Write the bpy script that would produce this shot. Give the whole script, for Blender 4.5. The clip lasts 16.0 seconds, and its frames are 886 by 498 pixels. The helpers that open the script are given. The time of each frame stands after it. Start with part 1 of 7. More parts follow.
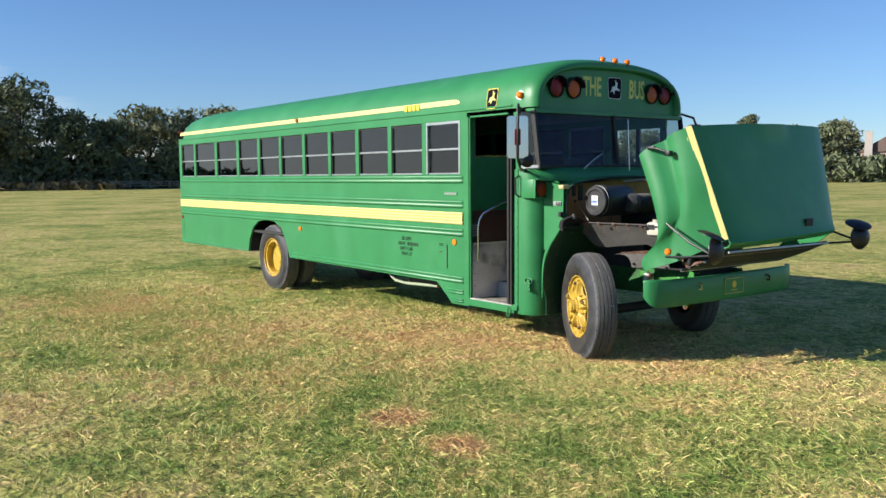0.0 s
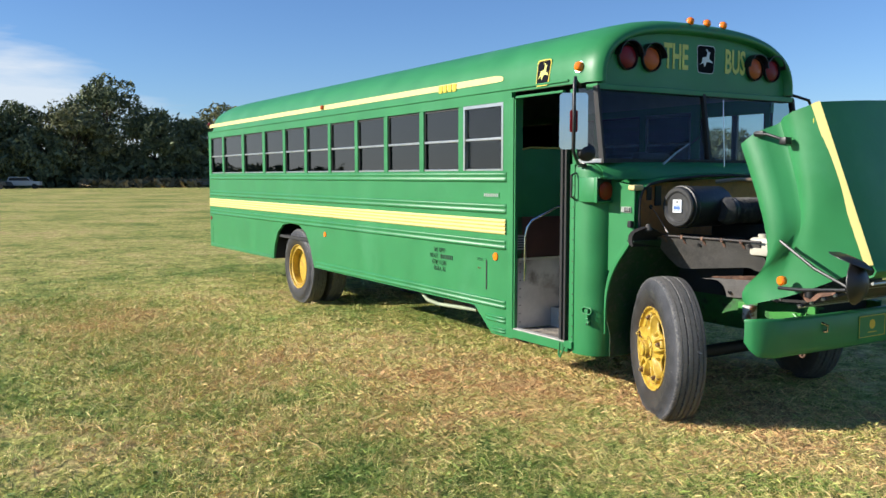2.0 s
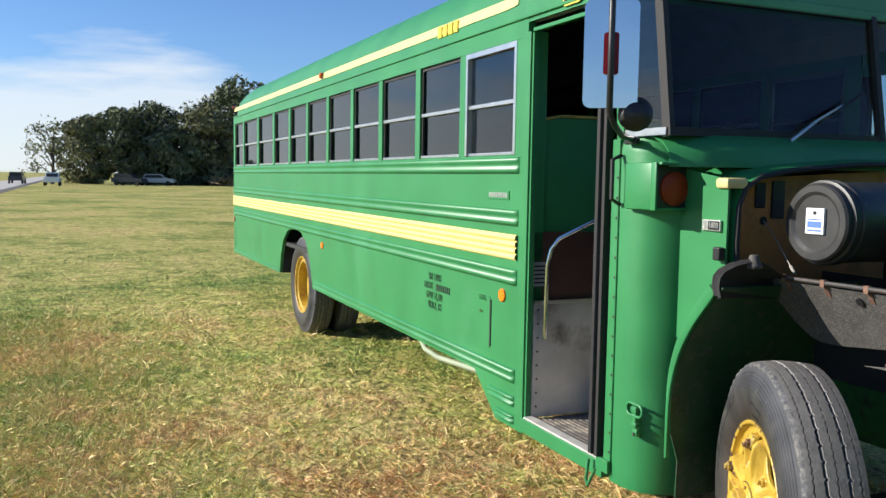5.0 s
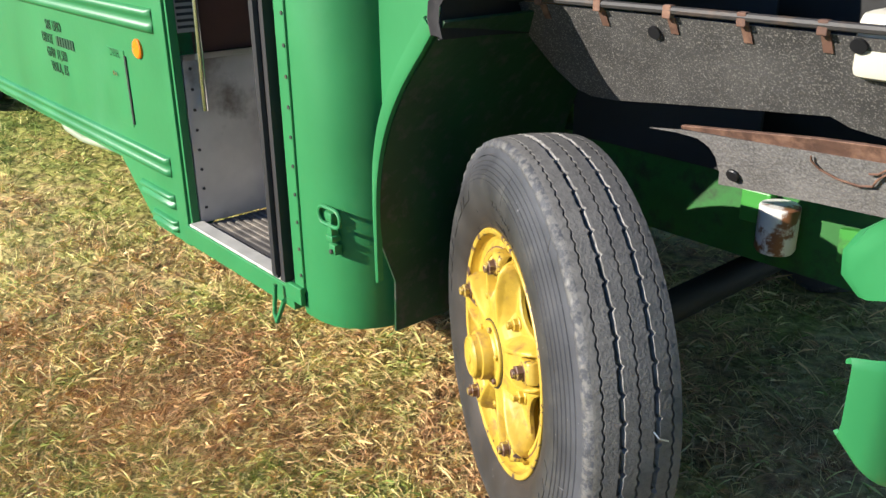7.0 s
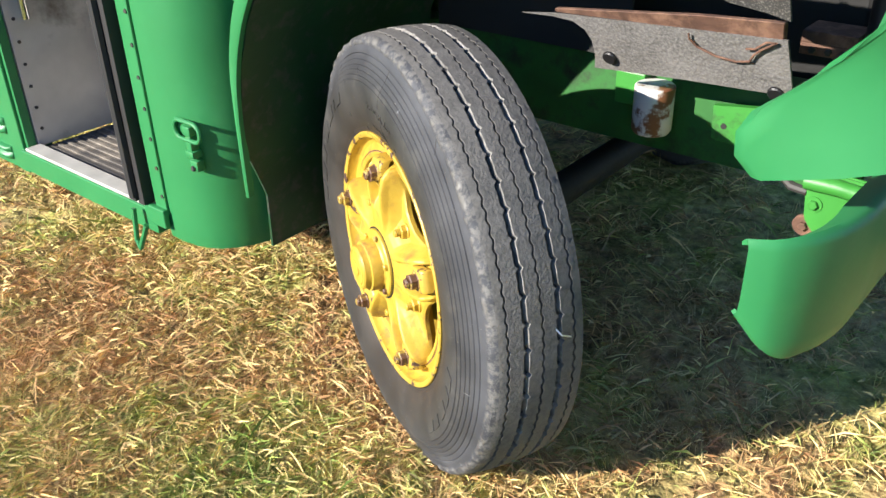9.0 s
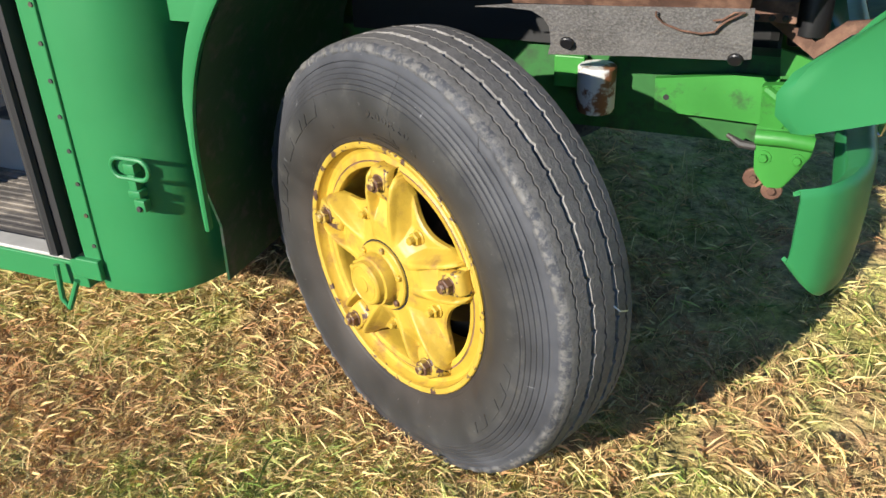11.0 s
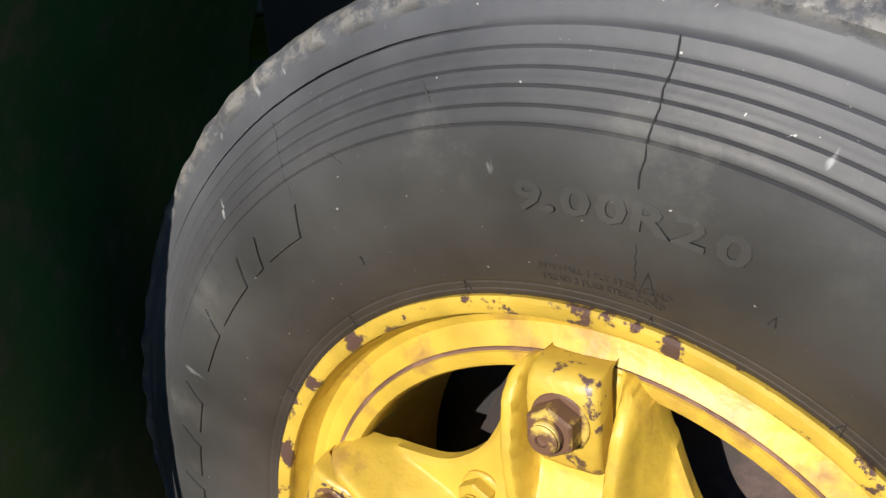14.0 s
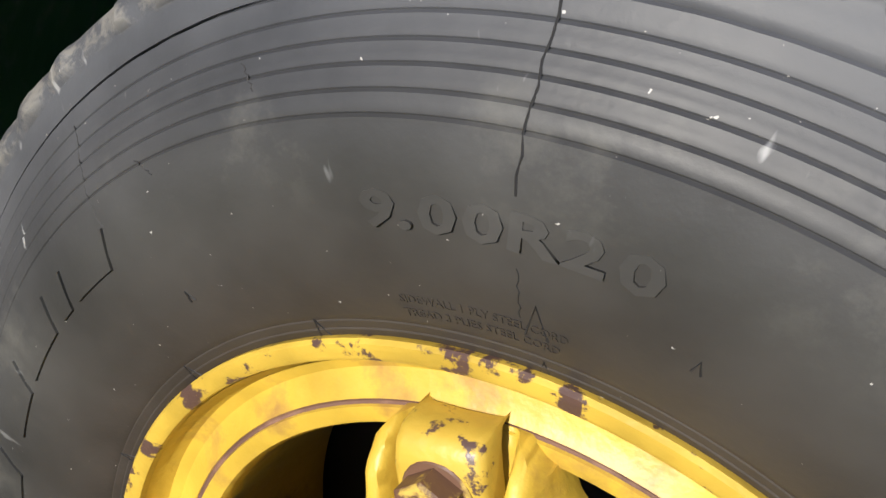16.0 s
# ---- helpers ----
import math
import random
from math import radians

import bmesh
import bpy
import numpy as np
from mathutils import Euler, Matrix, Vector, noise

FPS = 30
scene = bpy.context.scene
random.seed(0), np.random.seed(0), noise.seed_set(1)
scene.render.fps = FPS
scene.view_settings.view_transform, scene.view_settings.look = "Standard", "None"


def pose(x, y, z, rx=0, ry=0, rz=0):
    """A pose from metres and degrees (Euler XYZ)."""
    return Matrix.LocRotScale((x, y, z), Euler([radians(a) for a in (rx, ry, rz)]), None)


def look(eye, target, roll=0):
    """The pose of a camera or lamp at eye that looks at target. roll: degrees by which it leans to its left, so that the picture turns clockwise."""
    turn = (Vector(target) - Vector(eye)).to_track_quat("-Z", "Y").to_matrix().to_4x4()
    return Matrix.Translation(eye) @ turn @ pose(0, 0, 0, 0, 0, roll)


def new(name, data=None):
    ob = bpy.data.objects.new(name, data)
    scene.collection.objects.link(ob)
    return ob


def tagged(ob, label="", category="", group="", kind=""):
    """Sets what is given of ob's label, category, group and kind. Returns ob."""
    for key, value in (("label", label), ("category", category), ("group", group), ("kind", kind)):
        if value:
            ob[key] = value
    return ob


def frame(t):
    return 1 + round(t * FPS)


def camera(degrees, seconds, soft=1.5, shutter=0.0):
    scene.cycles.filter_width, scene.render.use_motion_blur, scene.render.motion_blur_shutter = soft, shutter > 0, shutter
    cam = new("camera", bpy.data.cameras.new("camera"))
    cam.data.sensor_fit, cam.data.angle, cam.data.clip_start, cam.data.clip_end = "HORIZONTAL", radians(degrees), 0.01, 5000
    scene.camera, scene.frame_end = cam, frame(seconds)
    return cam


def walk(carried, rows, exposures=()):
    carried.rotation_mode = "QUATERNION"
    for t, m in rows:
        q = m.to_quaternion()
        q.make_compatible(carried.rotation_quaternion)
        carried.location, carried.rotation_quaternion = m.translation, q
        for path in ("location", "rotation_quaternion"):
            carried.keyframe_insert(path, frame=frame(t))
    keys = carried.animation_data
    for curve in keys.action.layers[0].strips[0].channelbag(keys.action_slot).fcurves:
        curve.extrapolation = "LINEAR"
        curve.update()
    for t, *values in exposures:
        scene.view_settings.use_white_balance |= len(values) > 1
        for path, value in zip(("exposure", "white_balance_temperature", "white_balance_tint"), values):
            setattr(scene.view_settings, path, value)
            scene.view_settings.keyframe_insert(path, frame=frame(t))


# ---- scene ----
cam = camera(54.6, 16.0)
PATH = [
    (0, (6.232, -6.092, 1.798), (4.643, -4.891, 1.628), -0.4),
    (0.5, (5.904, -5.754, 1.819), (4.331, -4.53, 1.652), -0.5),
    (1, (5.576, -5.364, 1.838), (3.975, -4.175, 1.683), -0.6),
    (1.5, (5.179, -4.982, 1.801), (3.543, -3.841, 1.653), -0.5),
    (2, (4.8, -4.543, 1.764), (3.107, -3.492, 1.595), -0.0),
    (2.5, (4.419, -4.166, 1.749), (2.687, -3.182, 1.576), 0.2),
    (3, (4.014, -3.777, 1.751), (2.27, -2.809, 1.606), 0.2),
    (3.2, (3.874, -3.598, 1.723), (2.12, -2.645, 1.588), 0.3),
    (5.3, (2.498, -2.045, 1.675), (0.66, -1.276, 1.504), 0.5),
    (5.5, (2.403, -1.948, 1.687), (0.564, -1.183, 1.506), 0.0),
    (6, (2.165, -1.677, 1.664), (0.351, -0.87, 1.422), -0.6),
    (6.5, (1.914, -1.429, 1.611), (0.247, -0.42, 1.162), -0.8),
    (7, (1.633, -1.254, 1.533), (0.22, -0.054, 0.783), -0.5),
    (7.5, (1.601, -1.202, 1.522), (0.343, 0.044, 0.592), -0.2),
    (8, (1.603, -1.184, 1.525), (0.386, 0.079, 0.563), -0.6),
    (8.5, (1.594, -1.182, 1.52), (0.406, 0.096, 0.543), -0.9),
    (8.7, (1.575, -1.186, 1.521), (0.412, 0.113, 0.542), -1.1),
    (10.8, (1.071, -1.506, 1.529), (0.389, 0.089, 0.534), -1.4),
    (11, (1.052, -1.461, 1.519), (0.391, 0.147, 0.531), -1.9),
    (11.5, (0.927, -1.197, 1.449), (0.319, 0.456, 0.501), -3.6),
    (12, (0.73, -0.958, 1.379), (0.227, 0.729, 0.431), -3.9),
    (12.5, (0.464, -0.701, 1.241), (0.147, 1.039, 0.308), -2.9),
    (13, (0.326, -0.512, 1.117), (0.127, 1.291, 0.276), -2.1),
    (13.5, (0.302, -0.473, 1.091), (0.104, 1.381, 0.368), -2.5),
    (14, (0.291, -0.438, 1.049), (0.005, 1.398, 0.309), -4.1),
    (14.5, (0.295, -0.409, 1.028), (-0.018, 1.417, 0.273), -4.4),
    (15, (0.295, -0.386, 1.015), (0.011, 1.454, 0.283), -3.9),
    (15.5, (0.304, -0.362, 1.011), (0.085, 1.495, 0.303), -3.8),
    (16, (0.324, -0.317, 1.005), (0.186, 1.547, 0.294), -4.1),
]
walk(cam, [(t, look(eye, target, roll)) for t, eye, target, roll in PATH],
     exposures=((0.0, 0.60), (1.0, 0.62), (3.0, 0.68), (5.5, 0.72), (6.5, 0.74), (7.0, 0.96), (8.0, 1.18), (8.5, 1.22), (11.0, 0.73), (12.0, 0.72), (13.0, 0.58), (14.5, 0.60), (16.0, 0.62)))

# ---- light ----
TO_SUN = Vector((-0.90, -2.0, 1.0)).normalized()
SUN_EL, SUN_AZ = math.asin(TO_SUN.z), math.atan2(TO_SUN.x, TO_SUN.y)
world = bpy.data.worlds.new("sky")
scene.world = world
world.use_nodes = True
wn, wl = world.node_tree.nodes, world.node_tree.links
sky = wn.new("ShaderNodeTexSky")
sky.sky_type, sky.sun_disc = "NISHITA", False
sky.sun_elevation, sky.sun_rotation = SUN_EL, SUN_AZ
sky.air_density, sky.dust_density, sky.ozone_density = 1.0, 0.0, 4.0
wn["Background"].inputs["Strength"].default_value = 0.069
clear = wn.new("ShaderNodeMix")   # a deeper blue, as dry air gives
clear.data_type, clear.blend_type = "RGBA", "MULTIPLY"
clear.inputs[0].default_value, clear.inputs[7].default_value = 1.0, (0.86, 1.03, 1.32, 1)
wl.new(sky.outputs["Color"], clear.inputs[6])
wl.new(clear.outputs[2], wn["Background"].inputs["Color"])
sun = new("sun", bpy.data.lights.new("sun", "SUN"))
sun.data.energy, sun.data.angle, sun.data.color = 5.0, radians(0.53), (1.0, 0.94, 0.85)
sun.matrix_world = look(TO_SUN * 50, (0, 0, 0))


# ---- materials ----
def mat(name, color, rough=0.5, metal=0.0, vary=0.12, scale=6.0, bump=0.0, bscale=40.0, second=None, amount=0.0, sscale=2.0, sharp=0.08, coat=0.0, spec=0.5):
    """Principled paint with large and fine variation, a second colour in worn patches, and fine relief."""
    m = bpy.data.materials.new(name)
    m.use_nodes = True
    n, l = m.node_tree.nodes, m.node_tree.links
    b = n["Principled BSDF"]
    tc = n.new("ShaderNodeTexCoord")
    big = n.new("ShaderNodeTexNoise")
    big.inputs["Scale"].default_value, big.inputs["Detail"].default_value = scale, 6
    l.new(tc.outputs["Object"], big.inputs["Vector"])
    hsv = n.new("ShaderNodeHueSaturation")
    hsv.inputs["Color"].default_value = (*color, 1)
    mr = n.new("ShaderNodeMapRange")
    mr.inputs["From Min"].default_value, mr.inputs["From Max"].default_value = 0.3, 0.7
    mr.inputs["To Min"].default_value, mr.inputs["To Max"].default_value = 1 - vary, 1 + vary
    l.new(big.outputs["Fac"], mr.inputs["Value"])
    l.new(mr.outputs["Result"], hsv.inputs["Value"])
    out = hsv.outputs["Color"]
    if second:
        sp = n.new("ShaderNodeTexNoise")
        sp.inputs["Scale"].default_value, sp.inputs["Detail"].default_value, sp.inputs["Roughness"].default_value = sscale, 8, 0.65
        l.new(tc.outputs["Object"], sp.inputs["Vector"])
        r = n.new("ShaderNodeMapRange")
        r.inputs["From Min"].default_value, r.inputs["From Max"].default_value = 1 - amount - sharp, 1 - amount + sharp
        l.new(sp.outputs["Fac"], r.inputs["Value"])
        mx = n.new("ShaderNodeMix")
        mx.data_type = "RGBA"
        l.new(r.outputs["Result"], mx.inputs[0])
        l.new(out, mx.inputs[6])
        mx.inputs[7].default_value = (*second, 1)
        out = mx.outputs[2]
    l.new(out, b.inputs["Base Color"])
    rr = n.new("ShaderNodeMapRange")
    rr.inputs["To Min"].default_value, rr.inputs["To Max"].default_value = max(0.02, rough - 0.08), min(1, rough + 0.08)
    l.new(big.outputs["Fac"], rr.inputs["Value"])
    l.new(rr.outputs["Result"], b.inputs["Roughness"])
    b.inputs["Metallic"].default_value = metal
    b.inputs["Coat Weight"].default_value = coat
    b.inputs["Specular IOR Level"].default_value = spec
    if bump:
        f = n.new("ShaderNodeTexNoise")
        f.inputs["Scale"].default_value, f.inputs["Detail"].default_value = bscale, 5
        l.new(tc.outputs["Object"], f.inputs["Vector"])
        bp = n.new("ShaderNodeBump")
        bp.inputs["Strength"].default_value, bp.inputs["Distance"].default_value = bump, 0.01
        l.new(f.outputs["Fac"], bp.inputs["Height"])
        l.new(bp.outputs["Normal"], b.inputs["Normal"])
    return m


def glass(name, tint, gloss=0.02, ior=1.55):
    m = bpy.data.materials.new(name)
    m.use_nodes = True
    n, l = m.node_tree.nodes, m.node_tree.links
    n.remove(n["Principled BSDF"])
    tr, gl, mx, fr = n.new("ShaderNodeBsdfTransparent"), n.new("ShaderNodeBsdfGlossy"), n.new("ShaderNodeMixShader"), n.new("ShaderNodeFresnel")
    tr.inputs["Color"].default_value = (*tint, 1)
    gl.inputs["Roughness"].default_value = gloss
    fr.inputs["IOR"].default_value = ior
    l.new(fr.outputs["Fac"], mx.inputs["Fac"])
    l.new(tr.outputs["BSDF"], mx.inputs[1])
    l.new(gl.outputs["BSDF"], mx.inputs[2])
    l.new(mx.outputs["Shader"], n["Material Output"].inputs["Surface"])
    return m


GREEN = mat("green_paint", (0.029, 0.200, 0.065), 0.42, vary=0.10, scale=3.0, bump=0.06, bscale=30, spec=0.4, second=(0.05, 0.235, 0.095), amount=0.36, sscale=1.3, sharp=0.12)
# green darkened to carry the wheel house's shade, with grime specks over it
GREEN_IN = mat("grimy_shade_green_paint", (0.008, 0.048, 0.016), 0.55, vary=0.3, scale=5, bump=0.1, second=(0.055, 0.06, 0.05), amount=0.40, sscale=22, sharp=0.09)
GREEN_CHASSIS = mat("chassis_green_paint", (0.04, 0.23, 0.035), 0.45, vary=0.15, bump=0.1, second=(0.03, 0.03, 0.025), amount=0.36, sscale=9)
CREAM = mat("cream_yellow_paint", (0.72, 0.60, 0.22), 0.45, vary=0.05, scale=5)
YELLOW = mat("wheel_yellow_paint", (0.50, 0.33, 0.040), 0.45, vary=0.22, scale=11, bump=0.16, bscale=60, second=(0.30, 0.165, 0.045), amount=0.40, sscale=13, sharp=0.07)
YELLOW_CLEAN = mat("sticker_yellow", (0.62, 0.48, 0.04), 0.4, vary=0.05)
YELLOW_CHIP = mat("chipped_yellow_paint", (0.49, 0.325, 0.045), 0.42, vary=0.2, scale=18, bump=0.2, bscale=50, second=(0.085, 0.048, 0.038), amount=0.425, sscale=34, sharp=0.015)
NUTPAINT = mat("rusty_yellow_nut", (0.42, 0.29, 0.06), 0.5, vary=0.3, scale=25, bump=0.2, second=(0.12, 0.06, 0.035), amount=0.52, sscale=28, sharp=0.03)
RUST = mat("rusty_steel", (0.115, 0.058, 0.038), 0.8, vary=0.35, scale=20, bump=0.3, second=(0.23, 0.125, 0.08), amount=0.45, sscale=18)
RUBBER_WORN = mat("scuffed_tread_rubber", (0.104, 0.099, 0.092), 0.72, vary=0.22, scale=26, bump=0.30, bscale=160, second=(0.165, 0.155, 0.140), amount=0.42, sscale=85, sharp=0.2)
# dusty groove wall, made paler to paint in the sun on it
GROOVE_LIT = mat("lit_dusty_groove_wall", (0.20, 0.19, 0.175), 0.9, vary=0.5, scale=40)
BLACK = mat("black_plastic", (0.012, 0.012, 0.013), 0.42, vary=0.2)
DUSTY_BLACK = mat("dusty_black_plastic", (0.028, 0.028, 0.028), 0.42, vary=0.3, scale=8, bump=0.05, second=(0.07, 0.068, 0.062), amount=0.36, sscale=14, sharp=0.05)
DRUM = mat("dark_rusty_drum", (0.028, 0.02, 0.018), 0.8, vary=0.4, scale=9, bump=0.2, second=(0.16, 0.10, 0.085), amount=0.36, sscale=6)
BLACK_MATT = mat("black_rubber_seal", (0.018, 0.017, 0.017), 0.7, vary=0.2)
# near-black that puts shade into the colour of engine block and axle
SHADE_BLACK = mat("shade_black", (0.008, 0.0075, 0.007), 0.7, vary=0.3, bump=0.2)
DARKSTEEL = mat("dirty_black_steel", (0.035, 0.032, 0.03), 0.6, vary=0.3, bump=0.2, second=(0.10, 0.06, 0.035), amount=0.40, sscale=8)
LINER = mat("dusty_black_splash_rubber", (0.055, 0.052, 0.049), 0.7, vary=0.4, scale=7, bump=0.25, bscale=60, second=(0.25, 0.235, 0.21), amount=0.41, sscale=230, sharp=0.06)
LINER_GREY = mat("pale_dusty_splash_rubber", (0.14, 0.132, 0.125), 0.75, vary=0.35, scale=9, bump=0.3, bscale=90, second=(0.27, 0.255, 0.24), amount=0.45, sscale=170, sharp=0.12)
ALU = mat("brushed_aluminium", (0.62, 0.62, 0.60), 0.32, metal=1.0, vary=0.08, scale=12)
STEEL = mat("worn_stainless_panel", (0.52, 0.49, 0.45), 0.38, metal=0.15, vary=0.22, scale=4, second=(0.18, 0.15, 0.12), amount=0.38, sscale=3)
CHROME = mat("chrome", (0.72, 0.72, 0.72), 0.12, metal=1.0, vary=0.03)
TAN = mat("tan_firewall_paint", (0.60, 0.25, 0.058), 0.6, vary=0.3, scale=7, second=(0.10, 0.045, 0.020), amount=0.40, sscale=7, sharp=0.2)
BROWN = mat("brown_vinyl", (0.085, 0.035, 0.025), 0.5, vary=0.2, bump=0.2, bscale=200)
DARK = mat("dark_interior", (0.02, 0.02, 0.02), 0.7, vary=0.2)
CEILWHITE = mat("pale_ceiling_paint", (0.25, 0.30, 0.27), 0.6, vary=0.1)
AMBER = mat("amber_lens", (0.85, 0.20, 0.01), 0.15, vary=0.05, coat=0.5)
AMBER_DIM = mat("amber_flasher_lens", (0.50, 0.095, 0.015), 0.35, vary=0.1, spec=0.25)
TURN_LENS = mat("dark_amber_lens", (0.26, 0.034, 0.008), 0.35, vary=0.1, spec=0.25)
RED = mat("red_lens", (0.20, 0.006, 0.010), 0.35, vary=0.05, spec=0.25)
ORANGE = mat("orange_reflector", (0.95, 0.20, 0.008), 0.25, vary=0.04)
WHITE = mat("white_plastic", (0.50, 0.47, 0.38), 0.5, vary=0.06, second=(0.30, 0.10, 0.04), amount=0.25, sscale=12)
FILTERMAT = mat("white_filter_with_rust", (0.72, 0.70, 0.66), 0.5, vary=0.1, second=(0.22, 0.09, 0.04), amount=0.46, sscale=13, sharp=0.03)
LABELW = mat("white_label", (0.72, 0.74, 0.76), 0.6, vary=0.04)
LABELB = mat("blue_print", (0.08, 0.17, 0.42), 0.6, vary=0.04)
PRINT = mat("dark_green_lettering", (0.010, 0.055, 0.022), 0.5, vary=0.1)
EMBLEM_BLACK = mat("matt_black_enamel", (0.006, 0.006, 0.009), 0.8, vary=0.1, spec=0.1)
SIGNYELLOW = mat("pale_yellow_lettering", (0.62, 0.60, 0.14), 0.5, vary=0.08)
SILVER = mat("silver_badge", (0.62, 0.62, 0.60), 0.3, metal=0.8, vary=0.05)
TREADPLATE = mat("black_ribbed_step_rubber", (0.10, 0.09, 0.08), 0.75, vary=0.3, second=(0.30, 0.26, 0.21), amount=0.46, sscale=8)
MIRROR = mat("mirror_glass", (0.9, 0.92, 0.95), 0.02, metal=1.0, vary=0.0)
TINT = glass("tinted_window_glass", (0.13, 0.135, 0.145), 0.015, 1.95)
CLEAR = glass("clear_glass", (0.62, 0.68, 0.66), 0.01, 1.8)
SHIELD = glass("windshield_glass", (0.62, 0.69, 0.71), 0.01, 1.36)
SLIDER = glass("sliding_window_glass", (0.90, 0.94, 0.94), 0.01, 1.45)
WOOD = mat("weathered_fence_wood", (0.20, 0.17, 0.14), 0.8, vary=0.25)


# ---- mesh helpers ----
def part(name, bm, material, parent=None, label="", smooth=False, matrix=None):
    """Links a bmesh as one mesh object, under a thing or part when given."""
    me = bpy.data.meshes.new(name)
    bm.normal_update()
    bm.to_mesh(me)
    bm.free()
    mats = material if isinstance(material, (list, tuple)) else [material]
    for m in mats:
        me.materials.append(m)
    if smooth:
        me.shade_smooth()
        me.set_sharp_from_angle(angle=radians(smooth if smooth is not True else 40))
    ob = new(name, me)
    ob.parent = parent
    if matrix is not None:
        ob.matrix_local = matrix
    if label:
        ob["label"] = label
    return ob


def mesh_part(name, verts, faces, material, parent=None, label="", smooth=False):
    me = bpy.data.meshes.new(name)
    me.from_pydata(verts, [], faces)
    mats = material if isinstance(material, (list, tuple)) else [material]
    for m in mats:
        me.materials.append(m)
    if smooth:
        me.shade_smooth()
        me.set_sharp_from_angle(angle=radians(smooth if smooth is not True else 40))
    ob = new(name, me)
    ob.parent = parent
    if label:
        ob["label"] = label
    return ob


def box(bm, x0, x1, y0, y1, z0, z1, bevel=0.0, seg=2):
    m = Matrix.Translation(((x0 + x1) / 2, (y0 + y1) / 2, (z0 + z1) / 2)) @ Matrix.Diagonal((abs(x1 - x0), abs(y1 - y0), abs(z1 - z0), 1))
    vs = bmesh.ops.create_cube(bm, size=1, matrix=m)["verts"]
    if bevel:
        es = {e for v in vs for e in v.link_edges}
        bmesh.ops.bevel(bm, geom=list(es), offset=bevel, segments=seg, affect="EDGES", profile=0.5)
    return bm


def frame_of(d):
    d = Vector(d).normalized()
    a = Vector((0, 0, 1)) if abs(d.z) < 0.9 else Vector((1, 0, 0))
    u = d.cross(a).normalized()
    return u, d.cross(u).normalized(), d


def tube(bm, pts, r, seg=10, closed=False):
    """A round bar along points; r may be one radius or one for each point."""
    pts = [Vector(p) for p in pts]
    rings = []
    for i, p in enumerate(pts):
        a = pts[max(i - 1, 0)] if not closed else pts[i - 1]
        b = pts[min(i + 1, len(pts) - 1)] if not closed else pts[(i + 1) % len(pts)]
        u, v, _ = frame_of(b - a)
        if rings:
            pu = rings[-1][1]
            d = (b - a).normalized()
            u = (pu - d * pu.dot(d)).normalized()
            v = d.cross(u)
        rad = r[i] if isinstance(r, (list, tuple)) else r
        rings.append(([bm.verts.new(p + (u * math.cos(2 * math.pi * k / seg) + v * math.sin(2 * math.pi * k / seg)) * rad) for k in range(seg)], u))
    for (a, _), (b, _) in zip(rings, rings[1:] + (rings[:1] if closed else [])):
        for k in range(seg):
            bm.faces.new((a[k], a[(k + 1) % seg], b[(k + 1) % seg], b[k]))
    if not closed:
        bm.faces.new(rings[0][0][::-1])
        bm.faces.new(rings[-1][0])
    return bm


def lathe(bm, profile, m=Matrix(), seg=48, closed=False, a0=0.0, a1=2 * math.pi):
    """Turns a profile of (radius, along) round the local z axis of m."""
    full = abs(a1 - a0 - 2 * math.pi) < 1e-6
    n = seg if full else seg + 1
    rings = []
    for r, z in profile:
        rings.append([bm.verts.new(m @ Vector((r * math.cos(a0 + (a1 - a0) * k / seg), r * math.sin(a0 + (a1 - a0) * k / seg), z))) for k in range(n)])
    pairs = list(zip(rings, rings[1:])) + ([(rings[-1], rings[0])] if closed else [])
    for a, b in pairs:
        for k in range(seg):
            j = (k + 1) % n
            bm.faces.new((a[k], a[j], b[j], b[k]))
    if not closed and full:
        if profile[0][0] > 1e-5:
            bm.faces.new(rings[0][::-1])
        if profile[-1][0] > 1e-5:
            bm.faces.new(rings[-1])
    return bm


def disc(bm, centre, axis, r, depth, seg=24, bevel=0.0):
    """A short cylinder from centre along axis."""
    u, v, d = frame_of(axis)
    m = Matrix((u, v, d)).transposed().to_4x4()
    m.translation = Vector(centre)
    b = min(bevel, r * 0.5, depth * 0.5)
    prof = [(r, 0), (r, depth - b), (r - b, depth)] if b else [(r, 0), (r, depth)]
    return lathe(bm, prof, m, seg)


def prism(bm, poly, lift, depth):
    """Extrudes a flat outline: lift(u, v, w) gives the place; w runs from 0 to depth."""
    a = [bm.verts.new(lift(u, v, 0)) for u, v in poly]
    b = [bm.verts.new(lift(u, v, depth)) for u, v in poly]
    n = len(poly)
    bm.faces.new(a[::-1])
    bm.faces.new(b)
    for i in range(n):
        bm.faces.new((a[i], a[(i + 1) % n], b[(i + 1) % n], b[i]))
    bmesh.ops.recalc_face_normals(bm, faces=bm.faces)
    return bm


def grid(bm, rows, flip=False):
    """Skins rows of points."""
    vs = [[bm.verts.new(p) for p in row] for row in rows]
    for a, b in zip(vs, vs[1:]):
        for i in range(len(a) - 1):
            q = (a[i], a[i + 1], b[i + 1], b[i])
            bm.faces.new(q[::-1] if flip else q)
    return vs


def solid(bm, thick):
    """Gives an open skin its thickness, to the back of its faces."""
    bmesh.ops.recalc_face_normals(bm, faces=bm.faces)
    bmesh.ops.solidify(bm, geom=bm.faces[:], thickness=thick)
    return bm


def empty(name, m=Matrix(), parent=None):
    ob = new(name)
    ob.empty_display_size = 0.2
    ob.parent = parent
    ob.matrix_local = m
    return ob


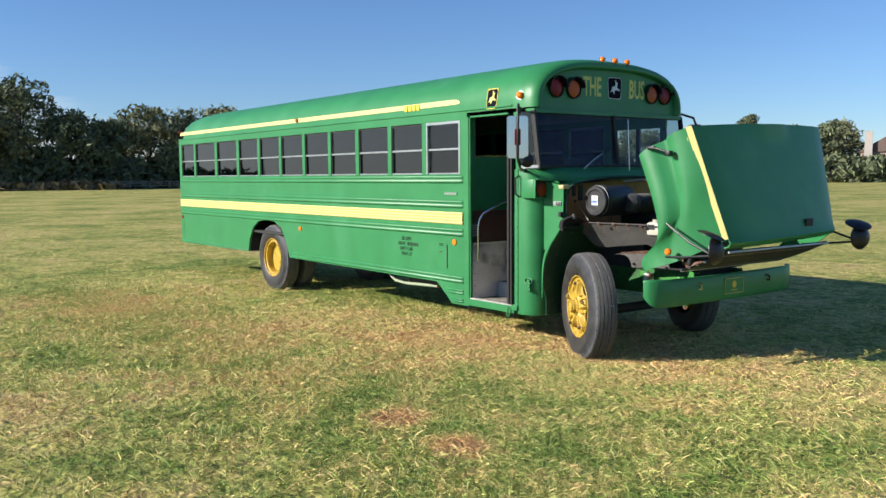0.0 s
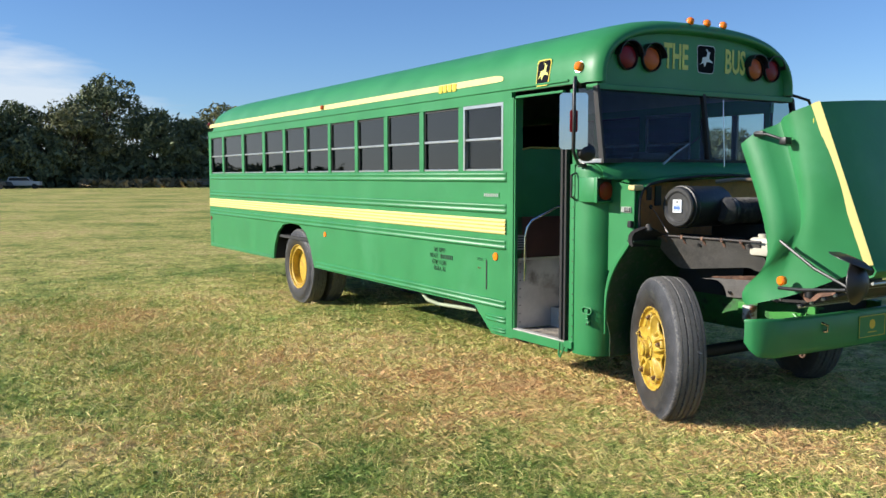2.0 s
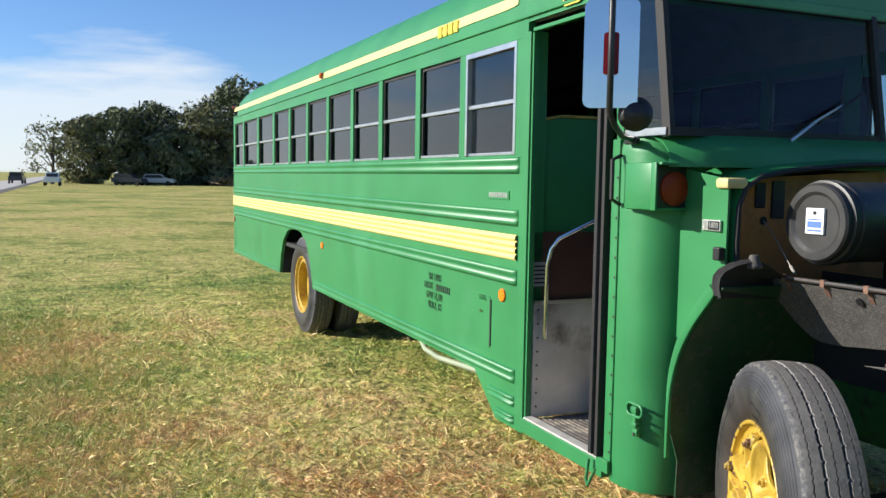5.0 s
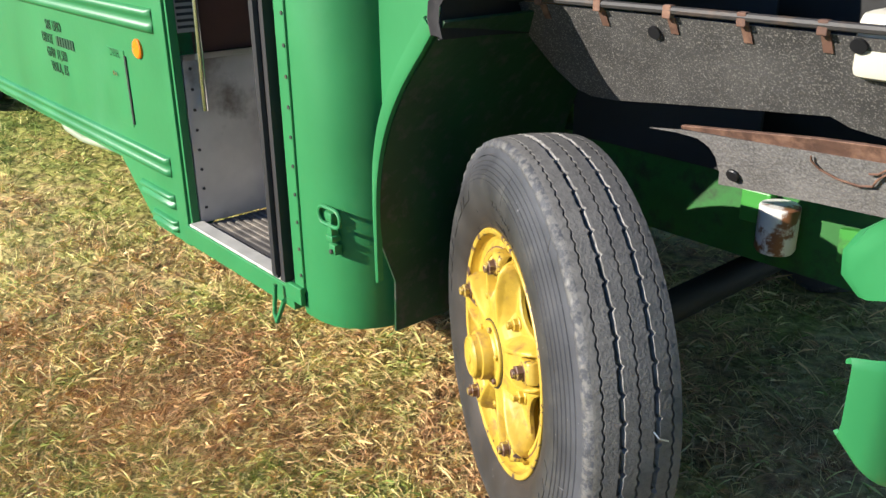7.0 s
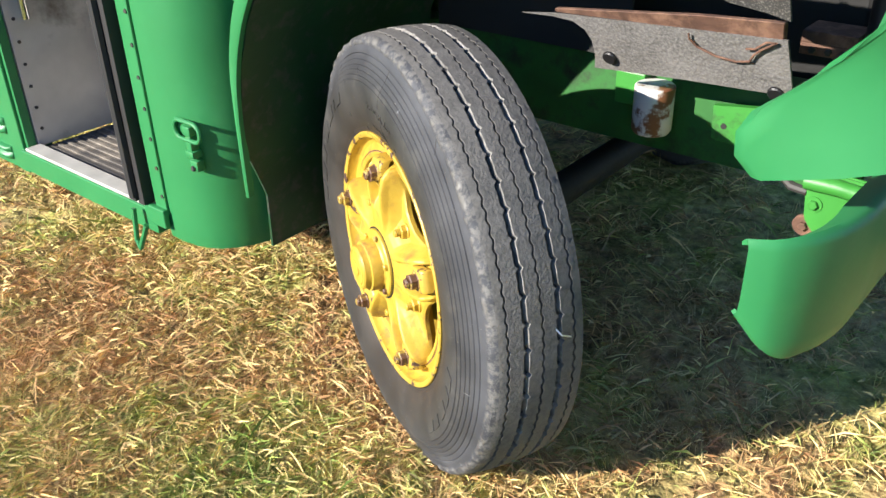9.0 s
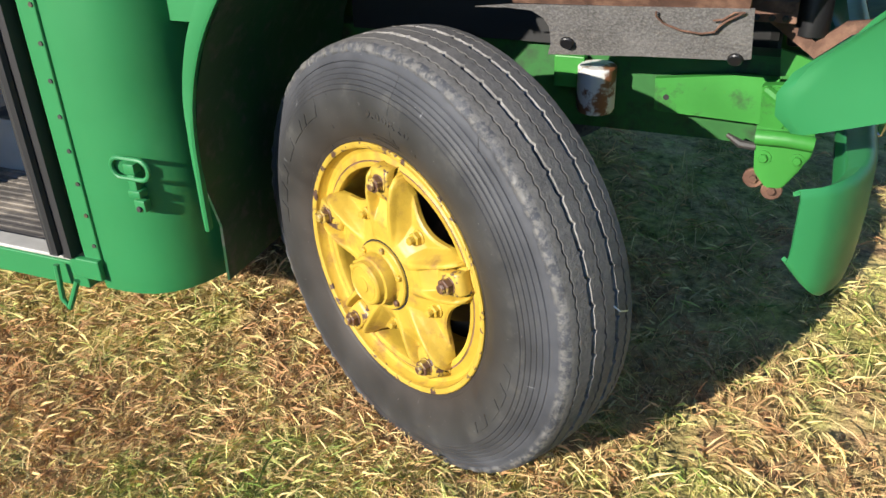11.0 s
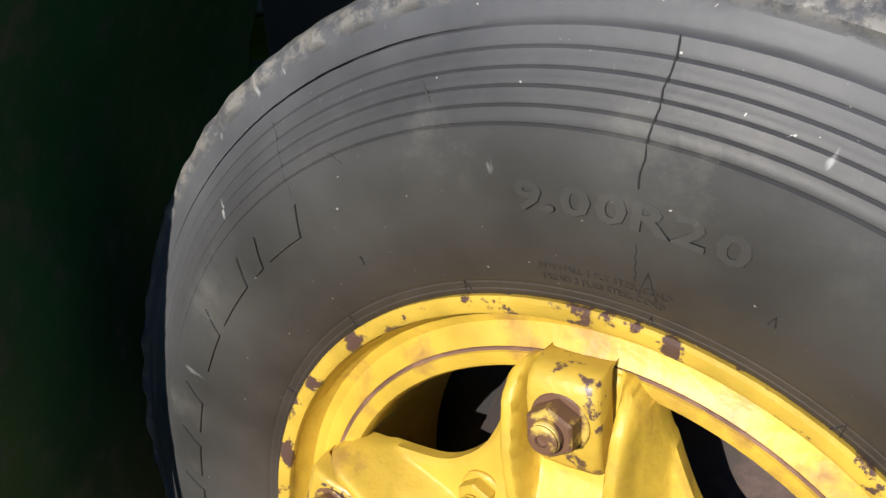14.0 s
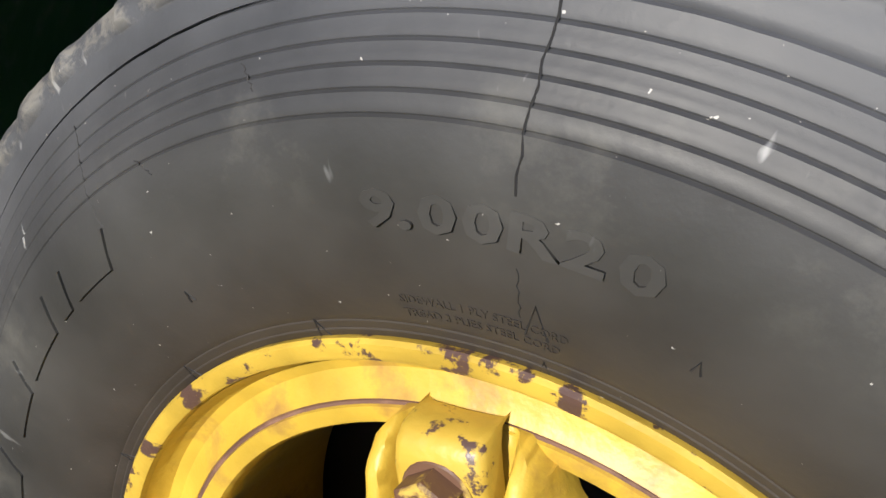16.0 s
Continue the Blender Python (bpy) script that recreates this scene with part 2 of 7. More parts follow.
def writing(name, text, size, m, material, parent, depth=0.0015, align="CENTER", xscale=1.0, label="", space=1.0, bold=0.0):
    """Lettering in the built-in font as a thin mesh; m maps its own x, y to the surface."""
    cu = bpy.data.curves.new(name, "FONT")
    cu.body, cu.size, cu.extrude, cu.align_x, cu.align_y, cu.space_character = text, size, depth, align, "CENTER", space
    cu.resolution_u, cu.offset = 2, bold
    tmp = bpy.data.objects.new(name, cu)
    scene.collection.objects.link(tmp)
    me = bpy.data.meshes.new_from_object(tmp.evaluated_get(bpy.context.evaluated_depsgraph_get()))
    bpy.data.objects.remove(tmp)
    bpy.data.curves.remove(cu)
    me.transform(m @ Matrix.Diagonal((xscale, 1, 1, 1)))
    me.materials.clear()
    me.materials.append(material)
    ob = new(name, me)
    ob.parent = parent
    if label:
        ob["label"] = label
    return ob


def side_m(x, z, y=-0.004):
    """Lettering on the side that faces -y."""
    return Matrix.Translation((x, y, z)) @ Euler((radians(90), 0, 0)).to_matrix().to_4x4()


def front_m(y, z, x):
    """Lettering on a front that faces +x."""
    return Matrix.Translation((x, y, z)) @ Euler((radians(90), 0, radians(90))).to_matrix().to_4x4()


# ---- the bus ----
W = 2.44                      # body width
REAR, FRONT = -10.38, -0.28   # body ends
bus = tagged(empty("school_bus"), "green school bus with cream stripes and its hood tilted open", "school bus")

WIN_L = [-10.25, -9.53, -8.51, -7.57, -6.75, -5.98, -5.21, -4.44, -3.69, -2.90, -2.145]
WIN_R = [-9.62, -8.62, -7.67, -6.84, -6.06, -5.29, -4.52, -3.775, -2.985, -2.235, -1.495]
SILL, HEAD, MID = 1.815, 2.42, 2.105
SKIRT = [(-10.38, 1.80), (-10.38, 0.53), (-7.27, 0.55), (-7.22, 0.76), (-7.08, 0.96), (-6.87, 1.075), (-6.55, 1.11), (-6.28, 1.09), (-6.05, 1.0), (-5.90, 0.82), (-5.77, 0.55), (-1.95, 0.54), (-1.66, 0.31), (-1.37, 0.31), (-1.37, 1.80)]


def roof_at(a, inset=0.0, drop=0.0):
    """A point of the roof's cross section, a from 0 (near eave) to 1 (far eave)."""
    t = math.pi * (1 - a)
    c, s = math.cos(t), math.sin(t)
    n = 2 / 2.8
    y = 1.22 + (1.22 - inset) * math.copysign(abs(c) ** n, c)
    z = 2.50 + (0.563 - drop) * abs(s) ** n
    return y, z


def build_side(y0, outward, name):
    """One long side: the skirt panel with its wheel arch, window posts and header."""
    bm = bmesh.new()
    prism(bm, SKIRT, lambda u, v, w: (u, y0 + w * -outward, v), 0.035)
    panel = part(name, bm, GREEN, bus, smooth=30)
    ends = [REAR] + WIN_R
    starts = WIN_L + [-1.37]
    for a, b in zip(ends, starts):
        bm = bmesh.new()
        box(bm, a, b, min(y0, y0 - outward * 0.04), max(y0, y0 - outward * 0.04), 1.797, 2.46)
        part("window_post", bm, GREEN, bus)
    bm = bmesh.new()
    box(bm, REAR, -1.37, min(y0 + outward * 0.002, y0 - outward * 0.04), max(y0 + outward * 0.002, y0 - outward * 0.04), HEAD + 0.006, 2.53)
    for a, b in zip(WIN_L, WIN_R):
        box(bm, a, b, min(y0 - outward * 0.001, y0 - outward * 0.04), max(y0 - outward * 0.001, y0 - outward * 0.04), 1.795, SILL - 0.004)
    part("window_header", bm, GREEN, bus)
    return panel


build_side(0.0, -1, "side_panel")
build_side(W, 1, "side_panel")


def rub_rail(z, x0, x1, y, outward, parent, material=GREEN, h=0.045, d=0.022, name="rub_rail"):
    """A pressed rail: a ribbed strip with two rolls and closed ends."""
    prof = [(0, -h), (d * 0.6, -h * 0.92), (d, -h * 0.62), (d * 0.75, -h * 0.3), (d * 0.35, 0), (d * 0.75, h * 0.3), (d, h * 0.62), (d * 0.6, h * 0.92), (0, h)]
    bm = bmesh.new()
    rows = []
    for x, s in ((x0, 0.2), (x0 + 0.015, 1), (x1 - 0.015, 1), (x1, 0.2)):
        rows.append([(x, y + outward * (p * s + 0.0), z + q) for p, q in prof])
    grid(bm, rows)
    bmesh.ops.recalc_face_normals(bm, faces=bm.faces)
    for f in bm.faces:
        if f.normal.y * outward < 0:
            f.normal_flip()
    return part(name, bm, material, parent, smooth=50)


for z in (1.755, 1.47, 1.145):
    rub_rail(z, -10.33, -1.44, 0.0, -1, bus)
    rub_rail(z, -10.33, -1.44, W, 1, bus)
rub_rail(0.60, -5.70, -1.44, 0.0, -1, bus, h=0.04)
rub_rail(0.46, -1.75, -1.44, 0.0, -1, bus, h=0.03)
rub_rail(0.36, -1.66, -1.44, 0.0, -1, bus, h=0.025)
rub_rail(0.575, -10.33, -7.32, 0.0, -1, bus, h=0.02, d=0.012)


# the cream belt stripe, ribbed like the rails
def belt(y, outward):
    z0, z1, n = 1.238, 1.378, 4
    prof = []
    for i in range(n):
        a, b = z0 + (z1 - z0) * i / n, z0 + (z1 - z0) * (i + 1) / n
        prof += [(0.004, a), (0.016, a + (b - a) * 0.22), (0.018, (a + b) / 2), (0.016, a + (b - a) * 0.78), (0.004, b)]
    bm = bmesh.new()
    grid(bm, [[(x, y + outward * p, z) for p, z in prof] for x in (-10.35, -1.44)])
    for f in bm.faces:
        f.normal_update()
        if f.normal.y * outward < 0:
            f.normal_flip()
    part("belt_stripe", bm, CREAM, bus, "cream painted ribbed belt stripe", smooth=50)


belt(0.0, -1)
belt(W, 1)


# roof skin from the rear cap to the front lip
def build_roof():
    bm = bmesh.new()
    secs = [(REAR + 0.02, 0.30, 0.42), (REAR + 0.03, 0.12, 0.22), (REAR + 0.10, 0.05, 0.11), (REAR + 0.25, 0.012, 0.045), (REAR + 0.5, 0, 0.012), (REAR + 0.9, 0, 0)]
    x = REAR + 1.0
    while x < -1.0:
        secs.append((x, 0, 0))
        x += 0.75
    secs += [(-0.85, 0, 0), (-0.62, 0.0, 0.0), (-0.46, 0.002, 0.004), (-0.37, 0.010, 0.014), (-0.31, 0.028, 0.034), (-0.275, 0.055, 0.062), (-0.262, 0.085, 0.092), (-0.275, 0.105, 0.115), (-0.36, 0.115, 0.125)]
    rows = []
    for x, i, d in secs:
        row = [(x, min(i, 0.06), 2.46 + 0.04)]
        row += [(x, *roof_at(k / 40, i, d)) for k in range(41)]
        rows.append(row + [(x, W - min(i, 0.06), 2.50)])
    grid(bm, rows, flip=True)
    bmesh.ops.remove_doubles(bm, verts=bm.verts, dist=0.0005)
    bmesh.ops.recalc_face_normals(bm, faces=bm.faces)
    part("roof", bm, GREEN, bus, smooth=60)


build_roof()
bm = bmesh.new()   # rear wall
prism(bm, [(0.02, 0.53), (W - 0.02, 0.53), (W - 0.02, 2.5)] + [roof_at(1 - k / 20, 0.3, 0.42) for k in range(21)] + [(0.02, 2.5)], lambda u, v, w: (REAR + w, u, v), 0.03)
part("rear_wall", bm, GREEN, bus)
bm = bmesh.new()   # inner ceiling
grid(bm, [[(x, *roof_at(k / 16, 0.05, 0.06)) for k in range(17)] for x in (REAR + 0.1, -0.45)])
part("inner_ceiling", bm, CEILWHITE, bus)
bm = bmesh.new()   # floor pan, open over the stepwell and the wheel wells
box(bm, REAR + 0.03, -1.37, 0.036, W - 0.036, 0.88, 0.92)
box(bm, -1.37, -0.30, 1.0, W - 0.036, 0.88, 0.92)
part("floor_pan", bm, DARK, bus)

# roof stripe, with a blunt tip at the front
bm = bmesh.new()
for i, (z0, z1) in enumerate(((2.605, 2.665),)):
    rows = []
    for x, za, zb in ((-10.31, z0, z1), (-1.62, z0, z1), (-1.53, z0 + 0.004, z1 - 0.012), (-1.50, z0 + 0.01, z1 - 0.03)):
        row = []
        for k in range(5):
            z = za + (zb - za) * k / 4
            y = 1.22 - 1.22 * max(0.0, 1 - abs((z - 2.5) / 0.563) ** 2.8) ** (1 / 2.8)
            row.append((x, y - 0.005, z))
        rows.append(row)
    grid(bm, rows)
part("roof_stripe", bm, CREAM, bus, "cream painted stripe along the eave", smooth=True)
bm = bmesh.new()   # drip rail over the windows and the door
box(bm, REAR + 0.05, -0.60, -0.014, 0.004, 2.522, 2.540, 0.004)
part("drip_rail", bm, GREEN, bus)
bm = bmesh.new()
box(bm, -1.30, -0.66, -0.012, 0.02, 2.44, 2.46, 0.003)
part("door_drip", bm, GREEN, bus)


# ---- windows of the side ----
def side_window(i, xl, xr, y0, outward, silver):
    w = empty("side_window", Matrix.Identity(4), bus)
    fy0, fy1 = sorted((y0 - outward * 0.016, y0 - outward * 0.034))
    fm = ALU if silver else GREEN
    t = 0.026 if silver else 0.016
    if silver:
        fy0, fy1 = sorted((y0 + outward * 0.003, y0 - outward * 0.034))
    bm = bmesh.new()
    box(bm, xl, xr, fy0, fy1, HEAD - t, HEAD + 0.004)
    box(bm, xl, xl + t, fy0, fy1, SILL, HEAD - t)
    box(bm, xr - t, xr, fy0, fy1, SILL, HEAD - t)
    part("frame", bm, fm if silver else BLACK_MATT, w, "bare aluminium window frame" if silver else "")
    bm = bmesh.new()
    my0, my1 = sorted((y0 - outward * 0.008, y0 - outward * 0.03))
    box(bm, xl + 0.004, xr - 0.004, my0, my1, MID - 0.012, MID + 0.012, 0.003)
    part("meeting_rail", bm, ALU, w, "aluminium meeting rail")
    bm = bmesh.new()
    box(bm, xl + 0.003, xr - 0.003, my0, my1, SILL - 0.003, SILL + 0.016, 0.003)
    part("sill_rail", bm, ALU, w, "aluminium sill rail")
    bm = bmesh.new()
    q0, q1 = sorted((y0 - outward * 0.024, y0 - outward * 0.027))
    box(bm, xl + t, xr - t, q0, q1, MID + 0.012, HEAD - t)
    part("upper_pane", bm, CLEAR if silver else TINT, w, "clear glass" if silver else "dark tinted glass")
    bm = bmesh.new()
    q0, q1 = sorted((y0 - outward * 0.031, y0 - outward * 0.034))
    box(bm, xl + t, xr - t, q0, q1, SILL + 0.016, MID - 0.012)
    part("lower_pane", bm, CLEAR if silver else TINT, w, "clear glass" if silver else "dark tinted glass")


for i, (a, b) in enumerate(zip(WIN_L, WIN_R)):
    side_window(i, a, b, 0.0, -1, i == 10)
    side_window(i, a, b, W, 1, i == 10)

# ---- front cap: sign face, flashers, clearance lamps ----
FACE = -0.335
bm = bmesh.new()
prism(bm, [(0.10, 2.475), (W - 0.10, 2.475)] + [roof_at(1 - k / 24, 0.11, 0.12) for k in range(25)], lambda u, v, w: (FACE - w, u, v), 0.02)
part("sign_face", bm, GREEN, bus)


def flasher(y, z, lens):
    f = empty("flasher_lamp", Matrix.Identity(4), bus)
    bm = bmesh.new()
    lathe(bm, [(0.085, 0), (0.105, 0.004), (0.105, 0.03), (0.098, 0.034), (0.092, 0.012)], Matrix.Translation((FACE, y, z)) @ Euler((0, radians(90), 0)).to_matrix().to_4x4(), 28)
    part("bezel", bm, BLACK, f, smooth=True)
    bm = bmesh.new()
    lathe(bm, [(0.092, 0.010), (0.085, 0.022), (0.06, 0.030), (0.03, 0.034), (0.0001, 0.035)], Matrix.Translation((FACE, y, z)) @ Euler((0, radians(90), 0)).to_matrix().to_4x4(), 28)
    part("lens", bm, lens, f, "red flasher lens" if lens is RED else "amber flasher lens", smooth=True)


for y, lens in ((0.365, RED), (0.625, AMBER_DIM), (1.90, AMBER_DIM), (2.13, RED)):
    flasher(y, 2.712, lens)


def visor(y):
    bm = bmesh.new()
    m = Matrix.Translation((FACE, y, 2.712)) @ Euler((0, radians(90), 0)).to_matrix().to_4x4()
    lathe(bm, [(0.118, 0.0), (0.122, 0.075), (0.128, 0.075), (0.126, 0.0)], m, 20, closed=True, a0=radians(95), a1=radians(265))
    part("lamp_visor", bm, BLACK, bus, "black lamp visor")


for y in (0.365, 0.625, 1.90, 2.13):
    visor(y)
writing("sign_word", "THE", 0.285, front_m(0.925, 2.745, FACE + 0.003), SIGNYELLOW, bus, xscale=0.545, bold=0.007, label="pale yellow painted word")
writing("sign_word", "BUS", 0.285, front_m(1.655, 2.745, FACE + 0.003), SIGNYELLOW, bus, xscale=0.545, bold=0.007, label="pale yellow painted word")


def emblem(m, w, h, border=YELLOW_CLEAN, edge=0.9):
    """A rounded black shield with a yellow border and a plain leaping shape."""
    e = empty("emblem", Matrix.Identity(4), bus)

    def shield(s):
        pts = []
        for cx, cy, a0 in ((1, 1, 0), (-1, 1, 90), (-1, -1, 180), (1, -1, 270)):
            for k in range(5):
                a = radians(a0 + 90 * k / 4)
                r = 0.28
                pts.append((s * w / 2 * ((1 - r) * cx + r * math.cos(a)) * (1.0 if cy > 0 else 0.90), s * h / 2 * ((1 - r) * cy + r * math.sin(a))))
        return pts
    for s, mt, d, nm in ((1.0, border, 0.001, "border"), (edge, EMBLEM_BLACK, 0.002, "field")):
        bm = bmesh.new()
        prism(bm, shield(s), lambda u, v, q: m @ Vector((u, v, q)), d)
        part(nm, bm, mt, e)
    bm = bmesh.new()
    leap = [(-0.36, -0.22), (-0.22, -0.10), (-0.20, 0.06), (0.02, 0.10), (0.06, 0.26), (-0.02, 0.36), (0.06, 0.37), (0.12, 0.28), (0.24, 0.27), (0.18, 0.18), (0.18, 0.02), (0.34, -0.04), (0.36, -0.12), (0.16, -0.08), (0.02, -0.10), (-0.06, -0.28), (-0.14, -0.12)]
    prism(bm, [(u * w, v * h) for u, v in leap], lambda u, v, q: m @ Vector((u, v, q)), 0.003)
    part("leaping_shape", bm, SIGNYELLOW if border is YELLOW_CLEAN else LABELW, e)


emblem(front_m(1.285, 2.755, FACE + 0.001), 0.225, 0.235, LABELW, 0.955)


def clearance(p, d, lens=AMBER, sx=0.05):
    c = empty("clearance_lamp", Matrix.Identity(4), bus)
    bm = bmesh.new()
    disc(bm, p, d, sx, 0.008, 16)
    part("base", bm, CHROME, c)
    bm = bmesh.new()
    u, v, dd = frame_of(d)
    m = Matrix((u, v, dd)).transposed().to_4x4()
    m.translation = Vector(p) + dd * 0.008
    lathe(bm, [(sx * 0.92, 0), (sx * 0.85, sx * 0.5), (sx * 0.55, sx * 0.85), (0.0001, sx)], m, 16)
    part("lens", bm, lens, c, smooth=True)


for y in (1.02, 1.22, 1.42):
    clearance((-0.285, y, 3.035), (0.75, 0, 0.66), AMBER, 0.038)
clearance((-0.48, 0.010, 2.625), (0.25, -0.9, 0.2), AMBER, 0.045)
clearance((-0.48, W - 0.010, 2.625), (0.25, 0.9, 0.2), AMBER, 0.045)
clearance((-5.42, 0.0, 2.635), (0, -1, 0.1), AMBER_DIM, 0.032)
clearance((-10.30, 0.01, 2.67), (-0.3, -0.9, 0.1), RED, 0.032)


# ---- windshield, pillars, cowl ----
WX0, WX1 = -0.215, -0.305       # glass foot and head
WZ0, WZ1 = 1.885, 2.455
bm = bmesh.new()
box(bm, -0.42, -0.285, 0.02, W - 0.02, 2.44, 2.485, 0.006)
part("windshield_header", bm, GREEN, bus)


def bar(name, p, q, w, d, material, parent, label=""):
    """A straight flat bar from p to q, w across and d deep."""
    p, q = Vector(p), Vector(q)
    u, v, dd = frame_of(q - p)
    bm = bmesh.new()
    a = [bm.verts.new(p + u * s * w / 2 + v * t * d / 2) for s, t in ((-1, -1), (1, -1), (1, 1), (-1, 1))]
    b = [bm.verts.new(q + u * s * w / 2 + v * t * d / 2) for s, t in ((-1, -1), (1, -1), (1, 1), (-1, 1))]
    bm.faces.new(a[::-1]); bm.faces.new(b)
    for i in range(4):
        bm.faces.new((a[i], a[(i + 1) % 4], b[(i + 1) % 4], b[i]))
    bmesh.ops.recalc_face_normals(bm, faces=bm.faces)
    return part(name, bm, material, parent, label)


for y, s in ((0.03, 1), (W - 0.03, -1)):
    bar("windshield_pillar", (WX0 - 0.004, y, WZ0 - 0.02), (WX1 - 0.004, y - 0.0 * s, WZ1 + 0.01), 0.026, 0.05, BLACK_MATT, bus)
    bar("door_pillar", (-0.52, y - s * 0.004, 1.86), (-0.56, y - s * 0.004, 2.46), 0.045, 0.05, GREEN, bus)
    bm = bmesh.new()
    yy = y - s * 0.006
    bm.faces.new([bm.verts.new(p) for p in ((-0.50, yy, WZ0), (WX0 - 0.02, yy, WZ0), (WX1 - 0.02, yy, WZ1), (-0.535, yy, WZ1))])
    part("quarter_glass", bm, CLEAR, bus, "clear quarter window")
    bar("quarter_sill", (-0.53, yy, WZ0), (WX0, yy, WZ0), 0.03, 0.03, ALU, bus)
bar("windshield_divider", (WX0 + 0.004, 1.22, WZ0), (WX1 + 0.004, 1.22, WZ1), 0.03, 0.035, BLACK_MATT, bus)
bar("windshield_seal", (WX0 + 0.003, 0.03, WZ0), (WX0 + 0.003, W - 0.03, WZ0), 0.03, 0.035, BLACK_MATT, bus)
bar("windshield_seal", (WX1 + 0.003, 0.03, WZ1), (WX1 + 0.003, W - 0.03, WZ1), 0.03, 0.035, BLACK_MATT, bus)
for y0, y1 in ((0.05, 1.205), (1.235, W - 0.05)):
    bm = bmesh.new()
    bm.faces.new([bm.verts.new(p) for p in ((WX0, y0, WZ0), (WX0, y1, WZ0), (WX1, y1, WZ1), (WX1, y0, WZ1))])
    part("windshield_pane", bm, SHIELD, bus, "bluish windshield glass")

# cowl shell: side corner that rounds into the front, from the skirt up to the glass
COWL = [(-0.52, 0.0), (-0.46, 0.0), (-0.415, 0.005), (-0.372, 0.017), (-0.335, 0.038), (-0.302, 0.070), (-0.274, 0.115), (-0.252, 0.175), (-0.235, 0.25), (-0.224, 0.34)]


def cowl(side):
    f = (lambda y: y) if side < 0 else (lambda y: W - y)
    rows = []
    for z, push in ((0.326, -0.008), (0.350, 0.0), (0.7, 0.0), (1.1, 0.0), (1.5, 0.0), (1.80, 0.0), (1.84, -0.012), (1.862, -0.04)):
        rows.append([(x + push * (i / 9), f(y - push * 0.4 * (1 - i / 9)), z) for i, (x, y) in enumerate(COWL)])
    bm = bmesh.new()
    grid(bm, rows, flip=side > 0)
    solid(bm, 0.012)
    part("cowl_corner", bm, GREEN, bus, smooth=50)


cowl(-1)
cowl(1)
bm = bmesh.new()   # top of the cowl under the glass, sloping forward to the engine opening
rows = []
for x, z in ((-0.235, 1.885), (-0.20, 1.872), (-0.13, 1.84), (-0.095, 1.80), (-0.09, 1.74)):
    rows.append([(x + 0.02 * math.sin(math.pi * k / 12) - (0.12 if k in (0, 12) else 0), 0.03 + (W - 0.06) * k / 12, z) for k in range(13)])
grid(bm, rows)
solid(bm, 0.012)
part("cowl_top", bm, GREEN, bus, smooth=50)


# ---- wheels ----
STEER = Matrix(((0.893, 0.0, -0.45, 0.278), (-0.45, 0.0, -0.893, 0.042), (0.0, 1.0, 0.0, 0.495), (0, 0, 0, 1)))   # local x: rolling way, y: up, z: outward


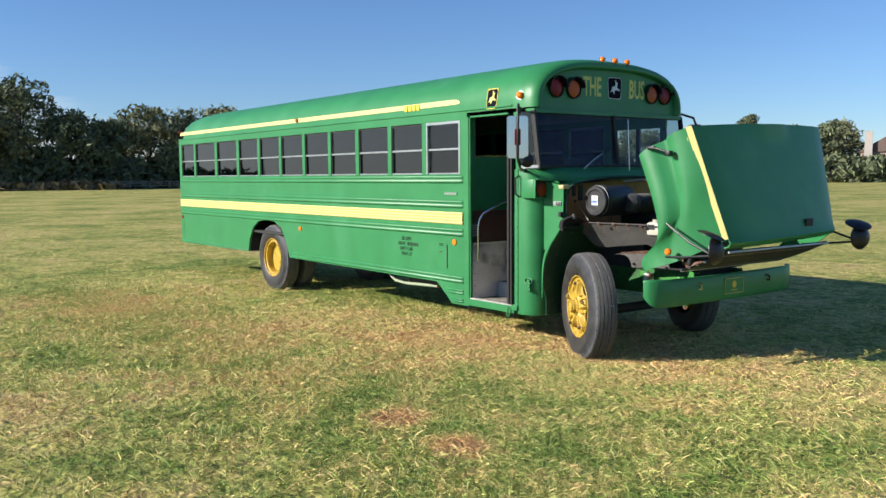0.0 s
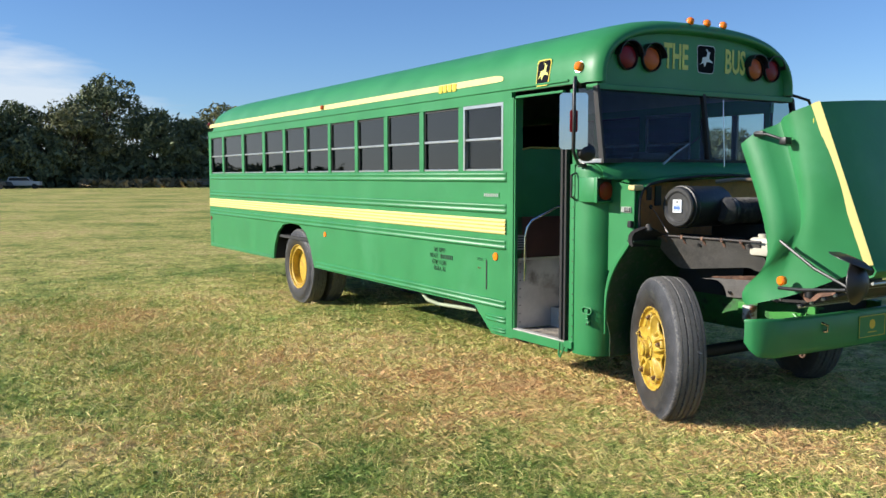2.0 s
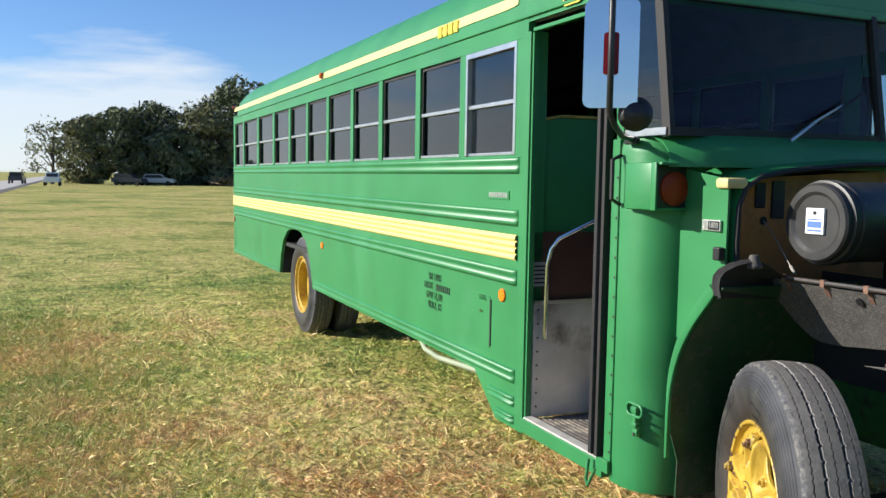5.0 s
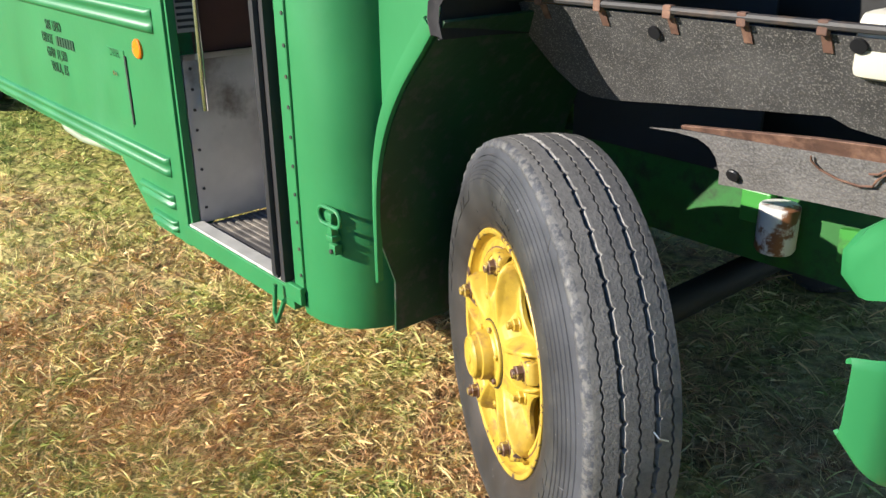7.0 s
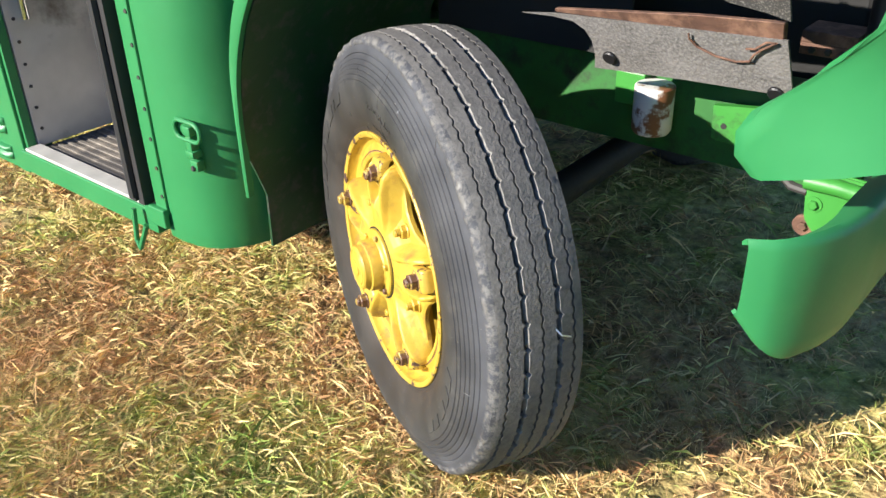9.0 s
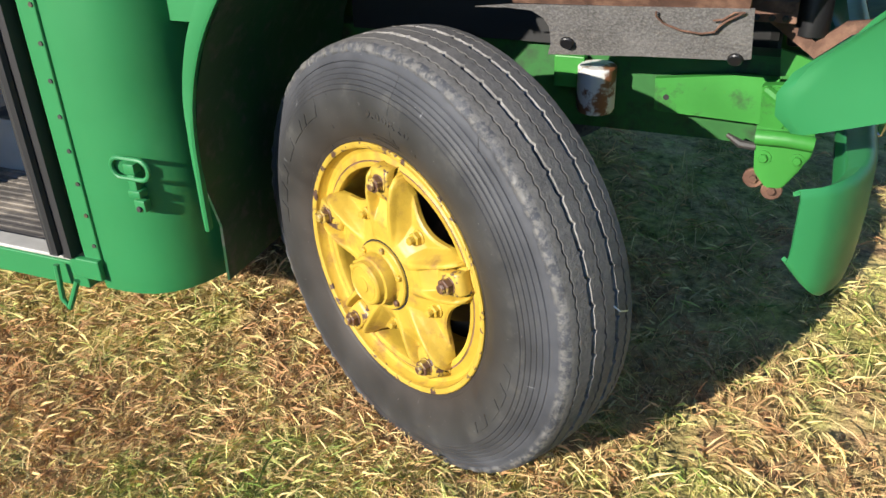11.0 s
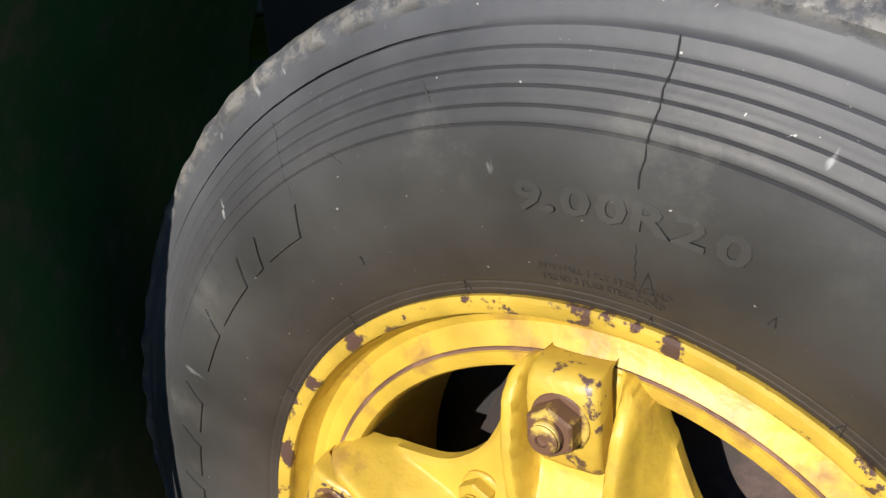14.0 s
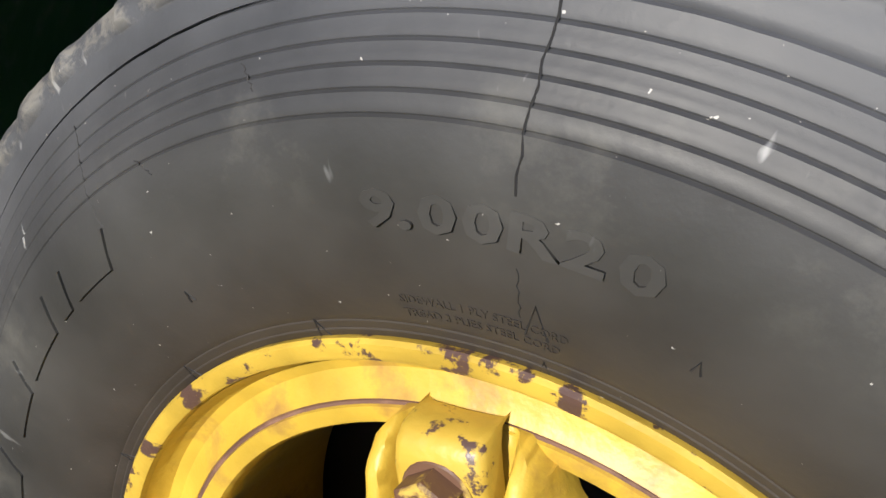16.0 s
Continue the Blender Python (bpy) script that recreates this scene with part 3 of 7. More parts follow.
def tyre_material():
    """Sidewall rubber: brownish by the bead, bluish on the outer bands, with dust, specks and a torn pale shoulder."""
    m = bpy.data.materials.new("weathered_sidewall_rubber")
    m.use_nodes = True
    n, l = m.node_tree.nodes, m.node_tree.links
    b = n["Principled BSDF"]
    tc = n.new("ShaderNodeTexCoord").outputs["Object"]

    def math_node(op, a, c=None):
        q = n.new("ShaderNodeMath")
        q.operation = op
        for i, v in enumerate((a, c)):
            if v is None:
                continue
            if isinstance(v, (int, float)):
                q.inputs[i].default_value = v
            else:
                l.new(v, q.inputs[i])
        return q.outputs[0]

    def span(v, a0, a1, b0=0.0, b1=1.0):
        q = n.new("ShaderNodeMapRange")
        for k, x in (("From Min", a0), ("From Max", a1), ("To Min", b0), ("To Max", b1)):
            q.inputs[k].default_value = x
        l.new(v, q.inputs["Value"])
        return q.outputs["Result"]

    def tex(vec, scale, detail, rough=0.55):
        q = n.new("ShaderNodeTexNoise")
        q.inputs["Scale"].default_value, q.inputs["Detail"].default_value, q.inputs["Roughness"].default_value = scale, detail, rough
        l.new(vec, q.inputs["Vector"])
        return q.outputs["Fac"]

    def blend(fac, a, c):
        q = n.new("ShaderNodeMix")
        q.data_type = "RGBA"
        l.new(fac, q.inputs[0])
        l.new(a, q.inputs[6])
        q.inputs[7].default_value = (*c, 1)
        return q.outputs[2]

    sep = n.new("ShaderNodeSeparateXYZ")
    l.new(tc, sep.inputs[0])
    x, y = sep.outputs["X"], sep.outputs["Y"]
    r = math_node("SQRT", math_node("ADD", math_node("MULTIPLY", x, x), math_node("MULTIPLY", y, y)))
    ang = math_node("ARCTAN2", y, x)
    cyl = n.new("ShaderNodeCombineXYZ")       # turns with the tyre: along the rim, then across the wall
    l.new(math_node("MULTIPLY", ang, 0.45), cyl.inputs[0])
    l.new(math_node("MULTIPLY", r, 0.30), cyl.inputs[1])
    ramp_r = n.new("ShaderNodeValToRGB")
    stops = ((0.0, (0.046, 0.037, 0.030)), (0.25, (0.040, 0.036, 0.032)), (0.50, (0.039, 0.038, 0.036)), (0.72, (0.044, 0.044, 0.046)), (1.0, (0.064, 0.066, 0.073)))
    while len(ramp_r.color_ramp.elements) < len(stops):
        ramp_r.color_ramp.elements.new(0.5)
    for e, (p, c) in zip(ramp_r.color_ramp.elements, stops):
        e.position, e.color = p, (*c, 1)
    l.new(span(r, 0.31, 0.50), ramp_r.inputs["Fac"])
    big = tex(tc, 7.0, 7, 0.6)
    hs = n.new("ShaderNodeHueSaturation")
    l.new(ramp_r.outputs["Color"], hs.inputs["Color"])
    l.new(span(big, 0.32, 0.70, 0.72, 1.30), hs.inputs["Value"])
    out = hs.outputs["Color"]
    dust = math_node("MULTIPLY", span(tex(tc, 13.0, 9, 0.7), 0.53, 0.68), span(math_node("ABSOLUTE", math_node("SUBTRACT", r, 0.43)), 0.05, 0.01, 0.0, 0.40))
    out = blend(dust, out, (0.125, 0.12, 0.105))
    strokes = math_node("MULTIPLY", span(tex(cyl.outputs[0], 62.0, 3), 0.70, 0.745), span(r, 0.40, 0.45, 0.15, 0.75))
    out = blend(strokes, out, (0.30, 0.30, 0.30))
    specks = span(tex(tc, 210.0, 2), 0.755, 0.78, 0.0, 0.9)
    out = blend(specks, out, (0.42, 0.40, 0.37))
    torn = math_node("MULTIPLY", span(r, 0.5040, 0.5120), span(tex(tc, 62.0, 8, 0.72), 0.45, 0.56))
    out = blend(math_node("MULTIPLY", torn, 0.60), out, (0.215, 0.203, 0.180))
    l.new(out, b.inputs["Base Color"])
    l.new(span(big, 0.3, 0.7, 0.42, 0.60), b.inputs["Roughness"])
    b.inputs["Specular IOR Level"].default_value = 0.32
    hgt = math_node("ADD", math_node("MULTIPLY", tex(tc, 120.0, 6), 0.25), math_node("MULTIPLY", torn, 2.0))
    bp = n.new("ShaderNodeBump")
    bp.inputs["Strength"].default_value, bp.inputs["Distance"].default_value = 0.30, 0.004
    l.new(hgt, bp.inputs["Height"])
    l.new(bp.outputs["Normal"], b.inputs["Normal"])
    return m


SIDEWALL = tyre_material()
TYRE_MID = -0.140
WALL_R = [0.300, 0.306, 0.3105, 0.3150, 0.3162, 0.3174, 0.3210, 0.3220, 0.3230, 0.3260, 0.3400, 0.3600, 0.3800, 0.4000, 0.4200, 0.4315, 0.4440, 0.4545, 0.4645, 0.4755, 0.4880, 0.5000, 0.5050]
WALL_Z = [-0.050, -0.0385, -0.0320, -0.0295, -0.0296, -0.0288, -0.0273, -0.0274, -0.0265, -0.0248, -0.0185, -0.0118, -0.0080, -0.0056, -0.0052, -0.0066, -0.0110, -0.0160, -0.0212, -0.0266, -0.0318, -0.0362, -0.0382]


def wall_z(r):
    return float(np.interp(r, WALL_R, WALL_Z))


def tyre_mesh(seg=480):
    """Tyre round local z; z = 0 is the plane of the clamp nuts."""
    mid = TYRE_MID
    grooves = [0.068, 0.031, -0.006, -0.042, -0.078]
    wide = (1, 3)
    cols = [0.0800]
    for k, g in enumerate(grooves):
        e, i, ii, ee = (0.0056, 0.0046, 0.0034, 0.0066) if k in wide else (0.0025, 0.0020, 0.0016, 0.0026)
        cols += [g + e, g + i, g - ii, g - ee]
    cols += [-0.1000]
    bm = bmesh.new()
    rnd = random.Random(4)
    scuff = [rnd.random() for _ in range(seg)]
    soft = [sum(scuff[(k + j) % seg] for j in range(-3, 4)) / 7 - 0.5 for k in range(seg)]
    rings = []
    per = max(2, seg // 60)

    def ring(f):
        pts = [f(k) for k in range(seg)]
        rings.append([bm.verts.new((p[0] * math.cos(2 * math.pi * k / seg), p[0] * math.sin(2 * math.pi * k / seg), p[1])) for k, p in enumerate(pts)])

    # bead, wall and its moulded lines; the outermost line is torn open over part of the turn
    wall = [(r, 0.0) for r in WALL_R[:15]]
    for r in (0.4335, 0.4440, 0.4545, 0.4645, 0.4755):
        wall += [(r - 0.0050, 0.0), (r - 0.0012, 0.0004), (r, -0.0015), (r + 0.0009, -0.0006), (r + 0.0036, 0.0002)]
    for r, d in wall:
        ring(lambda k: (r, wall_z(r) + d))

    def torn(k):
        a = (360.0 * k / seg) % 360
        return max(0.0, 1 - abs(a - 122) / 26) + max(0.0, 1 - abs(a - 36) / 24) * 0.8

    for r, d in ((0.4840, 0.0), (0.4868, 0.0004), (0.4880, -0.0014), (0.4888, -0.0008), (0.4925, 0.0003), (0.5000, 0.0), (0.5050, 0.0)):
        cut = d < 0
        ring(lambda k: (r + 0.0006 * soft[k] * 2, wall_z(r) + d - (0.0035 * min(1.0, 2 * torn(k)) * (0.4 + scuff[k]) if cut and r < 0.4885 else 0.0)))
    n_wall = len(rings)

    def lump(k):
        c = 0.5 + 0.5 * math.cos(2 * math.pi * (k % per) / per)
        i = k // per
        return (0.25 + 0.75 * c ** 0.7) * (0.15 + 1.0 * scuff[(i * 37) % seg])
    shoulder = ((0.5080, -0.0398, 0.0, 0.0018), (0.5115, -0.0412, 0.0, 0.0040), (0.5155, -0.0432, 0.0010, 0.0046), (0.5195, -0.0462, 0.0026, 0.0036), (0.5228, -0.0500, 0.0028, 0.0018), (0.5252, -0.0545, 0.0012, 0.0))
    for j, (r, z, pr, pz) in enumerate(shoulder):
        ring(lambda k: (r + 0.7 * pr * lump(k) + 0.0018 * soft[(k + 31 * j) % seg], z + 1.15 * pz * lump(k) + 0.0030 * soft[(k + 57 * j) % seg] + 0.0008 * scuff[(3 * k + 11 * j) % seg]))
    for i, c in enumerate(cols):
        base = 0.5335 - 0.9 * c * c
        g = (i - 1) // 4 if 0 < i < len(cols) - 1 else None
        low = g is not None and (i - 1) % 4 in (1, 2)
        amp = 0.0 if g is None else 0.0003 if g in wide else 0.0017

        def f(k, c=c, base=base, low=low, amp=amp, i=i):
            q = k * 480 // seg
            zz = c + amp * (1 if (q // 2) % 2 else -1) - (0.0055 if amp == 0.0003 and q % 8 == 0 else 0)
            rr = base - ((0.012 if amp == 0.0003 else 0.009) if low else 0.0) - (0.0007 * scuff[(k * 7 + i * 13) % seg])
            return rr, mid + zz
        ring(f)
    n_tread = len(rings)
    for r, z, pr, pz in reversed(shoulder):
        ring(lambda k: (r + pr * lump(k + 3), 2 * mid - z - pz * lump(k + 3) - 0.002))
    for r in (0.4900, 0.4600, 0.4200, 0.3800, 0.3400, 0.3105, 0.300):
        ring(lambda k: (r, 2 * mid - wall_z(r)))
    for j, (a, b) in enumerate(zip(rings, rings[1:])):
        mi = 0
        if n_wall + len(shoulder) - 1 <= j < n_tread:
            mi = 1
            i = j - n_wall - len(shoulder)
            if 1 <= i <= len(cols) - 2 and i % 4 in (1, 2, 3):
                # wide grooves: sun-facing wall painted lit; every floor black for its shade
                mi = 2 if i % 4 == 3 and (i - 1) // 4 in wide else 3 if i % 4 == 2 else 1
        for k in range(seg):
            f = bm.faces.new((a[k], a[(k + 1) % seg], b[(k + 1) % seg], b[k]))
            f.material_index = mi
    bmesh.ops.recalc_face_normals(bm, faces=bm.faces)
    return bm


def arc_place(r, deg, z):
    """A flat frame on the sidewall at radius r, upright along the radius."""
    a = radians(deg)
    out, along = Vector((math.cos(a), math.sin(a), 0)), Vector((math.sin(a), -math.cos(a), 0))
    m = Matrix((along, out, Vector((0, 0, 1)))).transposed().to_4x4()
    m.translation = out * r + Vector((0, 0, z))
    return m


def hexnut(bm, p, axis, r, h):
    disc(bm, p, axis, r, h, 6, 0.002)


def raised_block(tyre, deg0, deg1, r0, r1, lean=2.0):
    """One plain raised block of moulded relief that follows the wall."""
    bm = bmesh.new()
    us = [0.0, 0.012, 0.2, 0.4, 0.6, 0.8, 0.988, 1.0]
    vs = [0.0, 0.02, 0.25, 0.5, 0.75, 0.98, 1.0]
    rows = []
    for v in vs:
        r = r0 + (r1 - r0) * v
        rows.append([arc_place(r, deg0 + (deg1 - deg0) * u - lean * (v - 0.5), wall_z(r) + (0.0017 if 0 < u < 1 and 0 < v < 1 else -0.0010)) @ Vector((0, 0, 0)) for u in us])
    grid(bm, rows)
    bmesh.ops.recalc_face_normals(bm, faces=bm.faces)
    part("raised_bar", bm, SIDEWALL, tyre)


def tyre_marks(tyre):
    """Moulded size, print, blocks, vents and old cracks of the near sidewall."""
    for ch, deg in zip("9.00R20", (92.1, 90.0, 87.5, 84.2, 80.9, 77.3, 73.7)):
        writing("size_mark", ch, 0.0245, arc_place(0.3895, deg, wall_z(0.3895)), SIDEWALL, tyre, depth=0.0014, xscale=1.6, bold=0.0007)
    for d0, d1 in ((128.0, 121.2), (131.8, 129.6), (142.6, 134.0), (152.0, 144.6), (163.5, 158.0), (171.5, 166.0), (180.0, 174.0), (-7, -13), (-15, -21), (-23, -29), (-33, -38), (-40, -46)):
        raised_block(tyre, d0, d1, 0.3915, 0.4150)
    for text, r in (("SIDEWALL 1 PLY STEEL CORD", 0.3400), ("TREAD 3 PLIES STEEL CORD", 0.3310)):
        ob = writing("fine_print", text, 0.0072, Matrix(), SIDEWALL, tyre, depth=0.0007, xscale=0.93, align="LEFT")
        for v in ob.data.vertices:
            rr = r + v.co.y
            v.co = arc_place(rr, 92.6 - math.degrees(v.co.x / r), wall_z(rr) + v.co.z) @ Vector((0, 0, 0))
    for deg, r, s in ((104.0, 0.3165, 0.9), (125.9, 0.3165, 0.8), (147.5, 0.3165, 0.8), (79.8, 0.3145, 0.7), (80.3, 0.3450, 1.4), (116.0, 0.3560, 0.5), (58.0, 0.3165, 0.8), (36.0, 0.3165, 0.8), (68.6, 0.3600, 0.5)):
        bm = bmesh.new()
        tube(bm, [arc_place(r + q, deg + p / r * 57.3, wall_z(r + q) + 0.0003) @ Vector((0, 0, 0)) for p, q in ((-0.0042 * s, -0.007 * s), (0, 0.007 * s), (0.0042 * s, -0.007 * s))], 0.0007, 4)
        part("chevron_mark", bm, BLACK_MATT, tyre)
    for deg, r0, r1, lean, w in ((82.1, 0.4065, 0.487, -0.2, 0.0007), (81.6, 0.345, 0.372, 0.1, 0.0004), (120.1, 0.414, 0.478, 0.5, 0.0004), (101, 0.448, 0.462, 1.0, 0.0005), (52.5, 0.484, 0.503, 2.5, 0.0010), (112, 0.425, 0.436, 1.4, 0.0005)):
        pts = [arc_place(r0 + (r1 - r0) * q / 9, deg + lean * q / 9 + 0.12 * math.sin(q * 2.3), wall_z(r0 + (r1 - r0) * q / 9) + 0.0001) @ Vector((0, 0, 0)) for q in range(10)]
        bm = bmesh.new()   # old crack in the rubber
        tube(bm, pts, w, 4)
        part("crack", bm, BLACK_MATT, tyre)
    bm = bmesh.new()   # short wire caught in the tread
    tube(bm, [(0.512, 0.10, -0.165), (0.524, 0.085, -0.175), (0.535, 0.075, -0.182), (0.540, 0.070, -0.200)], 0.0018, 6)
    part("wire_bit", bm, ALU, tyre, "bit of wire stuck in the tread")


ARM0 = 89.5          # turn of the uppermost arm


def smooth_step(a, b, x):
    t = min(1.0, max(0.0, (x - a) / (b - a)))
    return t * t * (3 - 2 * t)


def spider_height(x, y):
    """Front face of the cast spider: a domed hub, five open-ended troughs between ridged walls, webs between."""
    r = math.hypot(x, y)
    web = float(np.interp(r, (0.0, 0.088, 0.105, 0.130, 0.155, 0.20, 0.27), (-0.010, -0.010, -0.016, -0.033, -0.046, -0.050, -0.052)))
    best = web
    for k in range(5):
        a = radians(ARM0 + 72 * k)
        v = x * math.cos(a) + y * math.sin(a)
        if v < 0.05:
            continue
        u = abs(-x * math.sin(a) + y * math.cos(a))
        half = float(np.interp(v, (0.07, 0.13, 0.18, 0.25), (0.026, 0.031, 0.036, 0.040)))
        crest = float(np.interp(v, (0.07, 0.12, 0.16, 0.20, 0.235, 0.252, 0.27), (-0.012, -0.008, -0.004, -0.003, -0.010, -0.022, -0.040)))
        floor_z = float(np.interp(v, (0.07, 0.135, 0.150, 0.175, 0.20, 0.27), (-0.012, -0.010, -0.016, -0.031, -0.036, -0.044)))
        if u < half:
            z = floor_z + (crest - floor_z) * smooth_step(half - 0.010, half - 0.002, u)
        else:
            fall = float(np.interp(v, (0.07, 0.14, 0.22, 0.26), (0.020, 0.034, 0.022, 0.014)))
            z = crest + (web - 0.004 - crest) * (0.75 * smooth_step(half + 0.006, half + 0.006 + fall, u) + 0.25 * smooth_step(half + 0.004, half + 0.014, u))
        best = max(best, z)
    return best


def spider_edge(t):
    off = min(abs((t - ARM0 - 72 * k + 180) % 360 - 180) for k in range(5))
    if off < 12.0:
        return 0.262 - 0.012 * smooth_step(8.0, 12.0, off)
    q = (off - 12.0) / 24.0                      # the opening's lower edge sweeps down to the middle of the web
    return 0.250 - 0.072 * (1 - (1 - q) ** 2.4)


def build_wheel(m, name="front_wheel", detail=True):
    w = empty(name, m, bus)
    part("tyre", tyre_mesh(480 if detail else 120), [SIDEWALL, RUBBER_WORN, GROOVE_LIT, BLACK_MATT], w, "worn ribbed black tyre with scuffed shoulders", smooth=28)
    if detail:
        tyre_marks(w.children[0])
    bm = bmesh.new()
    prof = [(0.2965, -0.0400), (0.2960, -0.0330), (0.2940, -0.0430), (0.2890, -0.0510), (0.2810, -0.0540), (0.2710, -0.0510), (0.2640, -0.0465), (0.2625, -0.0490), (0.2610, -0.0490), (0.2595, -0.0450), (0.2540, -0.0455), (0.2480, -0.0480),
            (0.2455, -0.0530), (0.2455, -0.0650), (0.2455, -0.1000), (0.2460, -0.20), (0.2520, -0.205), (0.2640, -0.10), (0.2900, -0.0600)]
    lathe(bm, prof, Matrix(), 128, closed=True)
    bmesh.ops.recalc_face_normals(bm, faces=bm.faces)
    part("rim", bm, YELLOW, w, "yellow painted rim", smooth=30)
    bm = bmesh.new()
    lathe(bm, [(0.2968, -0.0460), (0.3080, -0.0420), (0.3108, -0.0340), (0.3108, -0.0275), (0.3085, -0.0250), (0.3010, -0.0258), (0.2975, -0.0282), (0.2962, -0.0335)], Matrix(), 128, closed=True)
    bmesh.ops.recalc_face_normals(bm, faces=bm.faces)
    part("rim_lip", bm, YELLOW_CHIP if detail else YELLOW, w, "rim lip with chipped yellow paint", smooth=30)
    bm = bmesh.new()   # dirt in the lock-ring gap
    lathe(bm, [(0.2636, -0.0470), (0.2620, -0.0477), (0.2604, -0.0470), (0.2604, -0.0500), (0.2636, -0.0500)], Matrix(), 96, closed=True)
    part("lock_ring_gap", bm, RUST, w)
    bm = bmesh.new()
    if detail:
        lathe(bm, [(0.085, -0.12), (0.150, -0.150), (0.176, -0.165), (0.186, -0.172), (0.186, -0.186), (0.190, -0.190), (0.190, -0.204), (0.196, -0.208), (0.196, -0.222), (0.201, -0.226), (0.201, -0.238)], Matrix(), 64)
    else:
        lathe(bm, [(0.15, -0.26), (0.205, -0.27), (0.205, -0.32)], Matrix(), 48)
    part("brake_drum", bm, DRUM if detail else BLACK, w, "dark rusty brake drum", smooth=30)
    if not detail:
        bm = bmesh.new()
        lathe(bm, [(0.2425, -0.14), (0.238, -0.20), (0.215, -0.235), (0.135, -0.245), (0.125, -0.19), (0.105, -0.15), (0.098, -0.125), (0.0001, -0.12)], Matrix(), 48)
        part("wheel_disc", bm, YELLOW, w, smooth=30)
        return w
    bm = bmesh.new()
    lathe(bm, [(0.10, -0.235), (0.305, -0.235), (0.305, -0.245), (0.10, -0.245)], Matrix(), 48, closed=True)
    part("backing_plate", bm, BLACK_MATT, w, "black brake backing plate")
    # five-armed hub casting
    n, m_r = 720, 46
    bm = bmesh.new()
    rows = []
    for j in range(m_r + 1):
        s = j / m_r
        row = []
        for k in range(n):
            t = 360 * k / n
            r = 0.055 + (spider_edge(t) - 0.055) * s
            x, y = r * math.cos(radians(t)), r * math.sin(radians(t))
            row.append((x, y, spider_height(x, y) - 0.004 * smooth_step(0.95, 1.0, s)))
        rows.append(row + [row[0]])
    back = [(p[0], p[1], min(p[2] - 0.010, -0.062)) for p in rows[-1]]
    inner = [(p[0] * 0.8, p[1] * 0.8, -0.085) for p in rows[-1]]
    grid(bm, rows + [back, inner])
    bmesh.ops.remove_doubles(bm, verts=bm.verts, dist=1e-5)
    bmesh.ops.recalc_face_normals(bm, faces=bm.faces)
    part("hub_spider", bm, YELLOW, w, "yellow cast hub with five arms", smooth=45)
    for k in range(5):
        deg = ARM0 + 72 * k
        mm = arc_place(0.0, deg, 0.0)
        # clamp that wedges the rim: a thick plate in the trough, its outer end bent down over the rim
        bm = bmesh.new()
        rows = []
        for v, z, hw in ((0.186, -0.036, 0.022), (0.187, -0.026, 0.024), (0.195, -0.020, 0.0265), (0.215, -0.014, 0.0275), (0.245, -0.011, 0.0275), (0.258, -0.012, 0.0265), (0.2655, -0.017, 0.0250), (0.2680, -0.030, 0.0245), (0.2660, -0.046, 0.0240)):
            row = []
            for u, dz in ((-1.0, -0.022), (-1.0, -0.005), (-0.93, -0.0012), (-0.78, 0.0), (0.0, 0.0012), (0.78, 0.0), (0.93, -0.0012), (1.0, -0.005), (1.0, -0.022)):
                row.append(mm @ Vector((u * hw, v, z + dz)))
            rows.append(row)
        grid(bm, rows)
        bmesh.ops.recalc_face_normals(bm, faces=bm.faces)
        part("rim_clamp", bm, YELLOW_CHIP, w, "chipped yellow rim clamp", smooth=50)
        bm = bmesh.new()
        p = mm @ Vector((0, 0.2325, -0.0125))
        disc(bm, p, (0, 0, 1), 0.0215, 0.003, 24, 0.001)
        hexnut(bm, p + Vector((0, 0, 0.003)), (0, 0, 1), 0.0190, 0.0155)
        lathe(bm, [(0.0115, 0.0), (0.0115, 0.006), (0.0105, 0.0068), (0.0115, 0.0076), (0.0105, 0.0084), (0.0108, 0.010), (0.0090, 0.0115), (0.0045, 0.0115), (0.0040, 0.0095), (0.0001, 0.0090)], Matrix.Translation(p + Vector((0, 0, 0.0165))), 18)
        part("clamp_nut", bm, NUTPAINT, w, "rusty clamp nut with chipped yellow paint", smooth=30)
        mb = arc_place(0.0, deg + 36, 0.0)
        bm = bmesh.new()
        p = mb @ Vector((0, 0.147, -0.048))
        disc(bm, p, (0, 0, 1), 0.0195, 0.006, 24, 0.002)
        hexnut(bm, p + Vector((0, 0, 0.005)), (0, 0, 1), 0.0165, 0.013)
        thread = [(0.0095 - 0.0008 * (q % 2), 0.002 * q) for q in range(8)]
        lathe(bm, thread + [(0.0075, 0.0155), (0.0001, 0.0157)], Matrix.Translation(p + Vector((0, 0, 0.017))), 16)
        part("hub_bolt", bm, YELLOW, w, smooth=30)
    bm = bmesh.new()
    lathe(bm, [(0.084, -0.014), (0.0835, -0.004), (0.081, -0.001), (0.066, 0.000), (0.0625, 0.004), (0.061, 0.028), (0.0600, 0.0300), (0.0535, 0.0310), (0.0525, 0.0330), (0.0520, 0.0450), (0.0490, 0.0490), (0.0450, 0.0500), (0.0430, 0.0485), (0.0410, 0.0485), (0.0400, 0.0500), (0.0200, 0.0505), (0.0185, 0.0510), (0.0175, 0.0535), (0.0001, 0.0545)], Matrix(), 64)
    part("hub_cap", bm, YELLOW, w, "yellow hub cap", smooth=30)
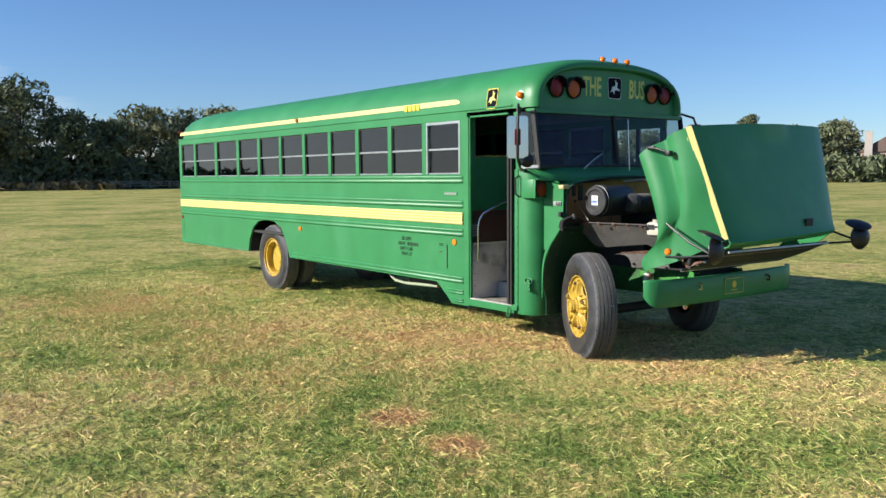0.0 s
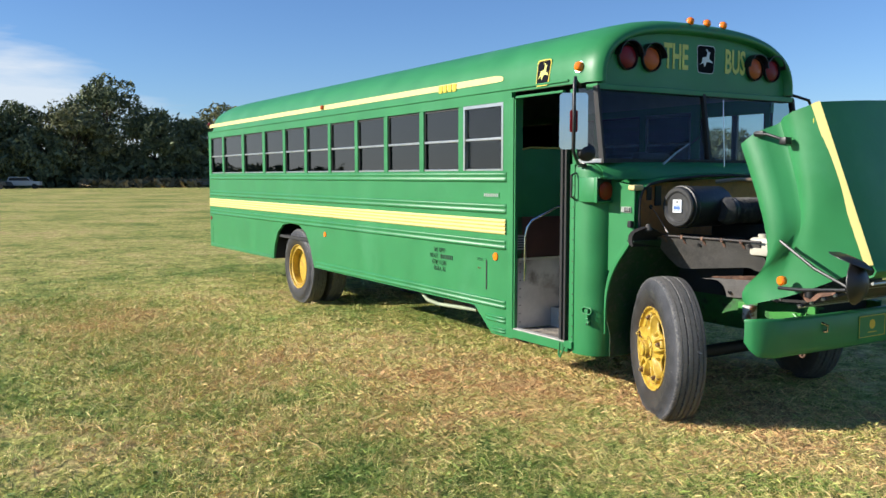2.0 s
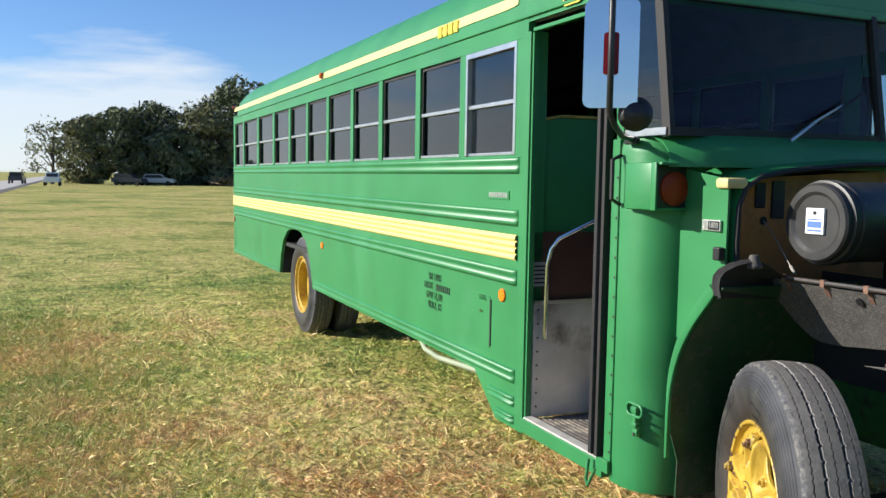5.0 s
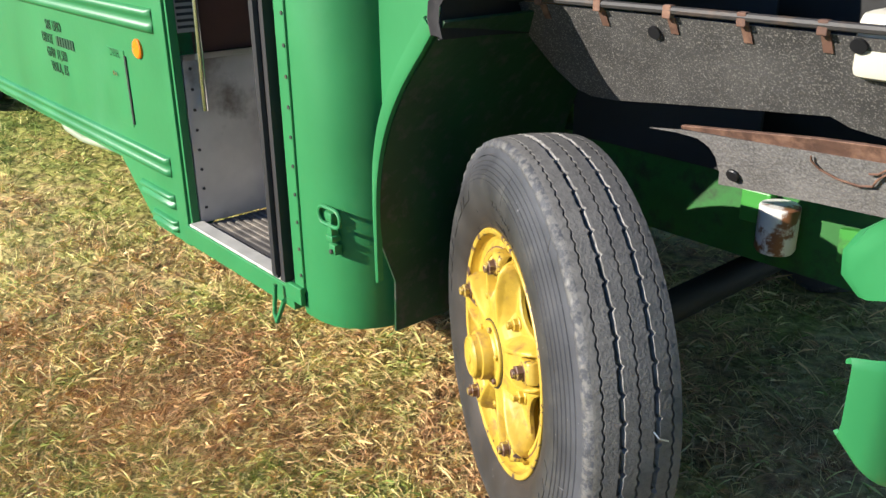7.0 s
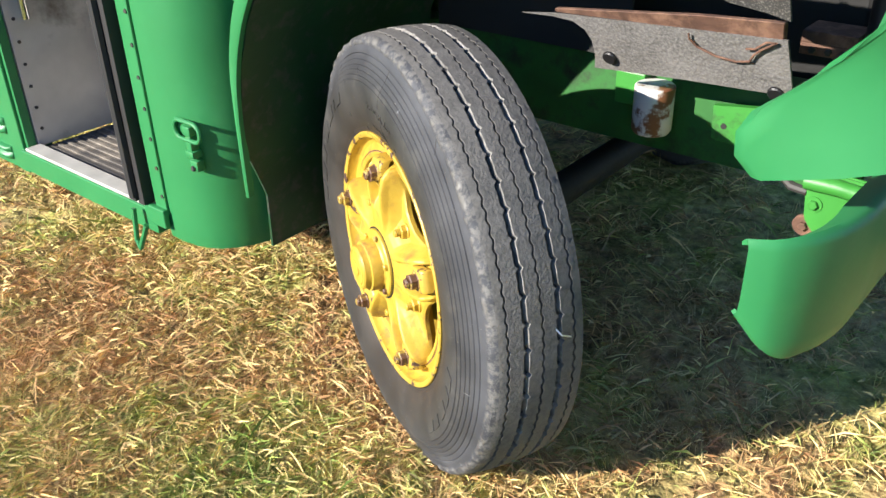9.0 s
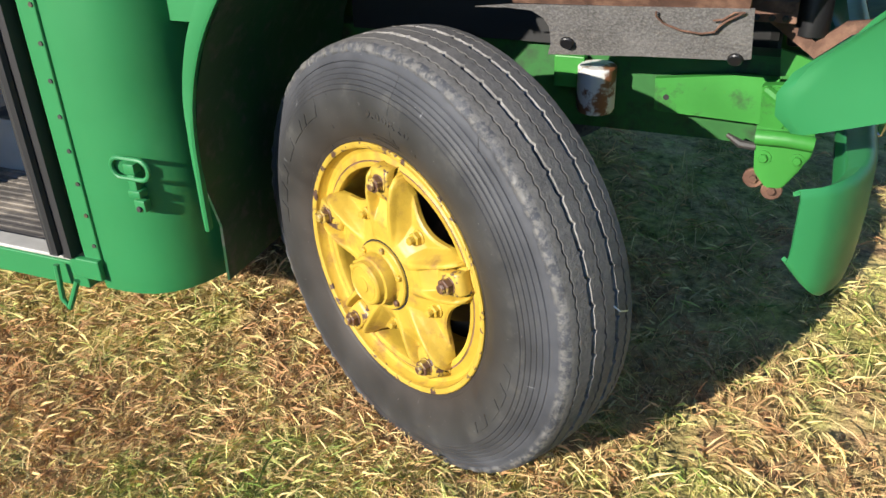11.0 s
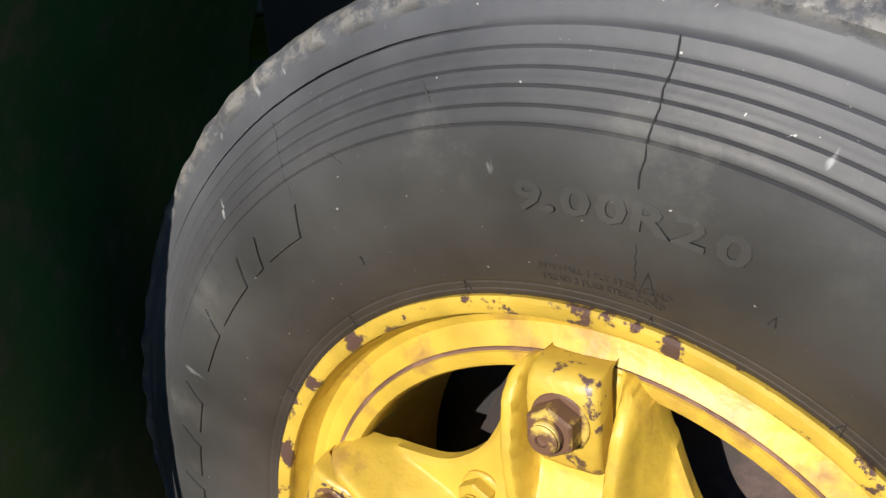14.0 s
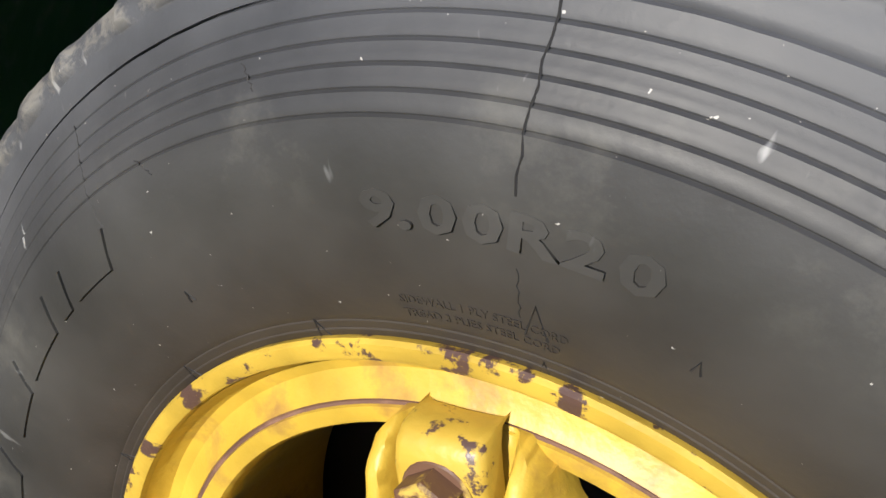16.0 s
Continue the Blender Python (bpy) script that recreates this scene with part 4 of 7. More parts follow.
    for k in range(6):
        bm = bmesh.new()
        a = radians(60 * k + 20)
        hexnut(bm, Vector((0.073 * math.cos(a), 0.073 * math.sin(a), -0.0005)), (0, 0, 1), 0.0080, 0.008)
        part("hub_cap_bolt", bm, NUTPAINT if k % 2 else YELLOW, w)
    bm = bmesh.new()   # dark grease line round the cap's base
    lathe(bm, [(0.0830, -0.0095), (0.0875, -0.0085), (0.0875, -0.0125), (0.0830, -0.0125)], Matrix(), 64, closed=True)
    part("cap_gasket", bm, BLACK_MATT, w)
    return w


build_wheel(STEER)
FAR = Matrix(((-0.893, 0.0, 0.45, 0.10), (0.45, 0.0, 0.893, W - 0.10), (0.0, 1.0, 0.0, 0.495), (0, 0, 0, 1)))
build_wheel(FAR, "front_wheel", False)
for y, s in ((0.05, 1), (W - 0.05, -1)):
    for k in range(2):
        yy = y + s * (0.0 if k == 0 else 0.30)
        m = Matrix(((s * 1.0, 0, 0, -6.53), (0, 0, -s * 1.0, yy), (0, 1, 0, 0.495), (0, 0, 0, 1)))
        build_wheel(m, "rear_wheel", False)
bm = bmesh.new()
tube(bm, [(-6.53, 0.25, 0.495), (-6.53, W - 0.25, 0.495)], 0.07, 14)
bmesh.ops.create_uvsphere(bm, u_segments=20, v_segments=12, radius=0.2, matrix=Matrix.Translation((-6.53, 1.22, 0.495)))
part("rear_axle", bm, DARKSTEEL, bus, smooth=True)
# front axle, its colour blackened for the shade below the chassis
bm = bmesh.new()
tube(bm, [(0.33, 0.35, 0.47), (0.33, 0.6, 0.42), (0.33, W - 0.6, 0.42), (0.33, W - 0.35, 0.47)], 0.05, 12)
part("front_axle", bm, SHADE_BLACK, bus, smooth=True)


# ---- tilted hood ----
ARCH = [(1.028, 1.965), (1.095, 1.80), (1.165, 1.63), (1.215, 1.48), (1.252, 1.33), (1.255, 1.225), (1.215, 1.150), (1.150, 1.090), (1.085, 1.042), (1.056, 0.998), (1.056, 0.950), (1.092, 0.916)]


def hood_rows(side):
    """Rows from the arch lip to the stripe edge; side -1 near, 1 far."""
    f = (lambda y: y) if side < 0 else (lambda y: W - y)
    n = 13
    top = lambda t: (1.53 + 0.28 * t, 2.215 - 0.985 * t)      # stripe edge, x and z
    rows = []
    for i in range(n):
        t = i / (n - 1)
        k = t * (len(ARCH) - 1)
        a, b = ARCH[int(k)], ARCH[min(int(k) + 1, len(ARCH) - 1)]
        ax, az = a[0] + (b[0] - a[0]) * (k % 1), a[1] + (b[1] - a[1]) * (k % 1)
        tx, tz = top(t)
        ys = 0.185 + 0.170 * t
        row = []
        for u in (0, 0.03, 0.10, 0.2, 0.3, 0.38, 0.45, 0.55, 0.7, 0.85, 0.95, 1.0):
            x = ax + (tx - ax) * u
            z = az + (tz - az) * u + 0.03 * math.sin(math.pi * u) * (1 - t) - 0.035 * math.sin(math.pi * u) * t ** 6
            y = 0.075 + 0.02 * t
            if u < 0.05:
                y += 0.018 * (1 - u / 0.03) if u < 0.03 else 0
            valley = 0.10 * math.exp(-((u - 0.42) / 0.13) ** 2) * (0.4 + 0.6 * (1 - t))
            y += valley + (ys - y) * max(0.0, (u - 0.3) / 0.7) ** 1.3
            row.append((x, f(y), z))
        rows.append(row)
    return rows


hood = empty("tilt_hood", Matrix.Identity(4), bus)
for side in (-1, 1):
    bm = bmesh.new()
    grid(bm, hood_rows(side), flip=side < 0)
    solid(bm, 0.012)
    part("fender_side", bm, GREEN, hood, smooth=50)
bm = bmesh.new()   # the broad upper skin, now facing forward, with its centre crease
rows = []
for i in range(14):
    t = i / 13
    x, z = 1.53 + 0.28 * t, 2.215 - 0.985 * t
    y0 = 0.185 + 0.170 * t
    row = []
    for k in range(25):
        u = k / 24
        edge = min(u, 1 - u)
        bulge = 0.045 * (1 - math.exp(-edge * 16)) + 0.010 * (1 - min(1, abs(u - 0.5) / 0.46))
        crown = 0.035 * max(0.0, 1 - t / 0.16) * smooth_step(0.40, 0.445, u) * (1 - smooth_step(0.62, 0.66, u))
        row.append((x + bulge + crown, y0 + (W - 2 * y0) * u, z + (0.022 * (1 - (2 * u - 1) ** 2) + 0.045 * u) * (1 - t) + 0.05 * u * t + 0.02 * bulge))
    rows.append(row)
z1 = 1.23
for dx, dz, dy in ((0.02, -0.035, 0.0), (0.0, -0.07, 0.01), (-0.05, -0.095, 0.02)):
    rows.append([(p[0] + dx - (0.03 if dx < 0 else 0), p[1], z1 + 0.05 * (p[1] - 0.37) / 1.7 + dz) for p in rows[13]])
grid(bm, rows)
solid(bm, 0.012)
part("hood_skin", bm, GREEN, hood, smooth=50)
# cream stripe along both upper edges
for side in (-1, 1):
    bm = bmesh.new()
    rr = []
    for i in range(14):
        t = i / 13
        x, z = 1.53 + 0.28 * t, 2.215 - 0.985 * t
        y0 = 0.185 + 0.170 * t
        w = 0.050 - 0.008 * t
        f = (lambda y: y) if side < 0 else (lambda y: W - y)
        rr.append([(x - w * 0.90, f(y0 - 0.016 - 0.010), z - 0.012), (x - w * 0.3, f(y0 - 0.016), z), (x + 0.004, f(y0 - 0.008), z + 0.003)])
    grid(bm, rr, flip=side < 0)
    solid(bm, 0.003)
    part("hood_stripe", bm, CREAM, hood, "cream stripe along the hood's edge")
bm = bmesh.new()   # yellow word beside the stripe stands as plain bars
for k in range(9):
    t = 0.10 + 0.055 * k
    x, z, y0 = 1.53 + 0.28 * t, 2.215 - 0.985 * t, 0.185 + 0.170 * t
    box(bm, x - 0.088, x - 0.058, y0 - 0.030, y0 - 0.024, z - 0.030, z + 0.004)
part("side_lettering_bars", bm, YELLOW_CLEAN, hood)
# grille underneath
bm = bmesh.new()
grid(bm, [[(x, y, z) for y in (0.42, 0.8, 1.22, 1.64, 2.02)] for x, z in ((1.78, 1.13), (1.60, 1.045), (1.40, 0.965), (1.25, 0.915))])
solid(bm, 0.02)
part("grille_panel", bm, DARKSTEEL, hood)
for k in range(7):
    t = k / 6
    x, z = 1.78 - 0.50 * t, 1.112 - 0.205 * t
    bm = bmesh.new()
    tube(bm, [(x, 0.40, z), (x, 2.04, z)], 0.010, 8)
    part("grille_bar", bm, SILVER, hood, "silver grille bar", smooth=True)
bm = bmesh.new()
box(bm, 1.838, 1.862, 1.50, 1.62, 1.30, 1.37, 0.006)
part("hood_scoop", bm, BLACK_MATT, hood, matrix=Matrix.Identity(4))
# fender lamps
for y, s in ((0.075, -1), (W - 0.075, 1)):
    l = empty("fender_lamp", Matrix.Identity(4), hood)
    bm = bmesh.new()
    disc(bm, (1.385, y + s * -0.01, 1.112), (0, s, 0), 0.030, 0.035, 18, 0.01)
    part("lens", bm, AMBER, l, smooth=True)
# hood latches near the rear corner
bm = bmesh.new()
box(bm, 1.15, 1.22, 0.060, 0.090, 2.015, 2.050, 0.006)
tube(bm, [(1.16, 0.055, 2.035), (1.26, 0.055, 2.025), (1.36, 0.075, 1.990)], 0.010, 8)
box(bm, 1.34, 1.39, 0.06, 0.12, 1.960, 2.005, 0.006)
part("hood_handle", bm, BLACK, hood, "black hood latch handle", smooth=30)


# round convex mirrors on the hood's front corners
def cross_mirror(side):
    f = (lambda y: y) if side < 0 else (lambda y: W - y)
    c = empty("convex_mirror", Matrix.Identity(4), hood)
    d = Vector((0.25, side * 0.25, -0.15))
    p = Vector((1.90, f(0.02), 1.155))
    bm = bmesh.new()
    u, v, ax = frame_of((1.0, side * -0.25, 0.05))
    m = Matrix((u, v, ax)).transposed().to_4x4()
    m.translation = p
    lathe(bm, [(0.0001, 0.08), (0.06, 0.066), (0.10, 0.040), (0.125, 0.006), (0.124, 0.0), (0.0001, -0.012)], m, 28)
    part("mirror_shell", bm, BLACK, c, "black round mirror shell", smooth=40)
    bm = bmesh.new()
    u, v, ax = frame_of((0.35, side * -0.2, 1.0))
    m = Matrix((u, v, ax)).transposed().to_4x4()
    m.translation = p + Vector((-0.02, 0.01 * side, 0.125))
    lathe(bm, [(0.0001, 0.03), (0.08, 0.022), (0.125, 0.004), (0.125, 0.0), (0.0001, -0.006)], m, 28)
    part("upper_mirror", bm, BLACK, c, "black oval mirror", smooth=40)
    bm = bmesh.new()
    tube(bm, [(1.37, f(0.065), 1.066), (1.55, f(0.035), 1.075), (1.86, f(0.015), 1.11)], 0.011, 8)
    tube(bm, [(1.36, f(0.08), 1.36), (1.62, f(0.06), 1.21), (1.88, f(0.02), 1.12)], 0.011, 8)
    tube(bm, [(1.87, f(0.02), 1.10), (1.88, f(0.02), 1.30)], 0.009, 8)
    part("mirror_arm", bm, BLACK, c, smooth=True)


cross_mirror(-1)
cross_mirror(1)

# ---- bumper ----
def bumper():
    b = empty("front_bumper", Matrix.Identity(4), bus)
    n = 200
    plan = []
    for k in range(n + 1):
        s = k / n
        y = 0.056 + (W - 0.112) * s
        e = min(y, W - y) - 0.056
        if e < 0.30:
            q = e / 0.30
            x = 1.125 + 0.13 * math.sqrt(max(0.0, 1 - (1 - q) ** 2.2))
        else:
            x = 1.255 + 0.02 * math.sin(math.pi * (e - 0.30) / (W - 0.6))
        plan.append((x, y))
    rows = []
    for z, dx in ((0.822, -0.05), (0.833, -0.015), (0.828, 0.0), (0.812, 0.010), (0.70, 0.012), (0.62, 0.008), (0.585, 0.0), (0.572, -0.02), (0.578, -0.045)):
        row = []
        for i, (x, y) in enumerate(plan):
            e = min(y, W - y)
            low = max(0.0, 1 - e / 0.30)
            zz = z + (0.03 * low ** 2 if z < 0.65 else 0.012 * low)
            end = min(1.0, max(0.0, 1 - (e - 0.056) / 0.080))
            zz += (0.75 - z) * 0.50 * (1 - math.sqrt(1 - end * end)) * (1.0 if z < 0.65 else 0.25)
            row.append((x + dx * (1 - 0.9 * low), y + (-dx * 0.25 * low if y < 1.22 else dx * 0.25 * low), zz))
        rows.append(row)
    bm = bmesh.new()
    grid(bm, rows)
    solid(bm, 0.008)
    part("bumper_bar", bm, GREEN, b, smooth=50)
    for y in (0.66, 1.78):
        bm = bmesh.new()
        disc(bm, (1.262, y, 0.745), (1, 0, 0), 0.048, 0.006, 20)
        part("hook_hole", bm, BLACK_MATT, b)
        bm = bmesh.new()
        tube(bm, [(1.262, y + 0.02, 0.715), (1.30, y + 0.03, 0.72), (1.305, y + 0.02, 0.76), (1.27, y, 0.775)], 0.011, 8)
        part("tow_hook", bm, CHROME if y < 1 else BLACK, b, smooth=True)
    return b


bump = bumper()
bm = bmesh.new()
box(bm, 1.285, 1.290, 1.06, 1.38, 0.625, 0.79, 0.002)
plate_board = part("plate_board", bm, GREEN, bump)
for y0, y1, z0, z1 in ((1.065, 1.375, 0.779, 0.783), (1.065, 1.375, 0.632, 0.636), (1.065, 1.069, 0.632, 0.783), (1.371, 1.375, 0.632, 0.783), (1.17, 1.27, 0.662, 0.668)):
    bm = bmesh.new()
    box(bm, 1.2885, 1.2915, y0, y1, z0, z1)
    part("plate_line", bm, YELLOW_CLEAN, plate_board)
bm = bmesh.new()
disc(bm, (1.2885, 1.22, 0.72), (1, 0, 0), 0.034, 0.003, 20)
part("plate_shape", bm, YELLOW_CLEAN, plate_board)

# ---- chassis below the engine ----
# chassis green darkened for the shade on the rail, plus grime patches
RAIL = mat("grimy_shaded_rail_paint", (0.022, 0.13, 0.024), 0.6, vary=0.3, second=(0.02, 0.018, 0.015), amount=0.42, sscale=6)
for y, s in ((0.84, 1), (W - 0.84, -1)):
    bm = bmesh.new()
    box(bm, -9.8, 1.12, y - 0.006, y + 0.006, 0.60, 0.84)
    box(bm, -9.8, 1.12, y, y + s * 0.07, 0.60, 0.612)
    box(bm, -9.8, 1.12, y, y + s * 0.07, 0.828, 0.84)
    part("frame_rail", bm, RAIL, bus, "green painted frame rail, darkened for shade")
bm = bmesh.new()
prism(bm, [(0.756, 0.686), (0.768, 0.681), (1.06, 0.672), (1.06, 0.797), (0.95, 0.797), (0.752, 0.770)], lambda u, v, w: (u, 0.79 + w, v), 0.02)
part("bumper_bracket", bm, GREEN_CHASSIS, bus)
bm = bmesh.new()   # hinge casting: upper knuckle, cross ridge and the rounded plate below
prism(bm, [(1.024, 0.70), (1.163, 0.695), (1.165, 0.63), (1.130, 0.565), (1.107, 0.530), (1.068, 0.528), (1.034, 0.570), (1.026, 0.64)], lambda u, v, w: (u, 0.718 + w, v), 0.014)
prism(bm, [(1.022, 0.805), (1.082, 0.812), (1.098, 0.72), (1.085, 0.69), (1.030, 0.69)], lambda u, v, w: (u, 0.700 + w + 0.25 * max(0, 0.76 - v), v), 0.035)
bmesh.ops.bevel(bm, geom=bm.edges[:], offset=0.004, segments=2, affect="EDGES")
tube(bm, [(1.026, 0.712, 0.668), (1.095, 0.706, 0.672), (1.163, 0.712, 0.664)], 0.020, 10)
tube(bm, [(1.03, 0.695, 0.80), (1.07, 0.688, 0.775), (1.10, 0.685, 0.76), (1.16, 0.69, 0.74)], 0.013, 8)
part("hinge_casting", bm, GREEN_CHASSIS, bus, smooth=40)
for x, z, r in ((1.051, 0.612, 0.020), (1.132, 0.614, 0.018)):
    bm = bmesh.new()
    disc(bm, (x, 0.718, z), (0, -1, 0), r, 0.003, 20)
    hexnut(bm, (x, 0.715, z), (0, -1, 0), 0.012, 0.009)
    part("bracket_bolt", bm, GREEN_CHASSIS, bus)
for x, z in ((1.036, 0.548), (1.085, 0.520)):
    bm = bmesh.new()
    disc(bm, (x, 0.735, z), (0, -1, 0), 0.027, 0.012, 20, 0.003)
    hexnut(bm, (x, 0.723, z), (0, -1, 0), 0.011, 0.010)
    part("spring_washer", bm, RUST, bus, "rusty hinge washer", smooth=30)
bm = bmesh.new()
tube(bm, [(0.955, 0.74, 0.655), (0.99, 0.73, 0.638), (1.03, 0.725, 0.636)], [0.006, 0.012, 0.010], 8)
part("tow_hook", bm, DARKSTEEL, bus, "bent dark metal hook", smooth=True)
bm = bmesh.new()   # rusty radiator mount above the rail
box(bm, 0.958, 1.075, 0.70, 0.80, 0.985, 1.012, 0.003)
box(bm, 0.958, 1.075, 0.70, 0.712, 0.960, 0.986, 0.002)
prism(bm, [(1.012, 0.955), (1.06, 0.958), (1.125, 0.912), (1.185, 0.965), (1.32, 0.985), (1.31, 0.965), (1.20, 0.935), (1.128, 0.872)], lambda u, v, w: (u, 0.735 + w, v), 0.010)
part("radiator_mount", bm, RUST, bus, "rusty radiator mounting bracket")
for x in (0.985, 1.02, 1.05):
    bm = bmesh.new()
    hexnut(bm, (x, 0.70, 0.972), (0, -1, 0), 0.008, 0.007)
    part("mount_bolt", bm, DARKSTEEL, bus)
bm = bmesh.new()
tube(bm, [(1.112, 0.76, 0.925), (1.112, 0.76, 1.10), (1.09, 0.82, 1.24), (1.02, 0.95, 1.30)], 0.040, 16)
part("radiator_hose", bm, BLACK, bus, "black rubber radiator hose", smooth=True)
bm = bmesh.new()
prism(bm, [(1.052, 0.875), (1.132, 0.850), (1.135, 0.80), (1.060, 0.80)], lambda u, v, w: (u, 0.785 + w, v), 0.014)
part("rail_gusset", bm, GREEN_CHASSIS, bus)
for x in (0.785,):
    bm = bmesh.new()
    disc(bm, (x, 0.7895, 0.722), (0, -1, 0), 0.008, 0.001, 12)
    part("bracket_hole", bm, BLACK_MATT, bus)
bm = bmesh.new()
lathe(bm, [(0.048, 0.0), (0.052, 0.004), (0.052, 0.118), (0.046, 0.128), (0.0001, 0.130)], Matrix.Translation((0.60, 0.77, 0.800)) @ Euler((radians(180), 0, 0)).to_matrix().to_4x4(), 28)
part("oil_filter", bm, FILTERMAT, bus, "white oil filter with rust patches", smooth=40)
bm = bmesh.new()
box(bm, 0.475, 0.56, 0.79, 0.83, 0.722, 0.812, 0.004)
part("filter_head", bm, GREEN_CHASSIS, bus)

# ---- splash liner with its rod and clips ----
def liner_y(z):
    return 0.345 + (1.30 - z) * 0.60


bm = bmesh.new()
out = [(0.0, 1.30), (1.0, 1.300), (1.0, 1.082), (0.955, 1.094), (0.88, 1.105), (0.84, 1.124), (0.61, 1.100), (0.39, 1.075), (0.27, 1.060), (0.185, 1.058), (0.140, 1.072), (0.085, 1.126), (0.045, 1.195), (0.022, 1.25)]
prism(bm, out, lambda u, v, w: (u, liner_y(v) + w, v), 0.008)
part("splash_liner", bm, LINER, bus, "dusty black rubber splash liner")
bm = bmesh.new()
out = [(0.330, 0.990), (0.43, 1.004), (0.985, 1.032), (0.990, 0.897), (0.96, 0.890), (0.74, 0.880), (0.500, 0.862), (0.512, 0.900), (0.514, 0.945), (0.502, 0.972), (0.475, 0.990), (0.42, 0.994)]
prism(bm, out, lambda u, v, w: (u, liner_y(v) + 0.02 + w, v), 0.008)
part("lower_liner", bm, LINER_GREY, bus, "grey dusty rubber splash liner")
bm = bmesh.new()
prism(bm, [(0.43, 1.006), (0.975, 1.026), (0.980, 1.070), (0.80, 1.058), (0.43, 1.016)], lambda u, v, w: (u, liner_y(v) + 0.024 + w, v), 0.020)
bmesh.ops.bevel(bm, geom=bm.edges[:], offset=0.002, segments=1, affect="EDGES")
part("liner_rail", bm, RUST, bus, "rusty liner rail")
bm = bmesh.new()
tube(bm, [(0.03, 0.335, 1.312), (0.5, 0.332, 1.316), (1.02, 0.33, 1.318)], 0.009, 8)
part("liner_rod", bm, DARKSTEEL, bus, smooth=True)
for x in (0.138, 0.322, 0.513, 0.690, 0.857):
    bm = bmesh.new()
    box(bm, x - 0.011, x + 0.011, 0.323, 0.341, 1.298, 1.327, 0.003)
    prism(bm, [(x - 0.010, 1.262), (x + 0.010, 1.262), (x + 0.010, 1.300), (x - 0.010, 1.300)], lambda u, v, w: (u, liner_y(v) - 0.004 + w, v), 0.004)
    part("liner_clip", bm, RUST, bus, "rusty liner clip")
for x, z in ((0.458, 1.262), (0.918, 1.285)):
    bm = bmesh.new()
    disc(bm, (x, liner_y(z) - 0.001, z), (0, -1, -0.5), 0.016, 0.006, 14)
    part("liner_button", bm, BLACK, bus)
for x, z in ((0.555, 0.905), (0.955, 0.895)):
    bm = bmesh.new()
    disc(bm, (x, liner_y(z) + 0.018, z), (0, -1, -0.5), 0.018, 0.008, 16, 0.003)
    part("liner_button", bm, BLACK, bus)
bm = bmesh.new()
wire = [(0.775, 1.012), (0.774, 1.000), (0.790, 0.982), (0.83, 0.966), (0.875, 0.961), (0.905, 0.968), (0.915, 0.985), (0.93, 1.000), (0.965, 1.024), (0.945, 1.022), (0.920, 1.002), (0.900, 0.998)]
tube(bm, [(u, liner_y(v) + 0.012, v) for u, v in wire], 0.0026, 6)
part("loose_wire", bm, RUST, bus)

# ---- engine bay ----
bm = bmesh.new()
prism(bm, [(0.30, 1.05), (W - 0.30, 1.05), (W - 0.22, 1.55), (W - 0.40, 1.70), (1.22, 1.745), (0.40, 1.70), (0.22, 1.55)], lambda u, v, w: (-0.12 - w, u, v), 0.02)
part("firewall", bm, TAN, bus, "tan firewall with grime")
# arched lip where the hood closes on the cowl
LIP = [(0.115, 1.30), (0.10, 1.45), (0.105, 1.60), (0.14, 1.672), (0.22, 1.715), (0.40, 1.745), (0.80, 1.775), (1.22, 1.785)]
LIP = [(y + 0.085 * max(0.0, 1 - y / 1.22), z) for y, z in LIP]
LIP = LIP + [(W - y, z) for y, z in LIP[-2::-1]]
bm = bmesh.new()
grid(bm, [[(x, y, z + dz) for y, z in LIP] for x, dz in ((-0.25, 0.05), (-0.13, 0.018), (0.0, 0.0), (0.018, -0.006))])
solid(bm, 0.010)
part("cowl_lip", bm, GREEN, bus, smooth=50)
bm = bmesh.new()
tube(bm, [(0.022, y + (0.008 if y < 1.22 else -0.008), z - 0.012) for y, z in LIP], 0.011, 8)
part("lip_seal", bm, BLACK_MATT, bus, smooth=True)
PAD = mat("cream_rubber_pad", (0.55, 0.46, 0.20), 0.6)
for y in (0.17, W - 0.17):
    bm = bmesh.new()
    box(bm, -0.045, 0.028, y - 0.045, y + 0.06, 1.655, 1.698, 0.012)
    part("hood_rest_pad", bm, PAD, bus, "cream corner pad", smooth=30)

bm = bmesh.new()   # grommet for the release cable, and two dark plates beside it
disc(bm, (-0.120, 0.452, 1.522), (1, 0, 0), 0.018, 0.008, 16, 0.003)
part("cable_grommet", bm, BLACK, bus, "black rubber grommet")
for y0, y1, z0, z1 in ((0.400, 0.455, 1.575, 1.680), (0.490, 0.560, 1.530, 1.690)):
    bm = bmesh.new()
    box(bm, -0.122, -0.112, y0, y1, z0, z1, 0.003)
    part("cowl_cover", bm, BLACK, bus, "black cover plate")

